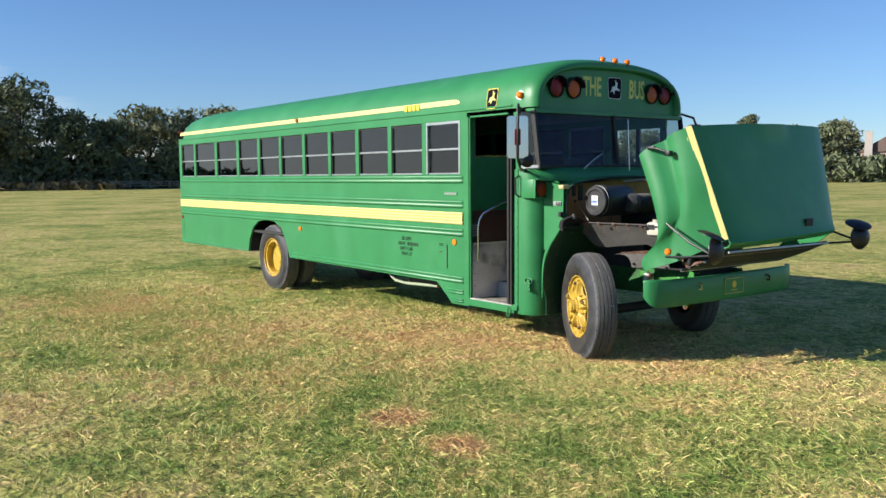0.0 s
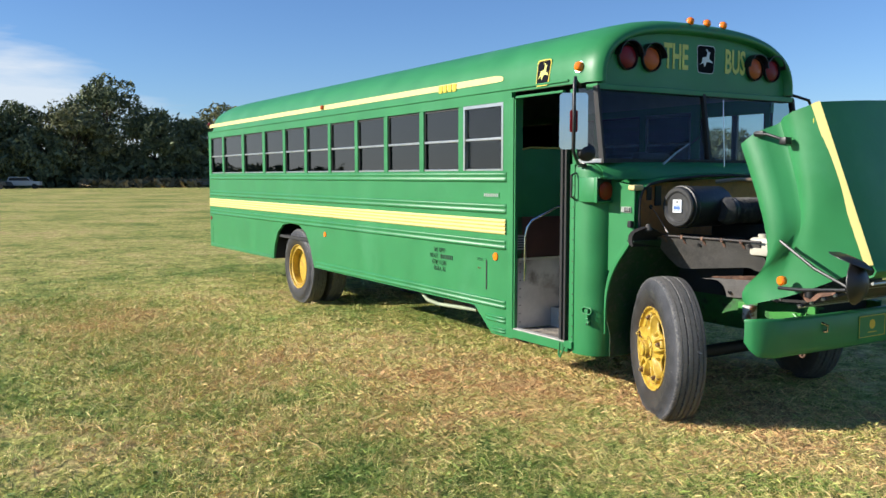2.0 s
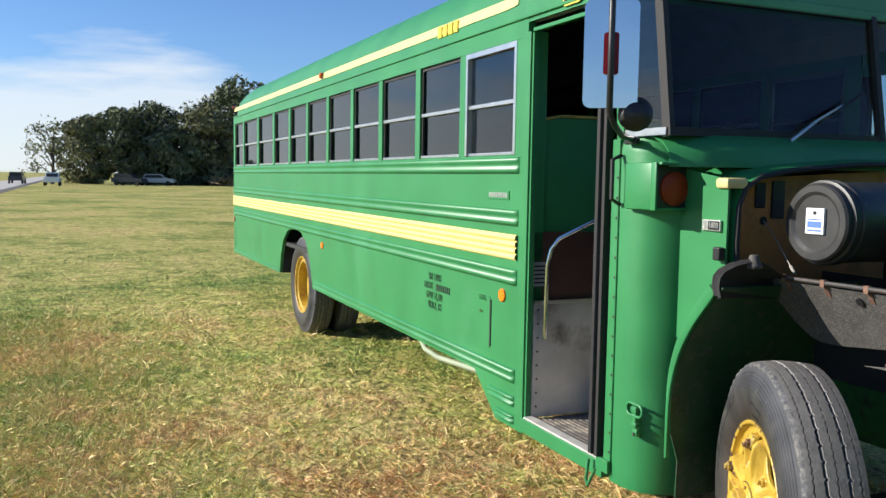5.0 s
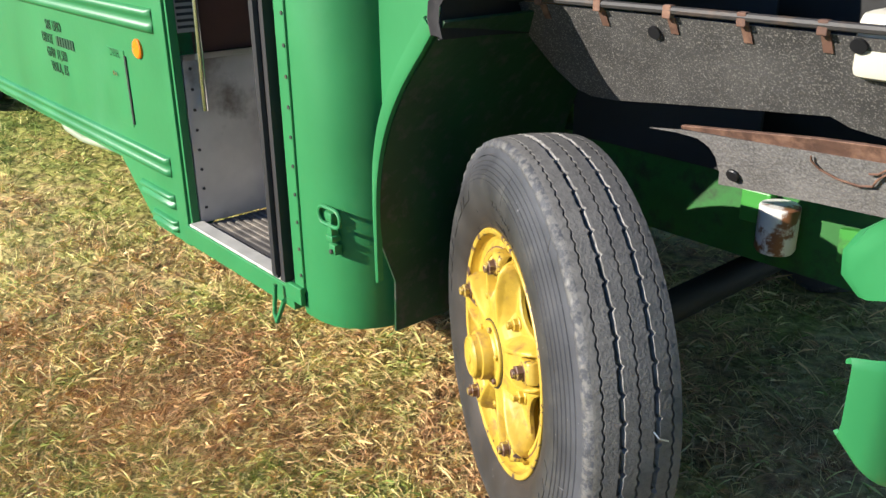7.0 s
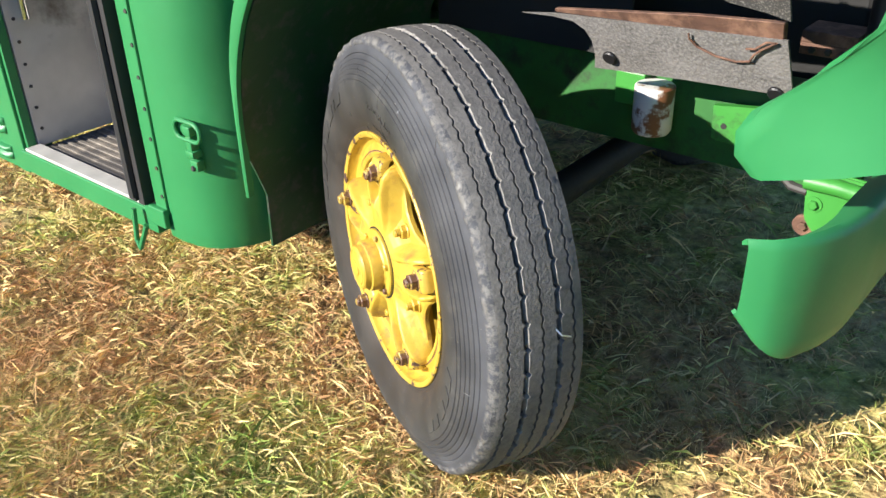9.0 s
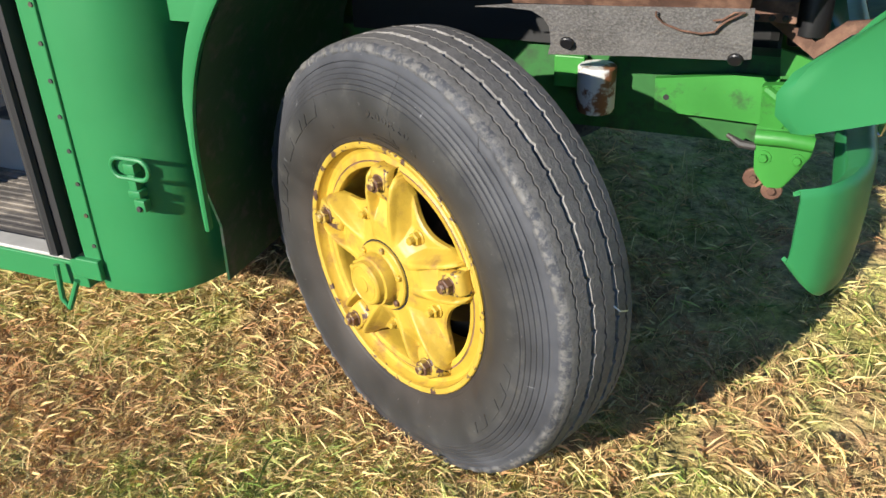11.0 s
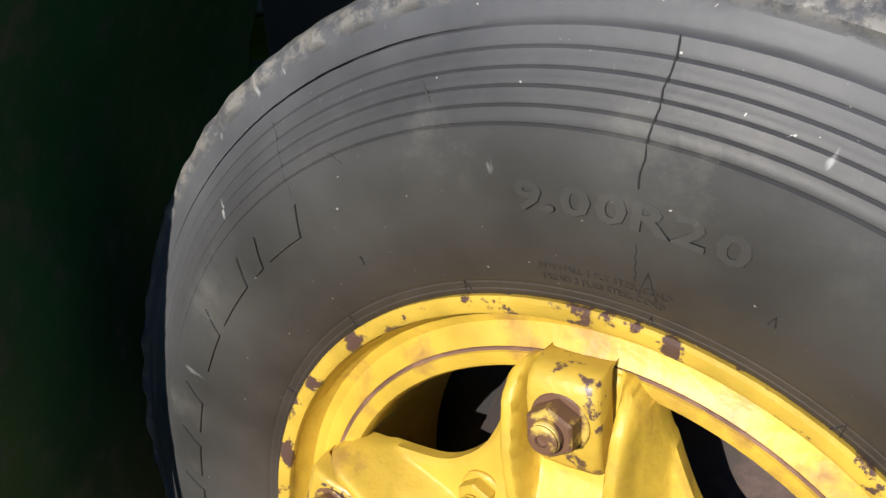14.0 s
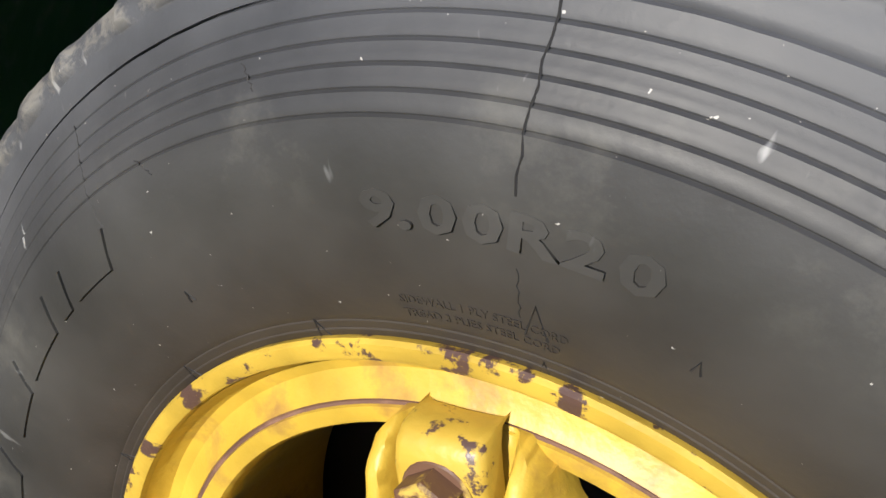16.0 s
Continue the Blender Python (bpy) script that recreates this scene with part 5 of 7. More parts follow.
ac = empty("air_cleaner", Matrix.Translation((0.1076, -0.0787, 0.0887)) @ Matrix.Scale(0.944, 4), bus)
Y_AX = Matrix.Translation((0.135, 0.47, 1.53)) @ Euler((radians(-90), 0, 0)).to_matrix().to_4x4()
bm = bmesh.new()
lathe(bm, [(0.0001, 0.012), (0.11, 0.010), (0.125, 0.0), (0.150, 0.0), (0.158, 0.010), (0.160, 0.035)], Y_AX, 48)
part("end_cover", bm, DUSTY_BLACK, ac, smooth=30)
bm = bmesh.new()
lathe(bm, [(0.160, 0.035), (0.170, 0.038), (0.172, 0.05), (0.166, 0.056), (0.166, 0.075), (0.172, 0.08), (0.172, 0.09), (0.165, 0.098), (0.165, 0.46), (0.150, 0.49), (0.09, 0.50), (0.0001, 0.50)], Y_AX, 48)
part("canister", bm, DUSTY_BLACK, ac, "black air cleaner canister", smooth=30)
bm = bmesh.new()
box(bm, 0.090, 0.180, 0.4695, 0.480, 1.485, 1.588)
part("label", bm, LABELW, ac, "white label with blue print")
for k, (x0, x1, z0, z1) in enumerate(((0.100, 0.170, 1.495, 1.502), (0.100, 0.170, 1.510, 1.535), (0.100, 0.170, 1.540, 1.545), (0.127, 0.143, 1.562, 1.576))):
    bm = bmesh.new()
    box(bm, x0, x1, 0.4680, 0.4696, z0, z1)
    part("label_bar", bm, LABELB if k != 3 else BLACK, ac)
bm = bmesh.new()
prof = []
for k in range(36):
    z = 0.0168 * k
    prof += [(0.0890, z), (0.0890, z + 0.0080), (0.0985, z + 0.0100), (0.1000, z + 0.0124), (0.0985, z + 0.0148)]
lathe(bm, [(0.085, -0.01)] + prof + [(0.085, 0.61)], Matrix.Translation((0.395, 0.760, 1.503)) @ Euler((radians(-90), radians(0), radians(-6))).to_matrix().to_4x4(), 32)
part("intake_hose", bm, mat("grey_hose_rubber", (0.055, 0.054, 0.052), 0.30, second=(0.16, 0.155, 0.145), amount=0.42, sscale=20), bus, "ribbed dark intake hose", smooth=20)
bm = bmesh.new()
lathe(bm, [(0.075, -0.05), (0.088, -0.03), (0.100, 0.0), (0.104, 0.006), (0.104, 0.016), (0.099, 0.020), (0.099, 0.034), (0.104, 0.038), (0.104, 0.055), (0.098, 0.06)], Matrix.Translation((0.390, 0.720, 1.503)) @ Euler((radians(-90), 0, radians(-6))).to_matrix().to_4x4(), 32)
part("hose_collar", bm, mat("grey_cuff_rubber", (0.055, 0.054, 0.052), 0.35, vary=0.35, scale=18, second=(0.20, 0.195, 0.185), amount=0.36, sscale=22), bus, "grey rubber hose cuff", smooth=40)
bm = bmesh.new()   # engine block, blackened to paint in the shade under the hood
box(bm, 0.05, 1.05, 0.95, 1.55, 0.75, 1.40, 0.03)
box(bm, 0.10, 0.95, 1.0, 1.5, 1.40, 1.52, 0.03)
part("engine_block", bm, SHADE_BLACK, bus)
bm = bmesh.new()
box(bm, 1.06, 1.14, 0.86, W - 0.86, 0.86, 1.42, 0.01)
part("radiator", bm, BLACK, bus)
bm = bmesh.new()
box(bm, 0.90, 1.06, 0.36, 0.46, 1.22, 1.345, 0.02)
tube(bm, [(0.98, 0.41, 1.345), (0.98, 0.41, 1.37)], 0.035, 14)
part("washer_bottle", bm, WHITE, bus, "white plastic reservoir", smooth=30)
bm = bmesh.new()
tube(bm, [(-0.118, 0.452, 1.522), (-0.02, 0.415, 1.470), (0.07, 0.381, 1.405), (0.150, 0.350, 1.350)], 0.0022, 8)
tube(bm, [(0.138, 0.355, 1.358), (0.172, 0.343, 1.334)], 0.0065, 8)
part("hood_cable", bm, mat("dull_cable_sheath", (0.30, 0.28, 0.25), 0.6), bus, "pale release cable", smooth=True)
bm = bmesh.new()
tube(bm, [(0.05, 1.0, 1.72), (0.2, 1.1, 1.74), (0.35, 1.3, 1.73), (0.5, 1.45, 1.70)], 0.016, 8)
part("coolant_pipe", bm, mat("tan_hose", (0.30, 0.22, 0.15), 0.6), bus, smooth=True)

# ---- wheel house and fender edge on the cowl ----
EDGE = [(-0.190, 0.051, 0.527, 0.015), (-0.188, 0.050, 0.65, 0.017), (-0.183, 0.050, 0.78, 0.021), (-0.164, 0.049, 0.885, 0.032), (-0.120, 0.048, 1.0, 0.042),
        (-0.051, 0.047, 1.109, 0.050), (0.030, 0.047, 1.205, 0.054), (0.070, 0.048, 1.255, 0.050)]


def rounded_path(pts, n=5):
    """Points along a smooth curve through the given ones."""
    out = []
    for i in range(len(pts) - 1):
        p0, p1, p2, p3 = (Vector(pts[max(0, min(len(pts) - 1, i + k))][:3]) for k in (-1, 0, 1, 2))
        for j in range(n):
            t = j / n
            q = 0.5 * ((2 * p1) + (p2 - p0) * t + (2 * p0 - 5 * p1 + 4 * p2 - p3) * t * t + (3 * p1 - p0 - 3 * p2 + p3) * t ** 3)
            out.append((*q, pts[i][3] + (pts[i + 1][3] - pts[i][3]) * t))
    return out + [pts[-1]]


EDGE = rounded_path(EDGE)
bm = bmesh.new()
rows = []
for i, (x, y, z, w) in enumerate(EDGE):
    a = EDGE[max(i - 1, 0)]
    b = EDGE[min(i + 1, len(EDGE) - 1)]
    d = Vector((b[0] - a[0], 0, b[2] - a[2])).normalized()
    nrm = Vector((d.z, 0, -d.x))
    p = Vector((x, y, z))
    rows.append([p - nrm * w + Vector((0, 0.012, 0)), p - nrm * w * 0.9 + Vector((0, 0.001, 0)), p - nrm * 0.006 + Vector((0, -0.003, 0)), p, p + Vector((0, 0.022, 0)) - nrm * 0.004])
grid(bm, rows)
solid(bm, 0.005)
part("fender_edge", bm, GREEN, bus, smooth=40)
# panel between the rounded corner and the lip, above the arch
bm = bmesh.new()
poly = [(-0.27, 1.02), (-0.150, 1.02), (-0.085, 1.13), (-0.003, 1.25), (0.010, 1.32), (0.012, 1.69), (-0.27, 1.74)]
prism(bm, poly, lambda u, v, w: (u, 0.140 + w + 0.02 * max(0, u + 0.2), v), 0.010)
part("cowl_side", bm, GREEN, bus)
bm = bmesh.new()   # shelf that joins the fender edge to the cowl
grid(bm, [[(x - 0.010 - w * 0.3, 0.060 + 0.13 * k, z) for k in (0, 1)] for x, y, z, w in EDGE[20:]])
solid(bm, 0.006)
part("fender_shelf", bm, GREEN, bus, smooth=40)
bm = bmesh.new()   # inside of the wheel house, its shade put into the near-black green
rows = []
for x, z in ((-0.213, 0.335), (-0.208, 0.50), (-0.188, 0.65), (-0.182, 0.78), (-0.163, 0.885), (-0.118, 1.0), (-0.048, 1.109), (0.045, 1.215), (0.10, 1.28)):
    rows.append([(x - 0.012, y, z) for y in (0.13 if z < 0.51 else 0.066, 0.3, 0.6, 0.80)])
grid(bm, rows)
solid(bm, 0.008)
part("wheel_house", bm, GREEN_IN, bus, "grimy wheel house with shade in its dark green", smooth=40)
# near-black sheet added to stand for the shade inside the bay
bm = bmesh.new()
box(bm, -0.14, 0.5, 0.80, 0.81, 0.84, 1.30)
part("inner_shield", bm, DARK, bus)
bm = bmesh.new()   # rubber flap bent over the top of the arch
rows = []
for x, y, z in ((0.076, 0.045, 1.248), (0.060, 0.048, 1.285), (0.054, 0.056, 1.320), (0.060, 0.075, 1.348), (0.078, 0.110, 1.370), (0.096, 0.155, 1.384), (0.104, 0.210, 1.388)):
    rows.append([(x - 0.006, y - 0.004, z - 0.004), (x, y - 0.008, z), (x + 0.010, y + 0.002, z - 0.003), (x + 0.022, y + 0.008, z - 0.010)])
grid(bm, rows)
solid(bm, 0.006)
part("arch_flap", bm, mat("grey_rubber_flap", (0.034, 0.030, 0.028), 0.75, vary=0.35, scale=14, bump=0.2, second=(0.10, 0.085, 0.075), amount=0.38, sscale=16), bus, "dark rubber flap", smooth=50)
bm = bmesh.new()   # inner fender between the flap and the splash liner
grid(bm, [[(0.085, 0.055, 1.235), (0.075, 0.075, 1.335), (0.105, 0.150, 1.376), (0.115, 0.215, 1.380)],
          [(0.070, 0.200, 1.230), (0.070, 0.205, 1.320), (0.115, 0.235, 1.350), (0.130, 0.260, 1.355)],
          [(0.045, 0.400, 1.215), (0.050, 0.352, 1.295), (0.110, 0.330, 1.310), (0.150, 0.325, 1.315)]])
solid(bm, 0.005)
part("inner_fender", bm, SHADE_BLACK, bus, "black inner fender", smooth=50)
bm = bmesh.new()
lathe(bm, [(0.030, 0), (0.033, 0.01), (0.022, 0.03), (0.016, 0.05), (0.0001, 0.052)], Matrix.Translation((0.106, 0.20, 1.352)), 16)
part("rubber_bumper", bm, mat("dark_grey_rubber", (0.085, 0.078, 0.072), 0.8, vary=0.3, bump=0.2), bus, smooth=40)
bm = bmesh.new()
box(bm, -0.028, 0.010, 0.11, 0.142, 1.372, 1.425, 0.006)
part("side_clip", bm, BLACK, bus)
# badge
bd = empty("badge", Matrix.Identity(4), bus)
bm = bmesh.new()
box(bm, -0.120, -0.013, 0.131, 0.141, 1.485, 1.530, 0.003)
part("badge_plate", bm, SILVER, bd, "silver badge")
bm = bmesh.new()
box(bm, -0.081, -0.017, 0.1295, 0.132, 1.490, 1.525)
part("badge_field", bm, BLACK, bd)
writing("badge_number", "1800", 0.032, side_m(-0.049, 1.508, 0.1285), SILVER, bd, xscale=0.85, depth=0.001)
writing("badge_letter", "S", 0.045, side_m(-0.103, 1.508, 0.1295), SILVER, bd, xscale=1.2, depth=0.001)

# turn-signal housing on the corner: a green box whose hooded lens looks forward and out
ts = empty("turn_signal", Matrix.Identity(4), bus)
bm = bmesh.new()
box(bm, -0.43, -0.245, -0.034, 0.168, 1.560, 1.757, 0.010)
for y0, y1, z0, z1, x in ((-0.034, -0.024, 1.560, 1.757, -0.212), (0.158, 0.168, 1.560, 1.757, -0.225), (-0.024, 0.158, 1.560, 1.570, -0.225), (-0.024, 0.158, 1.747, 1.757, -0.190)):
    box(bm, -0.246, x, y0, y1, z0, z1, 0.002)
part("housing", bm, GREEN, ts, smooth=40)
bm = bmesh.new()
box(bm, -0.2445, -0.240, -0.023, 0.157, 1.571, 1.746)
part("backing", bm, BLACK, ts)
bm = bmesh.new()
u, v, ax = frame_of(Vector((1, 0, 0)))
m = Matrix((u, v, ax)).transposed().to_4x4()
m.translation = Vector((-0.240, 0.080, 1.650))
lathe(bm, [(0.072, 0), (0.070, 0.008), (0.050, 0.018), (0.025, 0.022), (0.0001, 0.023)], m, 24)
part("lens", bm, TURN_LENS, ts, "deep orange lens", smooth=True)


# ---- doorway ----
bm = bmesh.new()   # rear jamb, green face with a dark return
box(bm, -1.40, -1.335, -0.006, 0.10, 0.31, 2.45, 0.004)
part("door_jamb", bm, GREEN, bus)
bm = bmesh.new()
box(bm, -1.3345, -1.318, 0.005, 0.035, 0.40, 2.44)
part("jamb_return", bm, GREEN, bus)
bm = bmesh.new()   # front jamb with its row of rivets
box(bm, -0.56, -0.505, -0.008, 0.05, 0.40, 1.86, 0.004)
part("door_jamb", bm, GREEN, bus)
for k in range(16):
    bm = bmesh.new()
    disc(bm, (-0.515, -0.007, 0.46 + k * 0.088), (0, -1, 0), 0.006, 0.004, 8)
    part("rivet", bm, DARKSTEEL, bus)
bm = bmesh.new()   # sill
box(bm, -1.34, -0.56, -0.015, 0.035, 0.325, 0.40, 0.004)
part("door_sill", bm, GREEN, bus)
bm = bmesh.new()
box(bm, -1.31, -0.56, -0.012, 0.045, 0.401, 0.412, 0.003)
part("sill_nosing", bm, mat("worn_pale_aluminium", (0.52, 0.50, 0.45), 0.5, metal=0.2, vary=0.2, scale=9), bus, "worn aluminium step nosing")
# stepwell: three treads rising inwards
STEPS = ((0.04, 0.42, 0.395), (0.42, 0.72, 0.57), (0.72, 1.02, 0.745))
for y0, y1, z in STEPS:
    bm = bmesh.new()
    box(bm, -1.31, -0.52, y0, y1, z - 0.02, z)
    part("step_tread", bm, TREADPLATE, bus, "black ribbed rubber step")
    for k in range(12):
        if z < 0.5:
            bm = bmesh.new()
            yy = y0 + 0.02 + k * 0.03
            box(bm, -1.29, -0.60, yy, yy + 0.012, z + 0.0005, z + 0.005)
            part("tread_rib", bm, TREADPLATE, bus)
    bm = bmesh.new()
    box(bm, -1.31, -0.52, y1 - 0.006, y1, z, z + 0.175)
    part("step_riser", bm, STEEL, bus)
bm = bmesh.new()
box(bm, -1.335, -1.315, 0.04, 1.02, 0.40, 1.03)
part("stepwell_panel", bm, STEEL, bus, "scuffed metal stepwell panel")
bm = bmesh.new()
box(bm, -1.316, -1.306, 0.04, 1.02, 1.015, 1.035)
part("panel_trim", bm, ALU, bus)
for k in range(8):
    bm = bmesh.new()
    disc(bm, (-1.314, 0.065, 0.46 + 0.075 * k), (1, 0, 0), 0.006, 0.003, 8)
    part("panel_screw", bm, DARKSTEEL, bus)
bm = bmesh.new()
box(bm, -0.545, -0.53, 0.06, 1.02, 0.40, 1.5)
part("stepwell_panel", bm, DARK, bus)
bm = bmesh.new()   # lower skirt inside, closes the stepwell from below
box(bm, -1.335, -0.52, 0.036, 1.02, 0.36, 0.374)
part("stepwell_floor", bm, DARKSTEEL, bus)
# modesty panel behind the doorway, then the seat
bm = bmesh.new()
pts = [(0.04, 1.03), (1.0, 1.03), (1.0, 1.90), (0.93, 1.98), (0.85, 2.01), (0.20, 2.01), (0.10, 1.99), (0.04, 1.93)]
prism(bm, [(u, v) for u, v in pts], lambda u, v, w: (-1.36 - w, u, v), 0.03)
part("modesty_panel", bm, GREEN, bus, "dark green modesty panel")
bm = bmesh.new()
tube(bm, [(-1.352, u, v) for u, v in ((0.04, 1.60), (0.04, 1.93), (0.10, 2.0), (0.20, 2.02), (0.85, 2.02), (1.0, 1.90))], 0.008, 8)
part("panel_piping", bm, mat("yellow_piping", (0.45, 0.38, 0.10), 0.5), bus, smooth=True)
bm = bmesh.new()
prism(bm, [(0.036, 1.035), (1.0, 1.035), (1.0, 1.40), (0.036, 1.40)], lambda u, v, w: (-1.335 - w, u, v), 0.02)
part("kick_panel", bm, BROWN, bus, "brown vinyl panel")
bm = bmesh.new()
box(bm, -1.334, -1.330, 0.038, 0.125, 1.11, 1.24)
part("notice", bm, mat("grey_notice", (0.32, 0.31, 0.29), 0.6), bus, "pale notice with unreadable print")
for k in range(5):
    bm = bmesh.new()
    box(bm, -1.3302, -1.329, 0.045, 0.118 - 0.012 * (k % 2), 1.125 + 0.022 * k, 1.135 + 0.022 * k)
    part("notice_bar", bm, DARK, bus)
bm = bmesh.new()
tube(bm, [(-1.30, 0.10, 0.83), (-1.30, 0.105, 1.22), (-1.29, 0.12, 1.31), (-1.27, 0.155, 1.37), (-1.20, 0.36, 1.48), (-1.10, 0.62, 1.58)], 0.013, 10)
part("grab_rail", bm, CHROME, bus, "bent chrome grab rail", smooth=True)
# dash and driver's seat further in
bm = bmesh.new()
box(bm, -0.52, -0.32, 0.16, W - 0.16, 1.35, 1.82, 0.03)
part("dashboard", bm, DARK, bus)
bm = bmesh.new()
tube(bm, [(-0.72 + 0.06 * math.sin(a), 1.80 + 0.22 * math.cos(a), 1.72 + 0.20 * math.sin(a)) for a in [2 * math.pi * k / 24 for k in range(24)]], 0.014, 8, closed=True)
part("steering_wheel", bm, BLACK, bus, smooth=True)


def bench(x, y0, y1):
    s = empty("bench_seat", Matrix.Identity(4), bus)
    bm = bmesh.new()
    box(bm, x, x + 0.40, y0, y1, 1.28, 1.42, 0.04, 3)
    part("cushion", bm, BROWN, s, smooth=40)
    bm = bmesh.new()
    box(bm, x - 0.08, x + 0.03, y0, y1, 1.36, 1.85, 0.04, 3)
    part("backrest", bm, BROWN, s, smooth=40)
    bm = bmesh.new()
    box(bm, x + 0.02, x + 0.36, y1 - 0.08 if y0 < 1.2 else y0 + 0.04, y1 - 0.04 if y0 < 1.2 else y0 + 0.08, 0.92, 1.28)
    part("seat_leg", bm, DARKSTEEL, s)


for k in range(9):
    bench(-2.35 - 0.85 * k, 0.06, 1.0)
    bench(-2.05 - 0.85 * k, 1.44, W - 0.06)
bm = bmesh.new()
box(bm, -1.35, -0.9, 1.45, 1.95, 1.15, 1.35, 0.04)
box(bm, -1.42, -1.30, 1.48, 1.92, 1.3, 2.0, 0.04)
part("driver_seat", bm, DARK, bus, smooth=40)

# far wall beside the driver, with its two-pane sliding window
bm = bmesh.new()
box(bm, -1.37, -0.52, W - 0.036, W, 0.31, 1.84, 0.004)
part("driver_side_panel", bm, GREEN, bus)
bm = bmesh.new()
box(bm, -1.37, -0.52, W - 0.036, W + 0.002, 2.36, 2.53)
part("driver_side_header", bm, GREEN, bus)
dw = empty("driver_window", Matrix.Identity(4), bus)
for x0, x1 in ((-1.37, -1.30), (-0.975, -0.915), (-0.60, -0.52)):
    bm = bmesh.new()
    box(bm, x0, x1, W - 0.034, W - 0.004, 1.84, 2.36)
    part("window_post", bm, BLACK_MATT, dw)
for x0, x1 in ((-1.30, -0.975), (-0.915, -0.60)):
    bm = bmesh.new()
    box(bm, x0, x1, W - 0.022, W - 0.018, 1.84, 2.36)
    part("pane", bm, SLIDER, dw, "clear glass")

# folded door leaves against the front jamb
door = empty("folding_door", Matrix.Identity(4), bus)
for k, x in enumerate((-0.64, -0.595)):
    bm = bmesh.new()
    y0, y1 = -0.030, 0.075
    for a, b, c, d in ((y0, y0 + 0.035, 0.42, 2.42), (y1 - 0.035, y1, 0.42, 2.42), (y0 + 0.035, y1 - 0.035, 0.42, 0.47), (y0 + 0.035, y1 - 0.035, 2.37, 2.42), (y0 + 0.035, y1 - 0.035, 1.20, 1.26)):
        box(bm, x - 0.014, x + 0.014, a, b, c, d)
    part("door_leaf", bm, BLACK_MATT, door, "black folding door leaf")
    for c, d in ((0.47, 1.20), (1.26, 2.37)):
        bm = bmesh.new()
        box(bm, x - 0.003, x + 0.003, y0 + 0.035, y1 - 0.035, c, d)
        part("door_glass", bm, CLEAR if c > 1 else DARKSTEEL, door)
bm = bmesh.new()
tube(bm, [(-0.62, -0.034, 0.44), (-0.62, -0.034, 2.40)], 0.016, 8)
part("door_edge_seal", bm, BLACK_MATT, door, smooth=True)
bm = bmesh.new()
tube(bm, [(-0.63, -0.04, 0.40), (-0.63, -0.05, 0.30), (-0.60, -0.06, 0.285), (-0.56, -0.05, 0.37)], 0.008, 8)
part("door_hinge", bm, GREEN, door, smooth=True)
bm = bmesh.new()
box(bm, -0.60, -0.505, -0.022, -0.004, 0.36, 0.42, 0.004)
part("hinge_plate", bm, GREEN, door)

# ---- rear-view mirror by the door ----
mir = empty("side_mirror", Matrix.Identity(4), bus)
MX = Matrix.Translation((-0.253, -0.240, 2.18)) @ Euler((0, 0, radians(56))).to_matrix().to_4x4()


def rounded(w, h, r, n=5):
    pts = []
    for cx, cz, a0 in ((1, 1, 0), (-1, 1, 90), (-1, -1, 180), (1, -1, 270)):
        for k in range(n):
            a = radians(a0 + 90 * k / (n - 1))
            pts.append((cx * (w / 2 - r) + r * math.cos(a), cz * (h / 2 - r) + r * math.sin(a)))
    return pts


bm = bmesh.new()
prism(bm, rounded(0.215, 0.425, 0.03), lambda u, v, w: MX @ Vector((u, w, v)), 0.035)
part("mirror_back", bm, CHROME, mir, "polished mirror back", smooth=40)
bm = bmesh.new()
prism(bm, rounded(0.20, 0.41, 0.025), lambda u, v, w: MX @ Vector((u, 0.0352 + w, v)), 0.003)
part("mirror_glass", bm, MIRROR, mir)
bm = bmesh.new()
prism(bm, rounded(0.060, 0.165, 0.012), lambda u, v, w: MX @ Vector((u, -0.008 + w, v + 0.0)), 0.008)
part("reflector", bm, RED, mir, "red reflector")
bm = bmesh.new()
u0 = MX @ Vector((0, -0.02, 0))
tube(bm, [(-0.45, -0.01, 2.47), (-0.38, -0.12, 2.51), (u0.x - 0.01, u0.y + 0.02, 2.505), (u0.x, u0.y, 2.47), (u0.x, u0.y, 1.95), (u0.x - 0.02, u0.y + 0.04, 1.90), (-0.36, -0.10, 1.865), (-0.40, 0.0, 1.85)], 0.013, 10)
part("mirror_bracket", bm, BLACK, mir, smooth=True)
bm = bmesh.new()
lathe(bm, [(0.0001, 0.035), (0.04, 0.028), (0.066, 0.010), (0.070, 0.0), (0.0001, -0.008)], Matrix.Translation((u0.x + 0.02, u0.y + 0.11, 1.945)) @ Euler((radians(90), 0, radians(56))).to_matrix().to_4x4(), 24)
part("spot_mirror", bm, BLACK, mir, "black round spot mirror shell", smooth=40)
bm = bmesh.new()
tube(bm, [(-0.49, -0.01, 1.79), (-0.49, -0.055, 1.77), (-0.49, -0.055, 1.60), (-0.49, -0.01, 1.575)], 0.010, 8)
part("grab_handle", bm, BLACK, bus, smooth=True)
bm = bmesh.new()
box(bm, -0.45, -0.37, -0.03, 0.0, 1.835, 1.865, 0.006)
part("mirror_foot", bm, BLACK, mir)
# far-side mirror arm
bm = bmesh.new()
tube(bm, [(-0.45, W, 2.50), (-0.40, W + 0.12, 2.52), (-0.36, W + 0.30, 2.48), (-0.35, W + 0.34, 2.40), (-0.35, W + 0.34, 1.95)], 0.014, 8)
part("far_mirror_bracket", bm, BLACK, bus, smooth=True)
bm = bmesh.new()
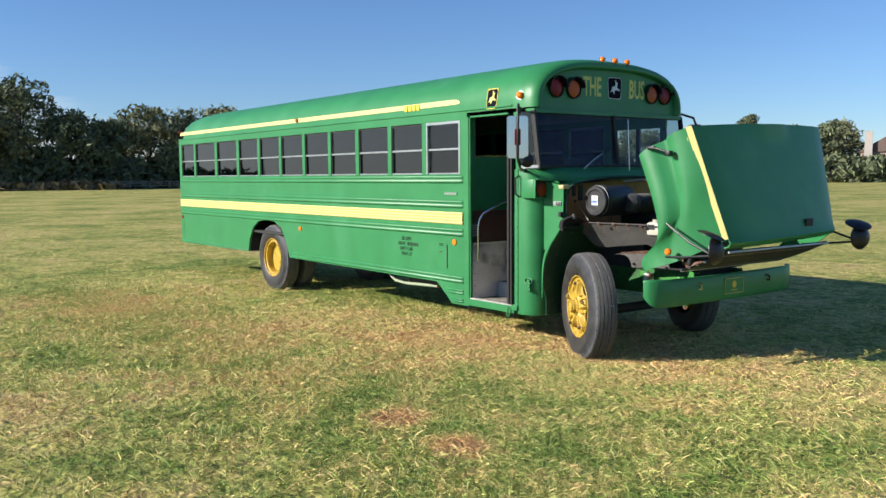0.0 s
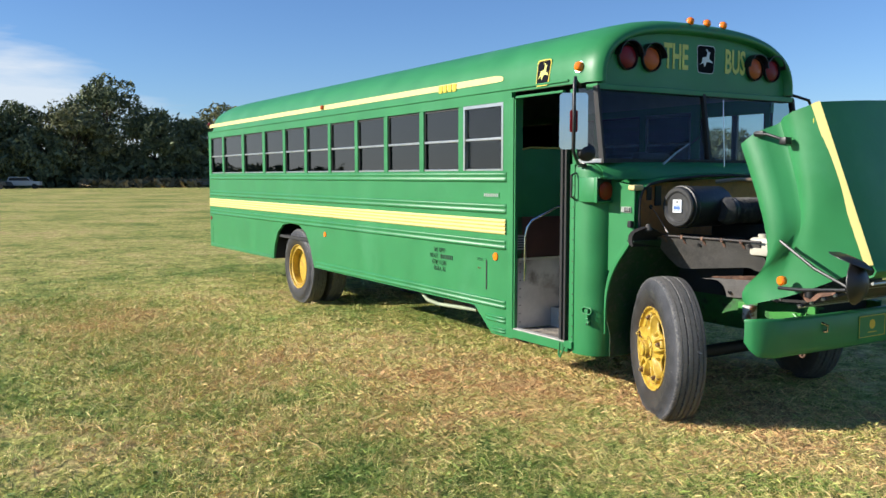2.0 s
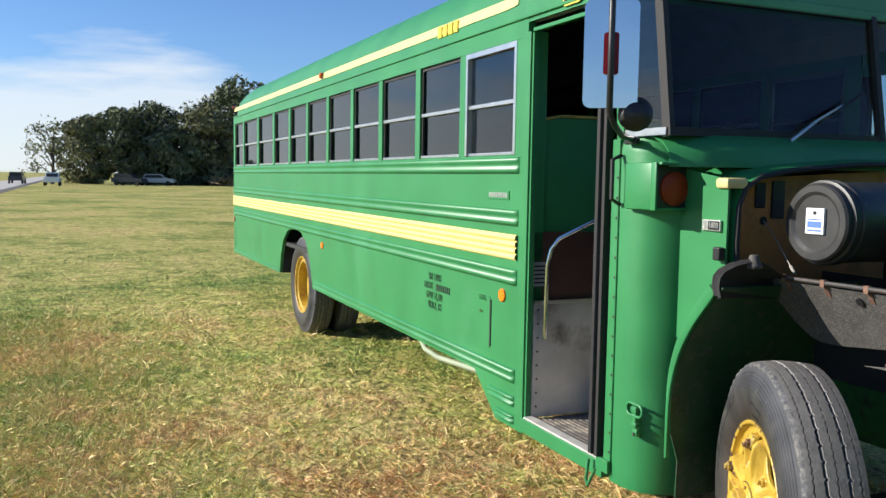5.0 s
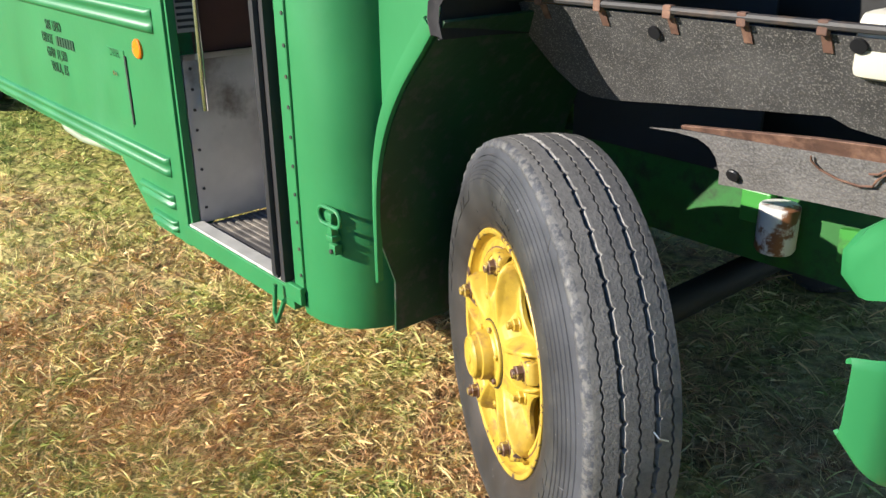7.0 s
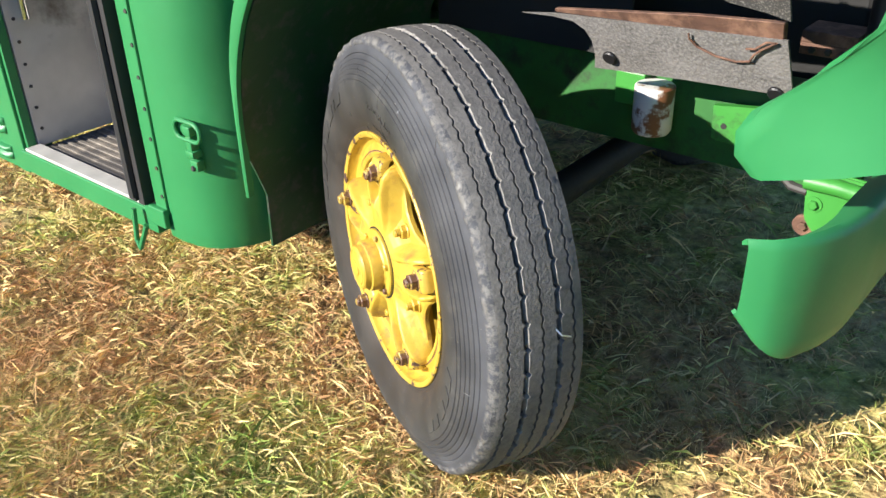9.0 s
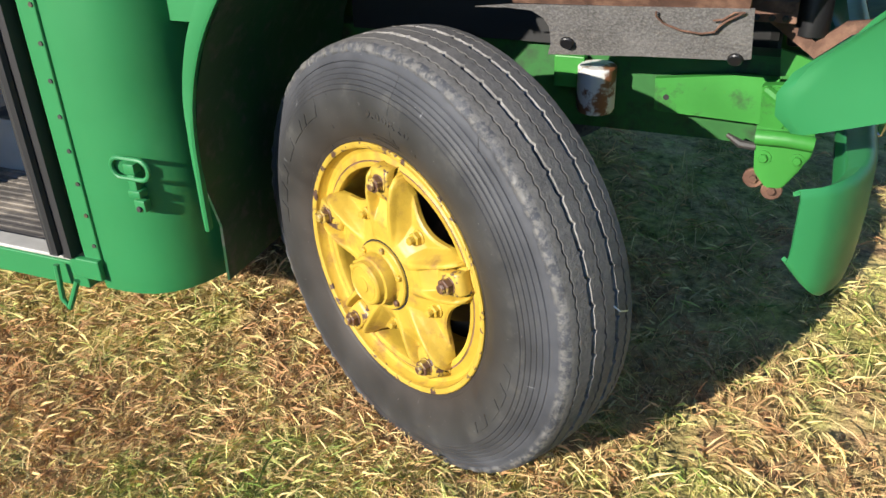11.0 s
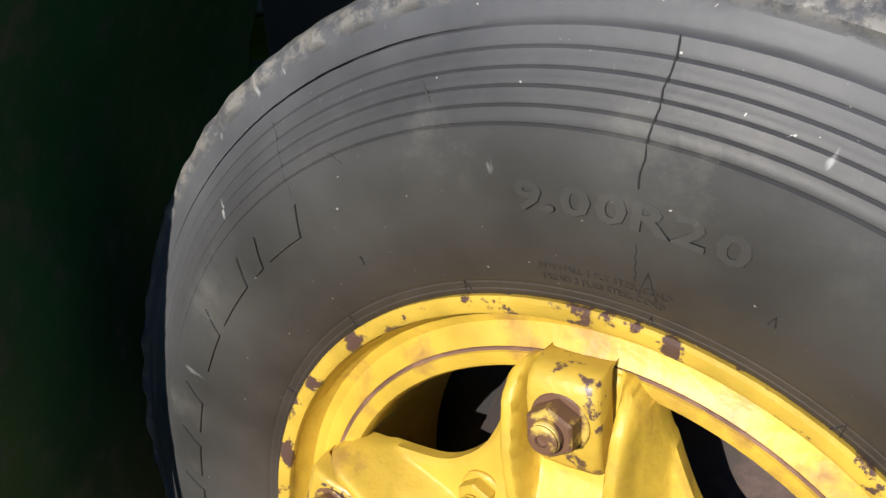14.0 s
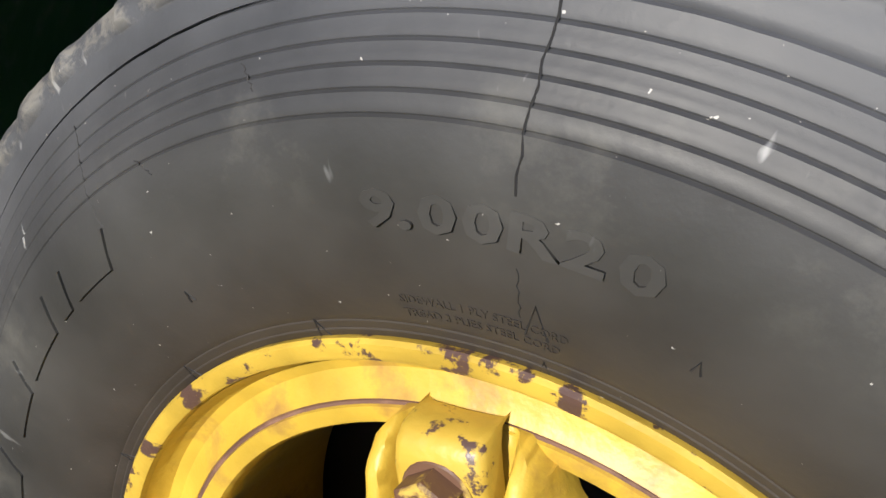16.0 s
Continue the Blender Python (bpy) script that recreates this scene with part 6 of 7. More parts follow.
prism(bm, rounded(0.20, 0.40, 0.03), lambda u, v, w: (-0.345 - w, W + 0.34 + u, 2.20 + v), 0.035)
part("far_mirror", bm, BLACK, bus, smooth=40)

# ---- latch on the corner panel ----
lt = empty("hood_latch", Matrix.Identity(4), bus)
LX, LY, LZ = -0.350, 0.018, 0.645
bm = bmesh.new()
ring = [(LX + u, LY - 0.016, LZ + 0.05 + v) for u, v in rounded(0.108, 0.052, 0.025, 6)]
tube(bm, ring, 0.0062, 8, closed=True)
part("ring", bm, GREEN, lt, smooth=True)
bm = bmesh.new()
box(bm, LX - 0.018, LX + 0.014, LY - 0.020, LY + 0.008, LZ + 0.035, LZ + 0.063, 0.004)
box(bm, LX - 0.012, LX + 0.012, LY - 0.020, LY + 0.008, LZ - 0.02, LZ + 0.035, 0.004)
box(bm, LX - 0.016, LX + 0.020, LY - 0.024, LY + 0.008, LZ - 0.025, LZ - 0.005, 0.004)
box(bm, LX - 0.010, LX + 0.022, LY - 0.018, LY + 0.008, LZ - 0.065, LZ - 0.033, 0.004)
part("latch_body", bm, GREEN, lt, smooth=30)
bm = bmesh.new()
hexnut(bm, (LX + 0.006, LY - 0.018, LZ - 0.055), (0, -1, 0), 0.008, 0.007)
part("latch_bolt", bm, DARKSTEEL, lt)

# ---- wipers, aerial ----
for p in ([(-0.16, 0.62, 1.86), (-0.185, 0.80, 1.96), (-0.195, 0.95, 2.03)], [(-0.16, 1.70, 1.86), (-0.185, 1.88, 1.96), (-0.195, 2.0, 2.02)]):
    wp = empty("wiper", Matrix.Identity(4), bus)
    bm = bmesh.new()
    tube(bm, p, [0.010, 0.007, 0.005], 8)
    part("wiper_arm", bm, ALU, wp, smooth=True)
    bm = bmesh.new()
    tube(bm, [Vector(p[2]) + Vector((0.004, -0.14, -0.085)), Vector(p[2]) + Vector((0.004, 0.12, 0.06))], 0.006, 6)
    part("wiper_blade", bm, BLACK, wp)
bm = bmesh.new()
tube(bm, [(-0.12, 1.30, 1.84), (-0.15, 1.30, 2.40)], 0.004, 6)
part("aerial", bm, ALU, bus, smooth=True)

# ---- lettering and small fittings on the side ----
for line, left, right, x in ((0, "S&S", "LIMO", -2.60), (2, "GVW", "11,500", -2.60), (3, "VIOLA,", "KS", -2.53)):
    writing("side_lettering", left, 0.066, side_m(x - 0.012, 1.02 - 0.064 * line, -0.003), PRINT, bus, xscale=0.72, depth=0.001, space=1.05, align="RIGHT")
    writing("side_lettering", right, 0.066, side_m(x + 0.012, 1.02 - 0.064 * line, -0.003), PRINT, bus, xscale=0.72, depth=0.001, space=1.05, align="LEFT")
writing("side_lettering", "USDOT", 0.066, side_m(-2.69, 1.02 - 0.064, -0.003), PRINT, bus, xscale=0.70, depth=0.001)
for k in range(7):
    bm = bmesh.new()
    box(bm, -2.565 + k * 0.034, -2.541 + k * 0.034, -0.004, 0.0, 0.935, 0.978)
    part("side_number_bar", bm, PRINT, bus)
writing("fuel_lettering", "DIESEL", 0.042, side_m(-1.845, 0.985, -0.003), PRINT, bus, xscale=0.85, depth=0.001, bold=0.0012)
fd = empty("fuel_door", Matrix.Identity(4), bus)
bm = bmesh.new()
box(bm, -1.935, -1.755, -0.004, 0.0, 0.70, 1.005, 0.002)
part("fuel_flap", bm, GREEN, fd)
bm = bmesh.new()
box(bm, -1.752, -1.738, -0.006, 0.0, 0.715, 0.985)
part("fuel_hinge", bm, BLACK_MATT, fd)
bm = bmesh.new()
disc(bm, (-1.87, -0.004, 0.905), (0, -1, 0), 0.010, 0.006, 12)
disc(bm, (-1.845, -0.004, 0.905), (0, -1, 0), 0.008, 0.006, 12)
part("fuel_lock", bm, CHROME, fd)
for x, z, m, r in ((-1.60, 1.03, ORANGE, 0.037), (-5.40, 1.015, ORANGE, 0.034), (-10.29, 1.03, RED, 0.034)):
    bm = bmesh.new()
    disc(bm, (x, 0.0, z), (0, -1, 0), r, 0.012, 20, 0.004)
    part("side_reflector", bm, m, bus, "orange round reflector" if m is ORANGE else "red round reflector", smooth=30)
bm = bmesh.new()   # maker's plate: raised plain bars
box(bm, -1.80, -1.545, -0.006, 0.0, 1.565, 1.615, 0.002)
mk = part("maker_plate", bm, GREEN, bus)
for k in range(8):
    bm = bmesh.new()
    box(bm, -1.785 + 0.029 * k, -1.765 + 0.029 * k, -0.0085, -0.005, 1.577, 1.605)
    part("plate_bar", bm, SILVER, mk)
for k in range(4):
    bm = bmesh.new()
    x = -2.59 + 0.085 * k
    box(bm, x, x + 0.060, -0.006, 0.002, 2.585, 2.655)
    part("roof_number_bar", bm, YELLOW_CLEAN, bus)
emblem(Matrix.Translation((-0.935, 0.006, 2.625)) @ Euler((radians(90 - 9), 0, 0)).to_matrix().to_4x4(), 0.185, 0.225)
bm = bmesh.new()
tube(bm, [(-3.5, 0.20, 0.56), (-3.22, 0.14, 0.55), (-3.12, 0.12, 0.50), (-3.0, 0.11, 0.45), (-2.80, 0.12, 0.43), (-2.2, 0.20, 0.44)], 0.020, 12)
part("side_pipe", bm, mat("pale_green_pipe", (0.28, 0.33, 0.22), 0.5, vary=0.15), bus, "pale pipe under the skirt", smooth=True)
bm = bmesh.new()
box(bm, -3.0, -1.9, 0.3, 0.78, 0.40, 0.85, 0.03)
part("fuel_tank", bm, DARKSTEEL, bus)
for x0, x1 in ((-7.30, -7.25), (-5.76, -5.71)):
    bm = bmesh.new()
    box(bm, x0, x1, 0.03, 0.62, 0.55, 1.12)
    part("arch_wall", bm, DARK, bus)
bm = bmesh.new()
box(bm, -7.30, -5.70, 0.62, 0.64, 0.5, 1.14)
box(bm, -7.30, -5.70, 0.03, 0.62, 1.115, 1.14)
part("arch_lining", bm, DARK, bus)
# cover panel at the rear corner
bm = bmesh.new()
box(bm, -10.33, -10.22, -0.003, 0.0, 0.60, 0.93)
part("rear_hatch", bm, GREEN, bus)


# ---- ground ----
def ground_height(x, y):
    near = np.exp(-((x - 0.2) ** 2 + (y - 0.5) ** 2) / 900.0)
    a = np.sin(1.9 * x + 0.7 * y + 0.4) * np.sin(1.3 * y - 0.8 * x) + 0.6 * np.sin(5.3 * x - 2.1 * y) * np.sin(4.1 * y + 2.7 * x + 1.0)
    return near * 0.011 * a - 0.012


def axis_steps(c, fine, lim):
    out, d, step = [0.0], 0.0, fine
    while d < lim:
        step = fine if d < 6 else step * 1.16
        d += step
        out.append(d)
    return [c - v for v in out[:0:-1]] + [c + v for v in out]


xs, ys = axis_steps(0.0, 0.16, 3500), axis_steps(-1.0, 0.16, 3500)
verts = [(x, y, ground_height(x, y)) for x in xs for y in ys]
ny = len(ys)
faces = [(i * ny + j, (i + 1) * ny + j, (i + 1) * ny + j + 1, i * ny + j + 1) for i in range(len(xs) - 1) for j in range(ny - 1)]


def field_color(n, l, tc, scale=1.0):
    """Patches of green, straw and bare soil, shared by the sheet and the blades."""
    a, b, c = n.new("ShaderNodeTexNoise"), n.new("ShaderNodeTexNoise"), n.new("ShaderNodeTexNoise")
    for t, s, d in ((a, 0.22, 4), (b, 1.6, 6), (c, 9.0, 6)):
        t.inputs["Scale"].default_value, t.inputs["Detail"].default_value = s, d
        l.new(tc, t.inputs["Vector"])
    s1 = n.new("ShaderNodeMath"); s1.operation = "MULTIPLY_ADD"
    s1.inputs[1].default_value = 0.7
    l.new(b.outputs["Fac"], s1.inputs[0]); l.new(a.outputs["Fac"], s1.inputs[2])
    s2 = n.new("ShaderNodeMath"); s2.operation = "MULTIPLY_ADD"
    s2.inputs[1].default_value = 0.70
    l.new(c.outputs["Fac"], s2.inputs[0]); l.new(s1.outputs[0], s2.inputs[2])
    # dry clippings raked together beside the doorway
    dist = n.new("ShaderNodeVectorMath"); dist.operation = "DISTANCE"
    dist.inputs[1].default_value = (-0.9, -0.5, 0.0)
    l.new(tc, dist.inputs[0])
    hay = n.new("ShaderNodeMapRange")
    hay.inputs["From Min"].default_value, hay.inputs["From Max"].default_value = 0.6, 3.6
    hay.inputs["To Min"].default_value, hay.inputs["To Max"].default_value = -0.13, 0.10
    l.new(dist.outputs["Value"], hay.inputs["Value"])
    s3 = n.new("ShaderNodeMath"); s3.operation = "ADD"
    l.new(hay.outputs["Result"], s3.inputs[0]); l.new(s2.outputs[0], s3.inputs[1])
    out = s3.outputs[0]
    for spot, reach in (((1.05, -2.62, 0.0), 0.34), ((1.85, -2.66, 0.0), 0.30)):   # bare earth worn into the turf
        dd = n.new("ShaderNodeVectorMath"); dd.operation = "DISTANCE"
        dd.inputs[1].default_value = spot
        l.new(tc, dd.inputs[0])
        bare = n.new("ShaderNodeMapRange")
        bare.inputs["From Min"].default_value, bare.inputs["From Max"].default_value = reach * 0.2, reach
        bare.inputs["To Min"].default_value, bare.inputs["To Max"].default_value = -0.50, 0.0
        l.new(dd.outputs["Value"], bare.inputs["Value"])
        add = n.new("ShaderNodeMath"); add.operation = "ADD"
        l.new(out, add.inputs[0]); l.new(bare.outputs["Result"], add.inputs[1])
        out = add.outputs[0]
    return out, c.outputs["Fac"]


def ramp(n, stops):
    r = n.new("ShaderNodeValToRGB")
    while len(r.color_ramp.elements) < len(stops):
        r.color_ramp.elements.new(0.5)
    for e, (p, col) in zip(r.color_ramp.elements, stops):
        e.position, e.color = p, (*col, 1)
    return r


def turf_material():
    m = bpy.data.materials.new("dry_mown_turf")
    m.use_nodes = True
    n, l = m.node_tree.nodes, m.node_tree.links
    b = n["Principled BSDF"]
    tc = n.new("ShaderNodeTexCoord").outputs["Object"]
    fac, fine = field_color(n, l, tc)
    mr = n.new("ShaderNodeMapRange")
    mr.inputs["From Min"].default_value, mr.inputs["From Max"].default_value = 0.92, 1.50
    l.new(fac, mr.inputs["Value"])
    r = ramp(n, ((0.0, (0.29, 0.17, 0.085)), (0.15, (0.38, 0.26, 0.12)), (0.42, (0.40, 0.33, 0.125)), (0.64, (0.31, 0.295, 0.085)), (1.0, (0.13, 0.175, 0.04))))
    l.new(mr.outputs["Result"], r.inputs["Fac"])
    f1, f2 = n.new("ShaderNodeTexNoise"), n.new("ShaderNodeTexNoise")
    for t, sc in ((f1, 26.0), (f2, 5.0)):
        t.inputs["Scale"].default_value, t.inputs["Detail"].default_value, t.inputs["Roughness"].default_value = sc, 8, 0.75
        l.new(tc, t.inputs["Vector"])
    sm = n.new("ShaderNodeMath"); sm.operation = "ADD"
    l.new(f1.outputs["Fac"], sm.inputs[0]); l.new(f2.outputs["Fac"], sm.inputs[1])
    fv = n.new("ShaderNodeMapRange")
    fv.inputs["From Min"].default_value, fv.inputs["From Max"].default_value = 0.72, 1.28
    fv.inputs["To Min"].default_value, fv.inputs["To Max"].default_value = 0.16, 2.15
    l.new(sm.outputs[0], fv.inputs["Value"])
    hs = n.new("ShaderNodeHueSaturation")
    l.new(r.outputs["Color"], hs.inputs["Color"]); l.new(fv.outputs["Result"], hs.inputs["Value"])
    l.new(hs.outputs["Color"], b.inputs["Base Color"])
    b.inputs["Roughness"].default_value, b.inputs["Specular IOR Level"].default_value = 0.9, 0.1
    bn = n.new("ShaderNodeTexNoise")
    bn.inputs["Scale"].default_value, bn.inputs["Detail"].default_value = 14, 8
    l.new(tc, bn.inputs["Vector"])
    bp = n.new("ShaderNodeBump")
    bp.inputs["Strength"].default_value, bp.inputs["Distance"].default_value = 1.0, 0.05
    l.new(bn.outputs["Fac"], bp.inputs["Height"])
    l.new(bp.outputs["Normal"], b.inputs["Normal"])
    return m


ground = mesh_part("ground", verts, faces, turf_material(), smooth=80)
tagged(ground, "dry mown grass field with green, straw and bare patches", "ground", kind="structure")


def blade_material():
    m = bpy.data.materials.new("grass_blades")
    m.use_nodes = True
    n, l = m.node_tree.nodes, m.node_tree.links
    b = n["Principled BSDF"]
    tc = n.new("ShaderNodeTexCoord").outputs["Object"]
    fac, _ = field_color(n, l, tc)
    geo = n.new("ShaderNodeNewGeometry")
    mr = n.new("ShaderNodeMapRange")
    mr.inputs["From Min"].default_value, mr.inputs["From Max"].default_value = 0.92, 1.50
    l.new(fac, mr.inputs["Value"])
    ad = n.new("ShaderNodeMath"); ad.operation = "MULTIPLY_ADD"
    ad.inputs[1].default_value = 0.75
    sub = n.new("ShaderNodeMath"); sub.operation = "SUBTRACT"
    sub.inputs[1].default_value = 0.5
    l.new(geo.outputs["Random Per Island"], sub.inputs[0])
    l.new(sub.outputs[0], ad.inputs[0]); l.new(mr.outputs["Result"], ad.inputs[2])
    r = ramp(n, ((0.0, (0.50, 0.28, 0.13)), (0.20, (0.68, 0.46, 0.21)), (0.40, (0.74, 0.58, 0.26)), (0.58, (0.58, 0.54, 0.19)), (0.74, (0.33, 0.39, 0.09)), (1.0, (0.14, 0.23, 0.047))))
    l.new(ad.outputs[0], r.inputs["Fac"])
    m7 = n.new("ShaderNodeMath"); m7.operation = "MULTIPLY"
    m7.inputs[1].default_value = 17.3
    fr = n.new("ShaderNodeMath"); fr.operation = "FRACT"
    l.new(geo.outputs["Random Per Island"], m7.inputs[0]); l.new(m7.outputs[0], fr.inputs[0])
    vr = n.new("ShaderNodeMapRange")
    vr.inputs["To Min"].default_value, vr.inputs["To Max"].default_value = 0.58, 1.5
    l.new(fr.outputs[0], vr.inputs["Value"])
    hs = n.new("ShaderNodeHueSaturation")
    l.new(r.outputs["Color"], hs.inputs["Color"]); l.new(vr.outputs["Result"], hs.inputs["Value"])
    l.new(hs.outputs["Color"], b.inputs["Base Color"])
    b.inputs["Roughness"].default_value, b.inputs["Specular IOR Level"].default_value = 0.6, 0.25
    return m


def grass(name, count, place, size, seed, lie=0.6, clump=9, spread=0.035, width=1.0):
    """Bent blades in small tufts, two faces each; place(rng, count) gives the tufts."""
    g = np.random.RandomState(seed)
    tx, ty, ts = place(g, count // clump)
    tall = np.repeat(0.6 + 0.8 * g.rand(len(tx)) ** 2, clump)
    px, py = np.repeat(tx, clump), np.repeat(ty, clump)
    size = np.repeat(ts, clump) * size
    n = len(px)
    spread = np.repeat(ts, clump) * spread
    px, py = px + g.randn(n) * spread, py + g.randn(n) * spread
    h = size * tall * (0.45 + 0.8 * g.rand(n))
    ang = g.rand(n) * 2 * np.pi
    lean = np.where(g.rand(n) < lie, 1.0 + 2.0 * g.rand(n), 0.15 + 0.7 * g.rand(n))
    w = size * width * (0.011 + 0.015 * g.rand(n))
    dx, dy = np.cos(ang), np.sin(ang)
    bz = ground_height(px, py) - 0.004
    hz, hl = h / np.sqrt(1 + lean ** 2), h * lean / np.sqrt(1 + lean ** 2)
    v = np.zeros((n, 5, 3))
    for k, (ww, up, out) in enumerate(((-1, 0, 0), (1, 0, 0), (-0.7, 0.6, 0.45), (0.7, 0.6, 0.45), (0, 0.88, 1.0))):
        v[:, k, 0] = px + dx * hl * out - dy * w * ww
        v[:, k, 1] = py + dy * hl * out + dx * w * ww
        v[:, k, 2] = bz + hz * up + 0.012 * g.rand(n) * (lean > 0.9)
    idx = np.arange(n)[:, None] * 5
    me = bpy.data.meshes.new(name)
    loops = np.concatenate([idx + np.array([[0, 1, 3, 2]]), idx + np.array([[2, 3, 4]])], 1).ravel()
    me.vertices.add(n * 5)
    me.vertices.foreach_set("co", v.ravel())
    me.loops.add(len(loops))
    me.loops.foreach_set("vertex_index", loops.astype(np.int32))
    starts = (np.arange(n)[:, None] * 7 + np.array([[0, 4]])).ravel()
    me.polygons.add(len(starts))
    me.polygons.foreach_set("loop_start", starts.astype(np.int32))
    me.update(calc_edges=True)
    me.materials.append(BLADE)
    ob = new(name, me)
    return tagged(ob, "short dry and green grass blades", "grass", kind="stuff")


BLADE = blade_material()


def along(x0, y0, x1, y1, reach, far):
    """Tufts that thin out evenly away from a line, and grow a little coarser."""
    def place(g, n):
        t, a = g.rand(n), g.rand(n) * 2 * np.pi
        r = np.minimum(reach * ((1 - 0.995 * g.rand(n)) ** -0.6 - 1), far * np.sqrt(g.rand(n)))
        return x0 + (x1 - x0) * t + r * np.cos(a), y0 + (y1 - y0) * t + r * np.sin(a), 1.0 + 0.05 * r
    return place


grass("grass", 330000, along(1.2, -1.0, -1.0, -0.4, 1.1, 7.0), 0.064, 1, lie=0.58, clump=14, spread=0.028, width=0.36)
grass("grass", 280000, along(5.2, -5.0, 0.8, -1.0, 1.5, 20.0), 0.080, 2, lie=0.50, clump=12, spread=0.042, width=0.48)
grass("grass", 150000, along(1.0, -2.2, -8.0, -2.6, 2.4, 26.0), 0.090, 3, lie=0.5, clump=12, spread=0.055, width=0.75)

# ---- trees ----
def leaf_material(name, base, dark):
    m = bpy.data.materials.new(name)
    m.use_nodes = True
    n, l = m.node_tree.nodes, m.node_tree.links
    b = n["Principled BSDF"]
    geo = n.new("ShaderNodeNewGeometry")
    r = ramp(n, ((0.0, dark), (0.6, base), (1.0, tuple(min(1, c * 1.5) for c in base))))
    l.new(geo.outputs["Random Per Island"], r.inputs["Fac"])
    l.new(r.outputs["Color"], b.inputs["Base Color"])
    b.inputs["Roughness"].default_value, b.inputs["Specular IOR Level"].default_value = 0.7, 0.15
    return m


LEAF = leaf_material("dark_leaves", (0.14, 0.16, 0.085), (0.075, 0.09, 0.05))
LEAF_OLIVE = leaf_material("olive_leaves", (0.20, 0.20, 0.10), (0.10, 0.105, 0.055))
BARK = mat("bark", (0.10, 0.075, 0.055), 0.9, vary=0.3, scale=3, bump=0.4)


def crown_mesh(name, seed, h, spread, leaves, lobes, leaf, low=0.12, material=LEAF):
    """Leaf sprays on many lobes of uneven size, with gaps between them."""
    g = np.random.RandomState(seed)
    vs, fs = [], []
    cent = []
    for k in range(lobes):
        t = low + (0.93 - low) * g.rand()
        env = math.sin(math.pi * min(1, 0.12 + 0.85 * t)) ** 0.7
        a, r = g.rand() * 2 * math.pi, spread * env * math.sqrt(g.rand()) * 0.9
        cent.append((r * math.cos(a), r * math.sin(a), h * t, spread * (0.16 + 0.20 * g.rand())))
    for x, y, z, s in cent:
        for j in range(leaves):
            d = g.randn(3)
            d /= np.linalg.norm(d)
            p = np.array((x, y, z)) + d * s * (0.55 + 0.55 * g.rand()) * np.array((1, 1, 0.8))
            u, v = g.randn(3), g.randn(3)
            u = u / np.linalg.norm(u) * leaf * (0.5 + g.rand())
            v = v / np.linalg.norm(v) * leaf * (0.4 + 0.6 * g.rand())
            i = len(vs)
            vs += [tuple(p - u), tuple(p + v * 0.6), tuple(p + u), tuple(p - v * 0.6)]
            fs.append((i, i + 1, i + 2, i + 3))
    me = bpy.data.meshes.new(name)
    me.from_pydata(vs, [], fs)
    me.materials.append(material)
    return me, cent


def tree(seed, x, y, h, spread, label, material=LEAF, leaves=110, lobes=60, leaf=0.46, low=0.08):
    t = tagged(empty("tree", Matrix.Translation((x, y, -0.1))), label, "tree", "trees along the field's edge")
    me, cent = crown_mesh("crown", seed, h, spread, leaves, lobes, leaf, low, material)
    c = new("crown", me)
    c.parent = t
    bm = bmesh.new()
    r = 0.022 * h
    g = random.Random(seed)
    tube(bm, [(0, 0, 0), (0.1 * g.uniform(-1, 1), 0.1, h * 0.2), (0.3 * g.uniform(-1, 1), 0.2, h * 0.45), (0.4 * g.uniform(-1, 1), 0.3, h * 0.8)], [r * 1.3, r, r * 0.7, r * 0.15], 8)
    part("trunk", bm, BARK, t, smooth=True)
    bm = bmesh.new()
    for cx, cy, cz, s in cent[::4]:
        z0 = max(0.15 * h, cz * 0.5)
        tube(bm, [(0, 0.1, z0), (cx * 0.5, cy * 0.5, (z0 + cz) / 2 + 0.3), (cx, cy, cz)], [r * 0.5, r * 0.3, r * 0.08], 5)
    part("limbs", bm, BARK, t, smooth=True)
    return t


def polar(az, d, ex=4.0, ey=-4.0):
    return ex + d * math.cos(radians(az)), ey + d * math.sin(radians(az))


DK, OL = "broad dark green tree at the edge of the field", "olive green tree at the edge of the field"
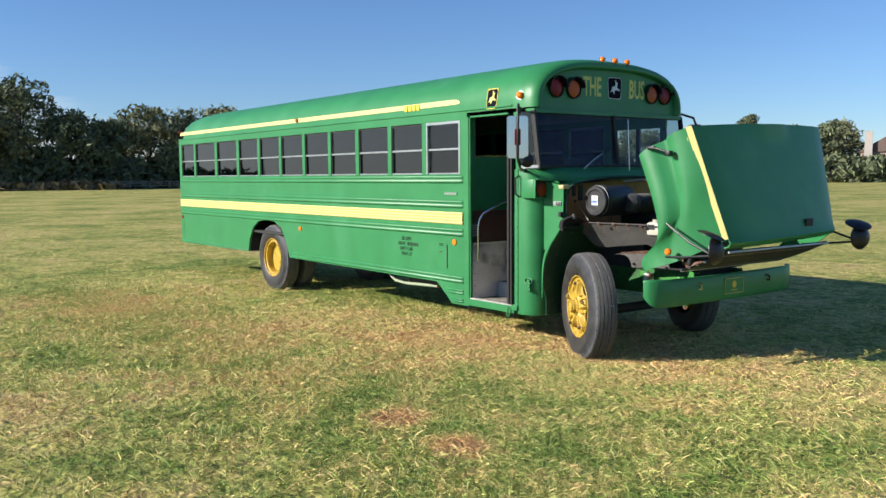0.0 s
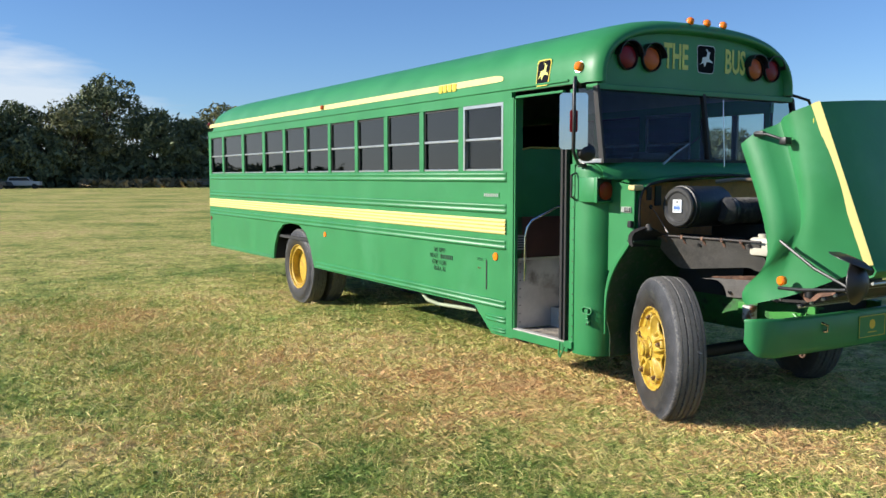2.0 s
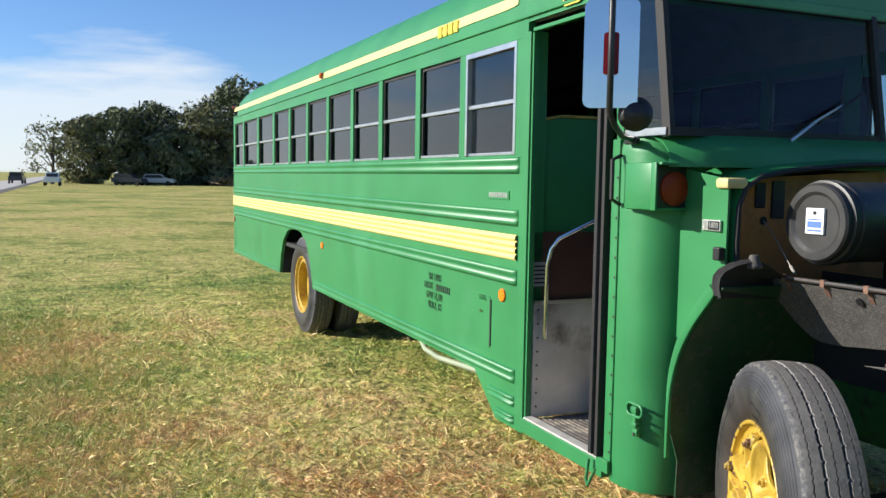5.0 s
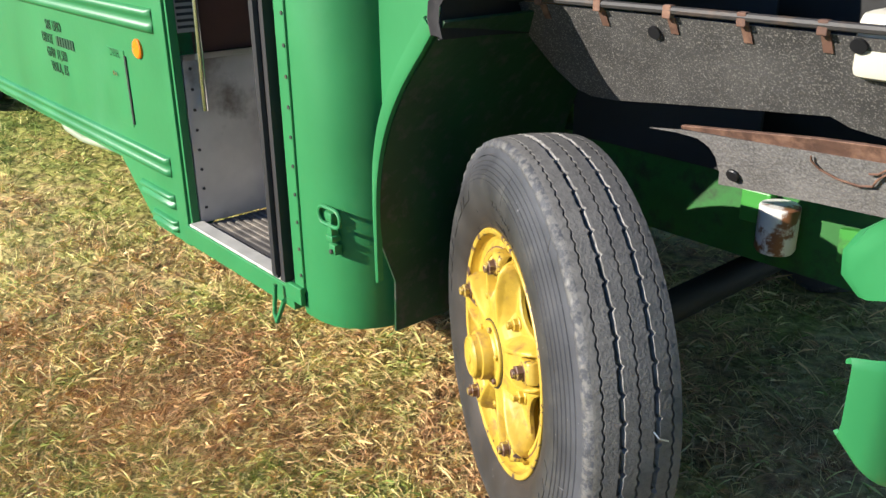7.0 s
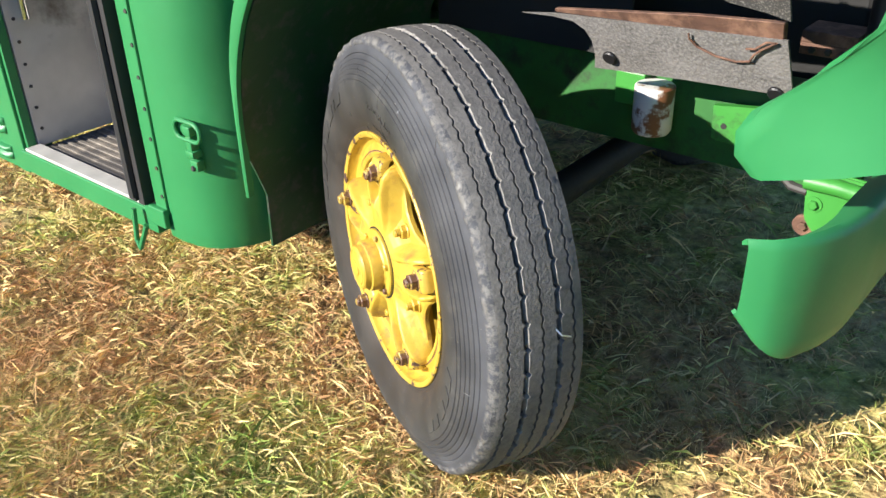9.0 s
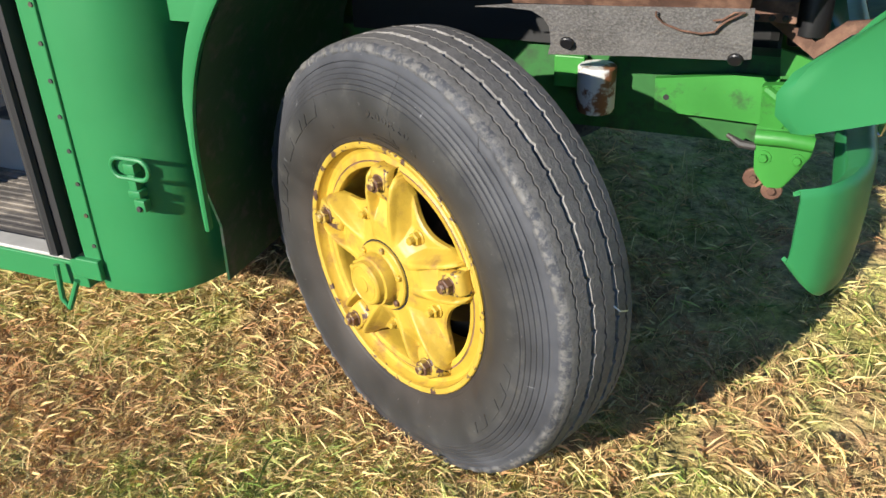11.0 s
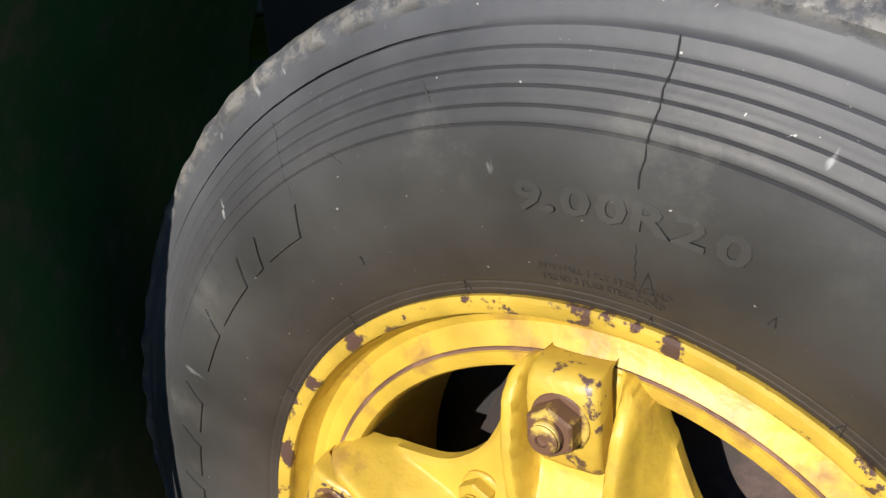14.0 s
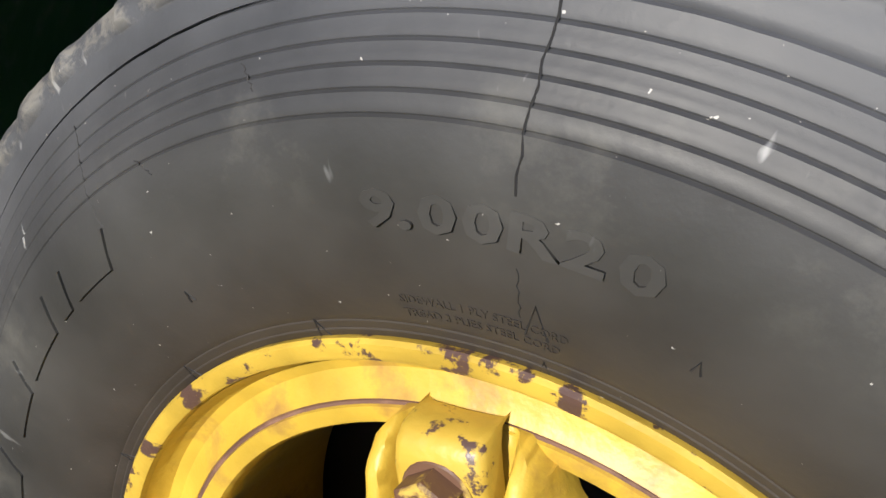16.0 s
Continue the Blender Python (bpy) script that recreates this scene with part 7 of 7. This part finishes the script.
for i, (az, d, h, s, mt) in enumerate((
        (169.6, 152, 16.6, 6.5, LEAF), (171.5, 148, 12.0, 6.5, LEAF_OLIVE), (166.8, 150, 11.8, 6.0, LEAF), (164.6, 152, 10.5, 5.5, LEAF), (162.2, 158, 13.0, 7.0, LEAF_OLIVE), (159.6, 160, 12.8, 6.0, LEAF),
        (157.2, 165, 13.5, 6.5, LEAF_OLIVE), (154.5, 165, 12.5, 7.0, LEAF), (151.0, 170, 12.0, 7.0, LEAF), (147.0, 175, 11.5, 7.0, LEAF), (143.0, 180, 10.5, 7.0, LEAF_OLIVE), (139.0, 185, 10.0, 7.0, LEAF),
        (174.6, 150, 12.2, 5.5, LEAF), (176.6, 148, 11.6, 5.0, LEAF), (178.4, 148, 9.6, 5.0, LEAF_OLIVE), (173.4, 146, 8.6, 4.5, LEAF),
        (134.5, 195, 10.0, 7.0, LEAF), (130.0, 200, 10.5, 7.5, LEAF), (126.0, 205, 11.0, 7.5, LEAF_OLIVE), (123.0, 205, 14.0, 5.0, LEAF), (120.6, 200, 10.5, 7.0, LEAF_OLIVE), (118.6, 198, 12.2, 5.0, LEAF), (117.9, 210, 12.6, 5.5, LEAF_OLIVE), (112.6, 198, 10.0, 5.0, LEAF), (110.5, 200, 10.5, 7.5, LEAF))):
    x, y = polar(az, d)
    tree(20 + i, x, y, h * 1.10, s * 1.12, DK if mt is LEAF else OL, mt)
# the thin, half-bare tree by the road
x, y = polar(-179.6, 140)
tree(77, x, y, 9.5, 5.2, "thin half-bare olive tree beside the road", LEAF_OLIVE, leaves=26, lobes=44, leaf=0.30, low=0.25)


def brush(name, pts, h, seed, label, material, count=2600):
    g = np.random.RandomState(seed)
    vs, fs = [], []
    for (az0, d0), (az1, d1) in zip(pts, pts[1:]):
        for k in range(count):
            t = g.rand()
            x, y = polar(az0 + (az1 - az0) * t, d0 + (d1 - d0) * t + g.randn() * 2.0)
            hh = h * (0.55 + 0.45 * noise.noise((x * 0.15, y * 0.15, seed)))
            p = np.array((x, y, g.rand() * hh))
            u, v = g.randn(3) * 0.45, g.randn(3) * 0.40
            i = len(vs)
            vs += [tuple(p - u), tuple(p + v), tuple(p + u), tuple(p - v)]
            fs.append((i, i + 1, i + 2, i + 3))
    ob = mesh_part(name, vs, fs, material)
    return tagged(ob, label, "brush", kind="stuff")


brush("understorey", [(176.5, 150), (170, 150), (164, 154), (157, 162), (150, 170), (142, 182), (134, 195), (126, 203), (118, 196), (111, 196)], 8.5, 5, "dark undergrowth between the trees", LEAF, 6000)
brush("understorey", [(119.5, 182), (116, 181), (111, 182)], 7.0, 15, "dark undergrowth in front of the house", LEAF, 5000)
STRAW = leaf_material("tall_straw", (0.30, 0.21, 0.10), (0.16, 0.11, 0.05))
brush("tall_weeds", [(171, 144), (168, 144), (164, 147)], 1.3, 6, "tan weeds along the field's edge", STRAW)
brush("tall_weeds", [(124, 186), (118, 184), (111, 184)], 2.0, 7, "tan weeds along the field's edge", STRAW)


# ---- road and vehicles at the far end of the field ----
def strip(name, x0, x1, y0, y1, z, material, label, category):
    bm = bmesh.new()
    n = 40
    grid(bm, [[(x0 + (x1 - x0) * i / n, y, z) for y in (y0, (y0 + y1) / 2, y1)] for i in range(n + 1)])
    return tagged(part(name, bm, material), label, category, kind="structure")


strip("road", -420, -30, -8.4, -14.0, 0.012, mat("pale_gravel", (0.42, 0.40, 0.37), 0.9, vary=0.15, scale=0.8), "pale gravel road beside the field", "road")
strip("road_shoulder", -420, -30, -7.4, -8.4, 0.008, mat("dark_edge_strip", (0.10, 0.09, 0.075), 0.95, vary=0.2, scale=0.8), "dark strip along the road's near edge", "road")


def vehicle(name, x, y, turn, paint, label, pickup=False):
    v = tagged(empty(name, pose(x, y, 0.0, 0, 0, turn)), label, "car", "parked vehicles")
    bm = bmesh.new()
    prism(bm, [(-2.3, 0.45), (2.3, 0.45), (2.32, 0.85), (2.2, 1.02), (0.9, 1.08), (-2.3, 1.08)], lambda u, w, q: (u, q - 0.92, w), 1.84)
    bmesh.ops.bevel(bm, geom=bm.edges[:], offset=0.06, segments=2, affect="EDGES")
    part("body", bm, paint, v, smooth=40)
    bm = bmesh.new()
    back = -0.6 if pickup else -1.9
    prism(bm, [(back - 0.15, 1.06), (1.15, 1.06), (0.55, 1.66), (back + 0.1, 1.68)], lambda u, w, q: (u, q - 0.80, w), 1.6)
    bmesh.ops.bevel(bm, geom=bm.edges[:], offset=0.05, segments=2, affect="EDGES")
    part("cabin", bm, paint, v, smooth=40)
    for sy in (-0.803, 0.803):
        bm = bmesh.new()
        prism(bm, [(back + 0.05, 1.14), (0.95, 1.14), (0.48, 1.58), (back + 0.15, 1.58)], lambda u, w, q: (u, sy - 0.004 + q, w), 0.008)
        part("side_glass", bm, BLACK, v)
    for xx in (back - 0.10, 0.90):
        bm = bmesh.new()
        box(bm, xx - 0.02, xx + 0.02, -0.66, 0.66, 1.14, 1.55)
        part("screen_glass", bm, BLACK, v)
    for px in (-1.5, 1.5):
        for py in (-0.85, 0.85):
            bm = bmesh.new()
            lathe(bm, [(0.16, -0.1), (0.34, -0.11), (0.36, -0.06), (0.36, 0.06), (0.34, 0.11), (0.16, 0.1)], Matrix.Translation((px, py, 0.36)) @ Euler((radians(90), 0, 0)).to_matrix().to_4x4(), 20)
            part("wheel", bm, BLACK_MATT, v, smooth=40)
    return v


PAINTS = [mat("white_car_paint", (0.75, 0.75, 0.74), 0.3, vary=0.03), mat("dark_car_paint", (0.03, 0.035, 0.04), 0.3, vary=0.03), mat("silver_car_paint", (0.45, 0.46, 0.47), 0.3, vary=0.03)]
vehicle("pickup_truck", -118.0, -4.6, 178, PAINTS[0], "white pickup truck parked at the field's edge", True)
vehicle("car", -136.0, -9.6, 176, PAINTS[1], "dark car on the gravel road")
vehicle("car", -128.0, 5.2, 60, PAINTS[1], "dark car parked under the trees")
vehicle("car", -131.0, 9.4, 75, PAINTS[2], "silver car parked under the trees")
sg = tagged(empty("road_sign", pose(-92.0, -14.9, 0)), "small pale sign on a post by the road", "sign")
bm = bmesh.new()
box(bm, -0.03, 0.03, -0.03, 0.03, 0, 1.7)
part("post", bm, WOOD, sg)
bm = bmesh.new()
box(bm, 0.03, 0.05, -0.45, 0.45, 1.0, 1.7)
part("board", bm, PAINTS[2], sg)
far_rows = [(184.0, 300), (190.0, 320), (196.0, 340), (204.0, 340)]
brush("far_woods", far_rows, 9.0, 9, "far low line of trees beyond the road", LEAF)

# ---- house among the trees ----
house = tagged(empty("house", pose(*polar(115.2, 192), 0, 0, 0, 115)), "tan house with a pale chimney behind the trees", "house")
bm = bmesh.new()
box(bm, -6, 6, -5, 5, 0, 6.0)
part("wall", bm, mat("tan_siding", (0.42, 0.30, 0.24), 0.8, vary=0.1), house)
bm = bmesh.new()
prism(bm, [(-5.4, 5.9), (5.4, 5.9), (0, 9.2)], lambda u, w, q: (q - 6.4, u, w), 12.8)
part("roof", bm, mat("brown_shingle", (0.16, 0.11, 0.09), 0.9, vary=0.2), house)
bm = bmesh.new()
box(bm, -7.2, -6.0, 2.9, 4.3, 0, 9.9)
part("chimney", bm, mat("pale_stone", (0.46, 0.41, 0.36), 0.8, vary=0.1), house)

# ---- fence remains at the edge of the wood ----
fence = tagged(empty("rail_fence", pose(*polar(161.0, 143), 0, 0, 0, 72)), "weathered wooden rail fence at the field's edge", "fence")
for k in range(7):
    bm = bmesh.new()
    box(bm, -9 + 3 * k - 0.08, -9 + 3 * k + 0.08, -0.08, 0.08, 0, 1.25)
    part("post", bm, WOOD, fence)
for z in (0.5, 0.85, 1.15):
    bm = bmesh.new()
    box(bm, -9, 9, -0.11, -0.08, z, z + 0.12)
    part("rail", bm, WOOD, fence)


# ---- cloud bank low over the horizon ----
def cloud_material():
    m = bpy.data.materials.new("cloud_bank")
    m.use_nodes = True
    n, l = m.node_tree.nodes, m.node_tree.links
    n.remove(n["Principled BSDF"])
    tc = n.new("ShaderNodeTexCoord").outputs["UV"]
    mp = n.new("ShaderNodeMapping")
    mp.inputs["Scale"].default_value = (7.0, 4.5, 1.0)
    l.new(tc, mp.inputs["Vector"])
    t = n.new("ShaderNodeTexNoise")
    t.inputs["Scale"].default_value, t.inputs["Detail"].default_value, t.inputs["Roughness"].default_value = 1.3, 9, 0.55
    l.new(mp.outputs["Vector"], t.inputs["Vector"])
    sp = n.new("ShaderNodeSeparateXYZ")
    l.new(tc, sp.inputs[0])
    low = n.new("ShaderNodeMapRange")
    low.inputs["From Min"].default_value, low.inputs["From Max"].default_value = 1.0, 0.25
    low.inputs["To Min"].default_value, low.inputs["To Max"].default_value = -0.46, 0.38
    l.new(sp.outputs["Y"], low.inputs["Value"])
    side = n.new("ShaderNodeMapRange")
    side.inputs["From Min"].default_value, side.inputs["From Max"].default_value = 0.0, 0.16
    side.inputs["To Min"].default_value, side.inputs["To Max"].default_value = -0.55, 0.0
    l.new(sp.outputs["X"], side.inputs["Value"])
    end = n.new("ShaderNodeMapRange")
    end.inputs["From Min"].default_value, end.inputs["From Max"].default_value = 1.0, 0.75
    end.inputs["To Min"].default_value, end.inputs["To Max"].default_value = -0.55, 0.0
    l.new(sp.outputs["X"], end.inputs["Value"])
    a = n.new("ShaderNodeMath"); a.operation = "ADD"
    b = n.new("ShaderNodeMath"); b.operation = "ADD"
    c = n.new("ShaderNodeMath"); c.operation = "ADD"
    l.new(t.outputs["Fac"], a.inputs[0]); l.new(low.outputs["Result"], a.inputs[1])
    l.new(a.outputs[0], b.inputs[0]); l.new(side.outputs["Result"], b.inputs[1])
    l.new(b.outputs[0], c.inputs[0]); l.new(end.outputs["Result"], c.inputs[1])
    al = n.new("ShaderNodeMapRange")
    al.inputs["From Min"].default_value, al.inputs["From Max"].default_value = 0.40, 0.72
    al.inputs["To Max"].default_value = 0.72
    l.new(c.outputs[0], al.inputs["Value"])
    tr, em, mx = n.new("ShaderNodeBsdfTransparent"), n.new("ShaderNodeEmission"), n.new("ShaderNodeMixShader")
    em.inputs["Color"].default_value, em.inputs["Strength"].default_value = (0.90, 0.95, 1.0, 1), 0.60
    l.new(al.outputs["Result"], mx.inputs["Fac"])
    l.new(tr.outputs[0], mx.inputs[1]); l.new(em.outputs[0], mx.inputs[2])
    l.new(mx.outputs[0], n["Material Output"].inputs["Surface"])
    return m


AZ0, AZ1, RAD, TOP = 158.0, 262.0, 2600.0, 560.0
nseg = 36
cv = []
for i in range(nseg + 1):
    a = radians(AZ0 + (AZ1 - AZ0) * i / nseg)
    cv += [(RAD * math.cos(a), RAD * math.sin(a), 5.0), (RAD * math.cos(a), RAD * math.sin(a), TOP)]
cf = [(2 * i, 2 * i + 2, 2 * i + 3, 2 * i + 1) for i in range(nseg)]
cloud = mesh_part("cloud_backdrop", cv, cf, cloud_material())
uv = cloud.data.uv_layers.new(name="UVMap")
for poly in cloud.data.polygons:
    for li, vi in zip(poly.loop_indices, poly.vertices):
        uv.data[li].uv = ((vi // 2) / nseg, vi % 2)
tagged(cloud, "low bank of thin white cloud over the horizon", "cloud", kind="structure")
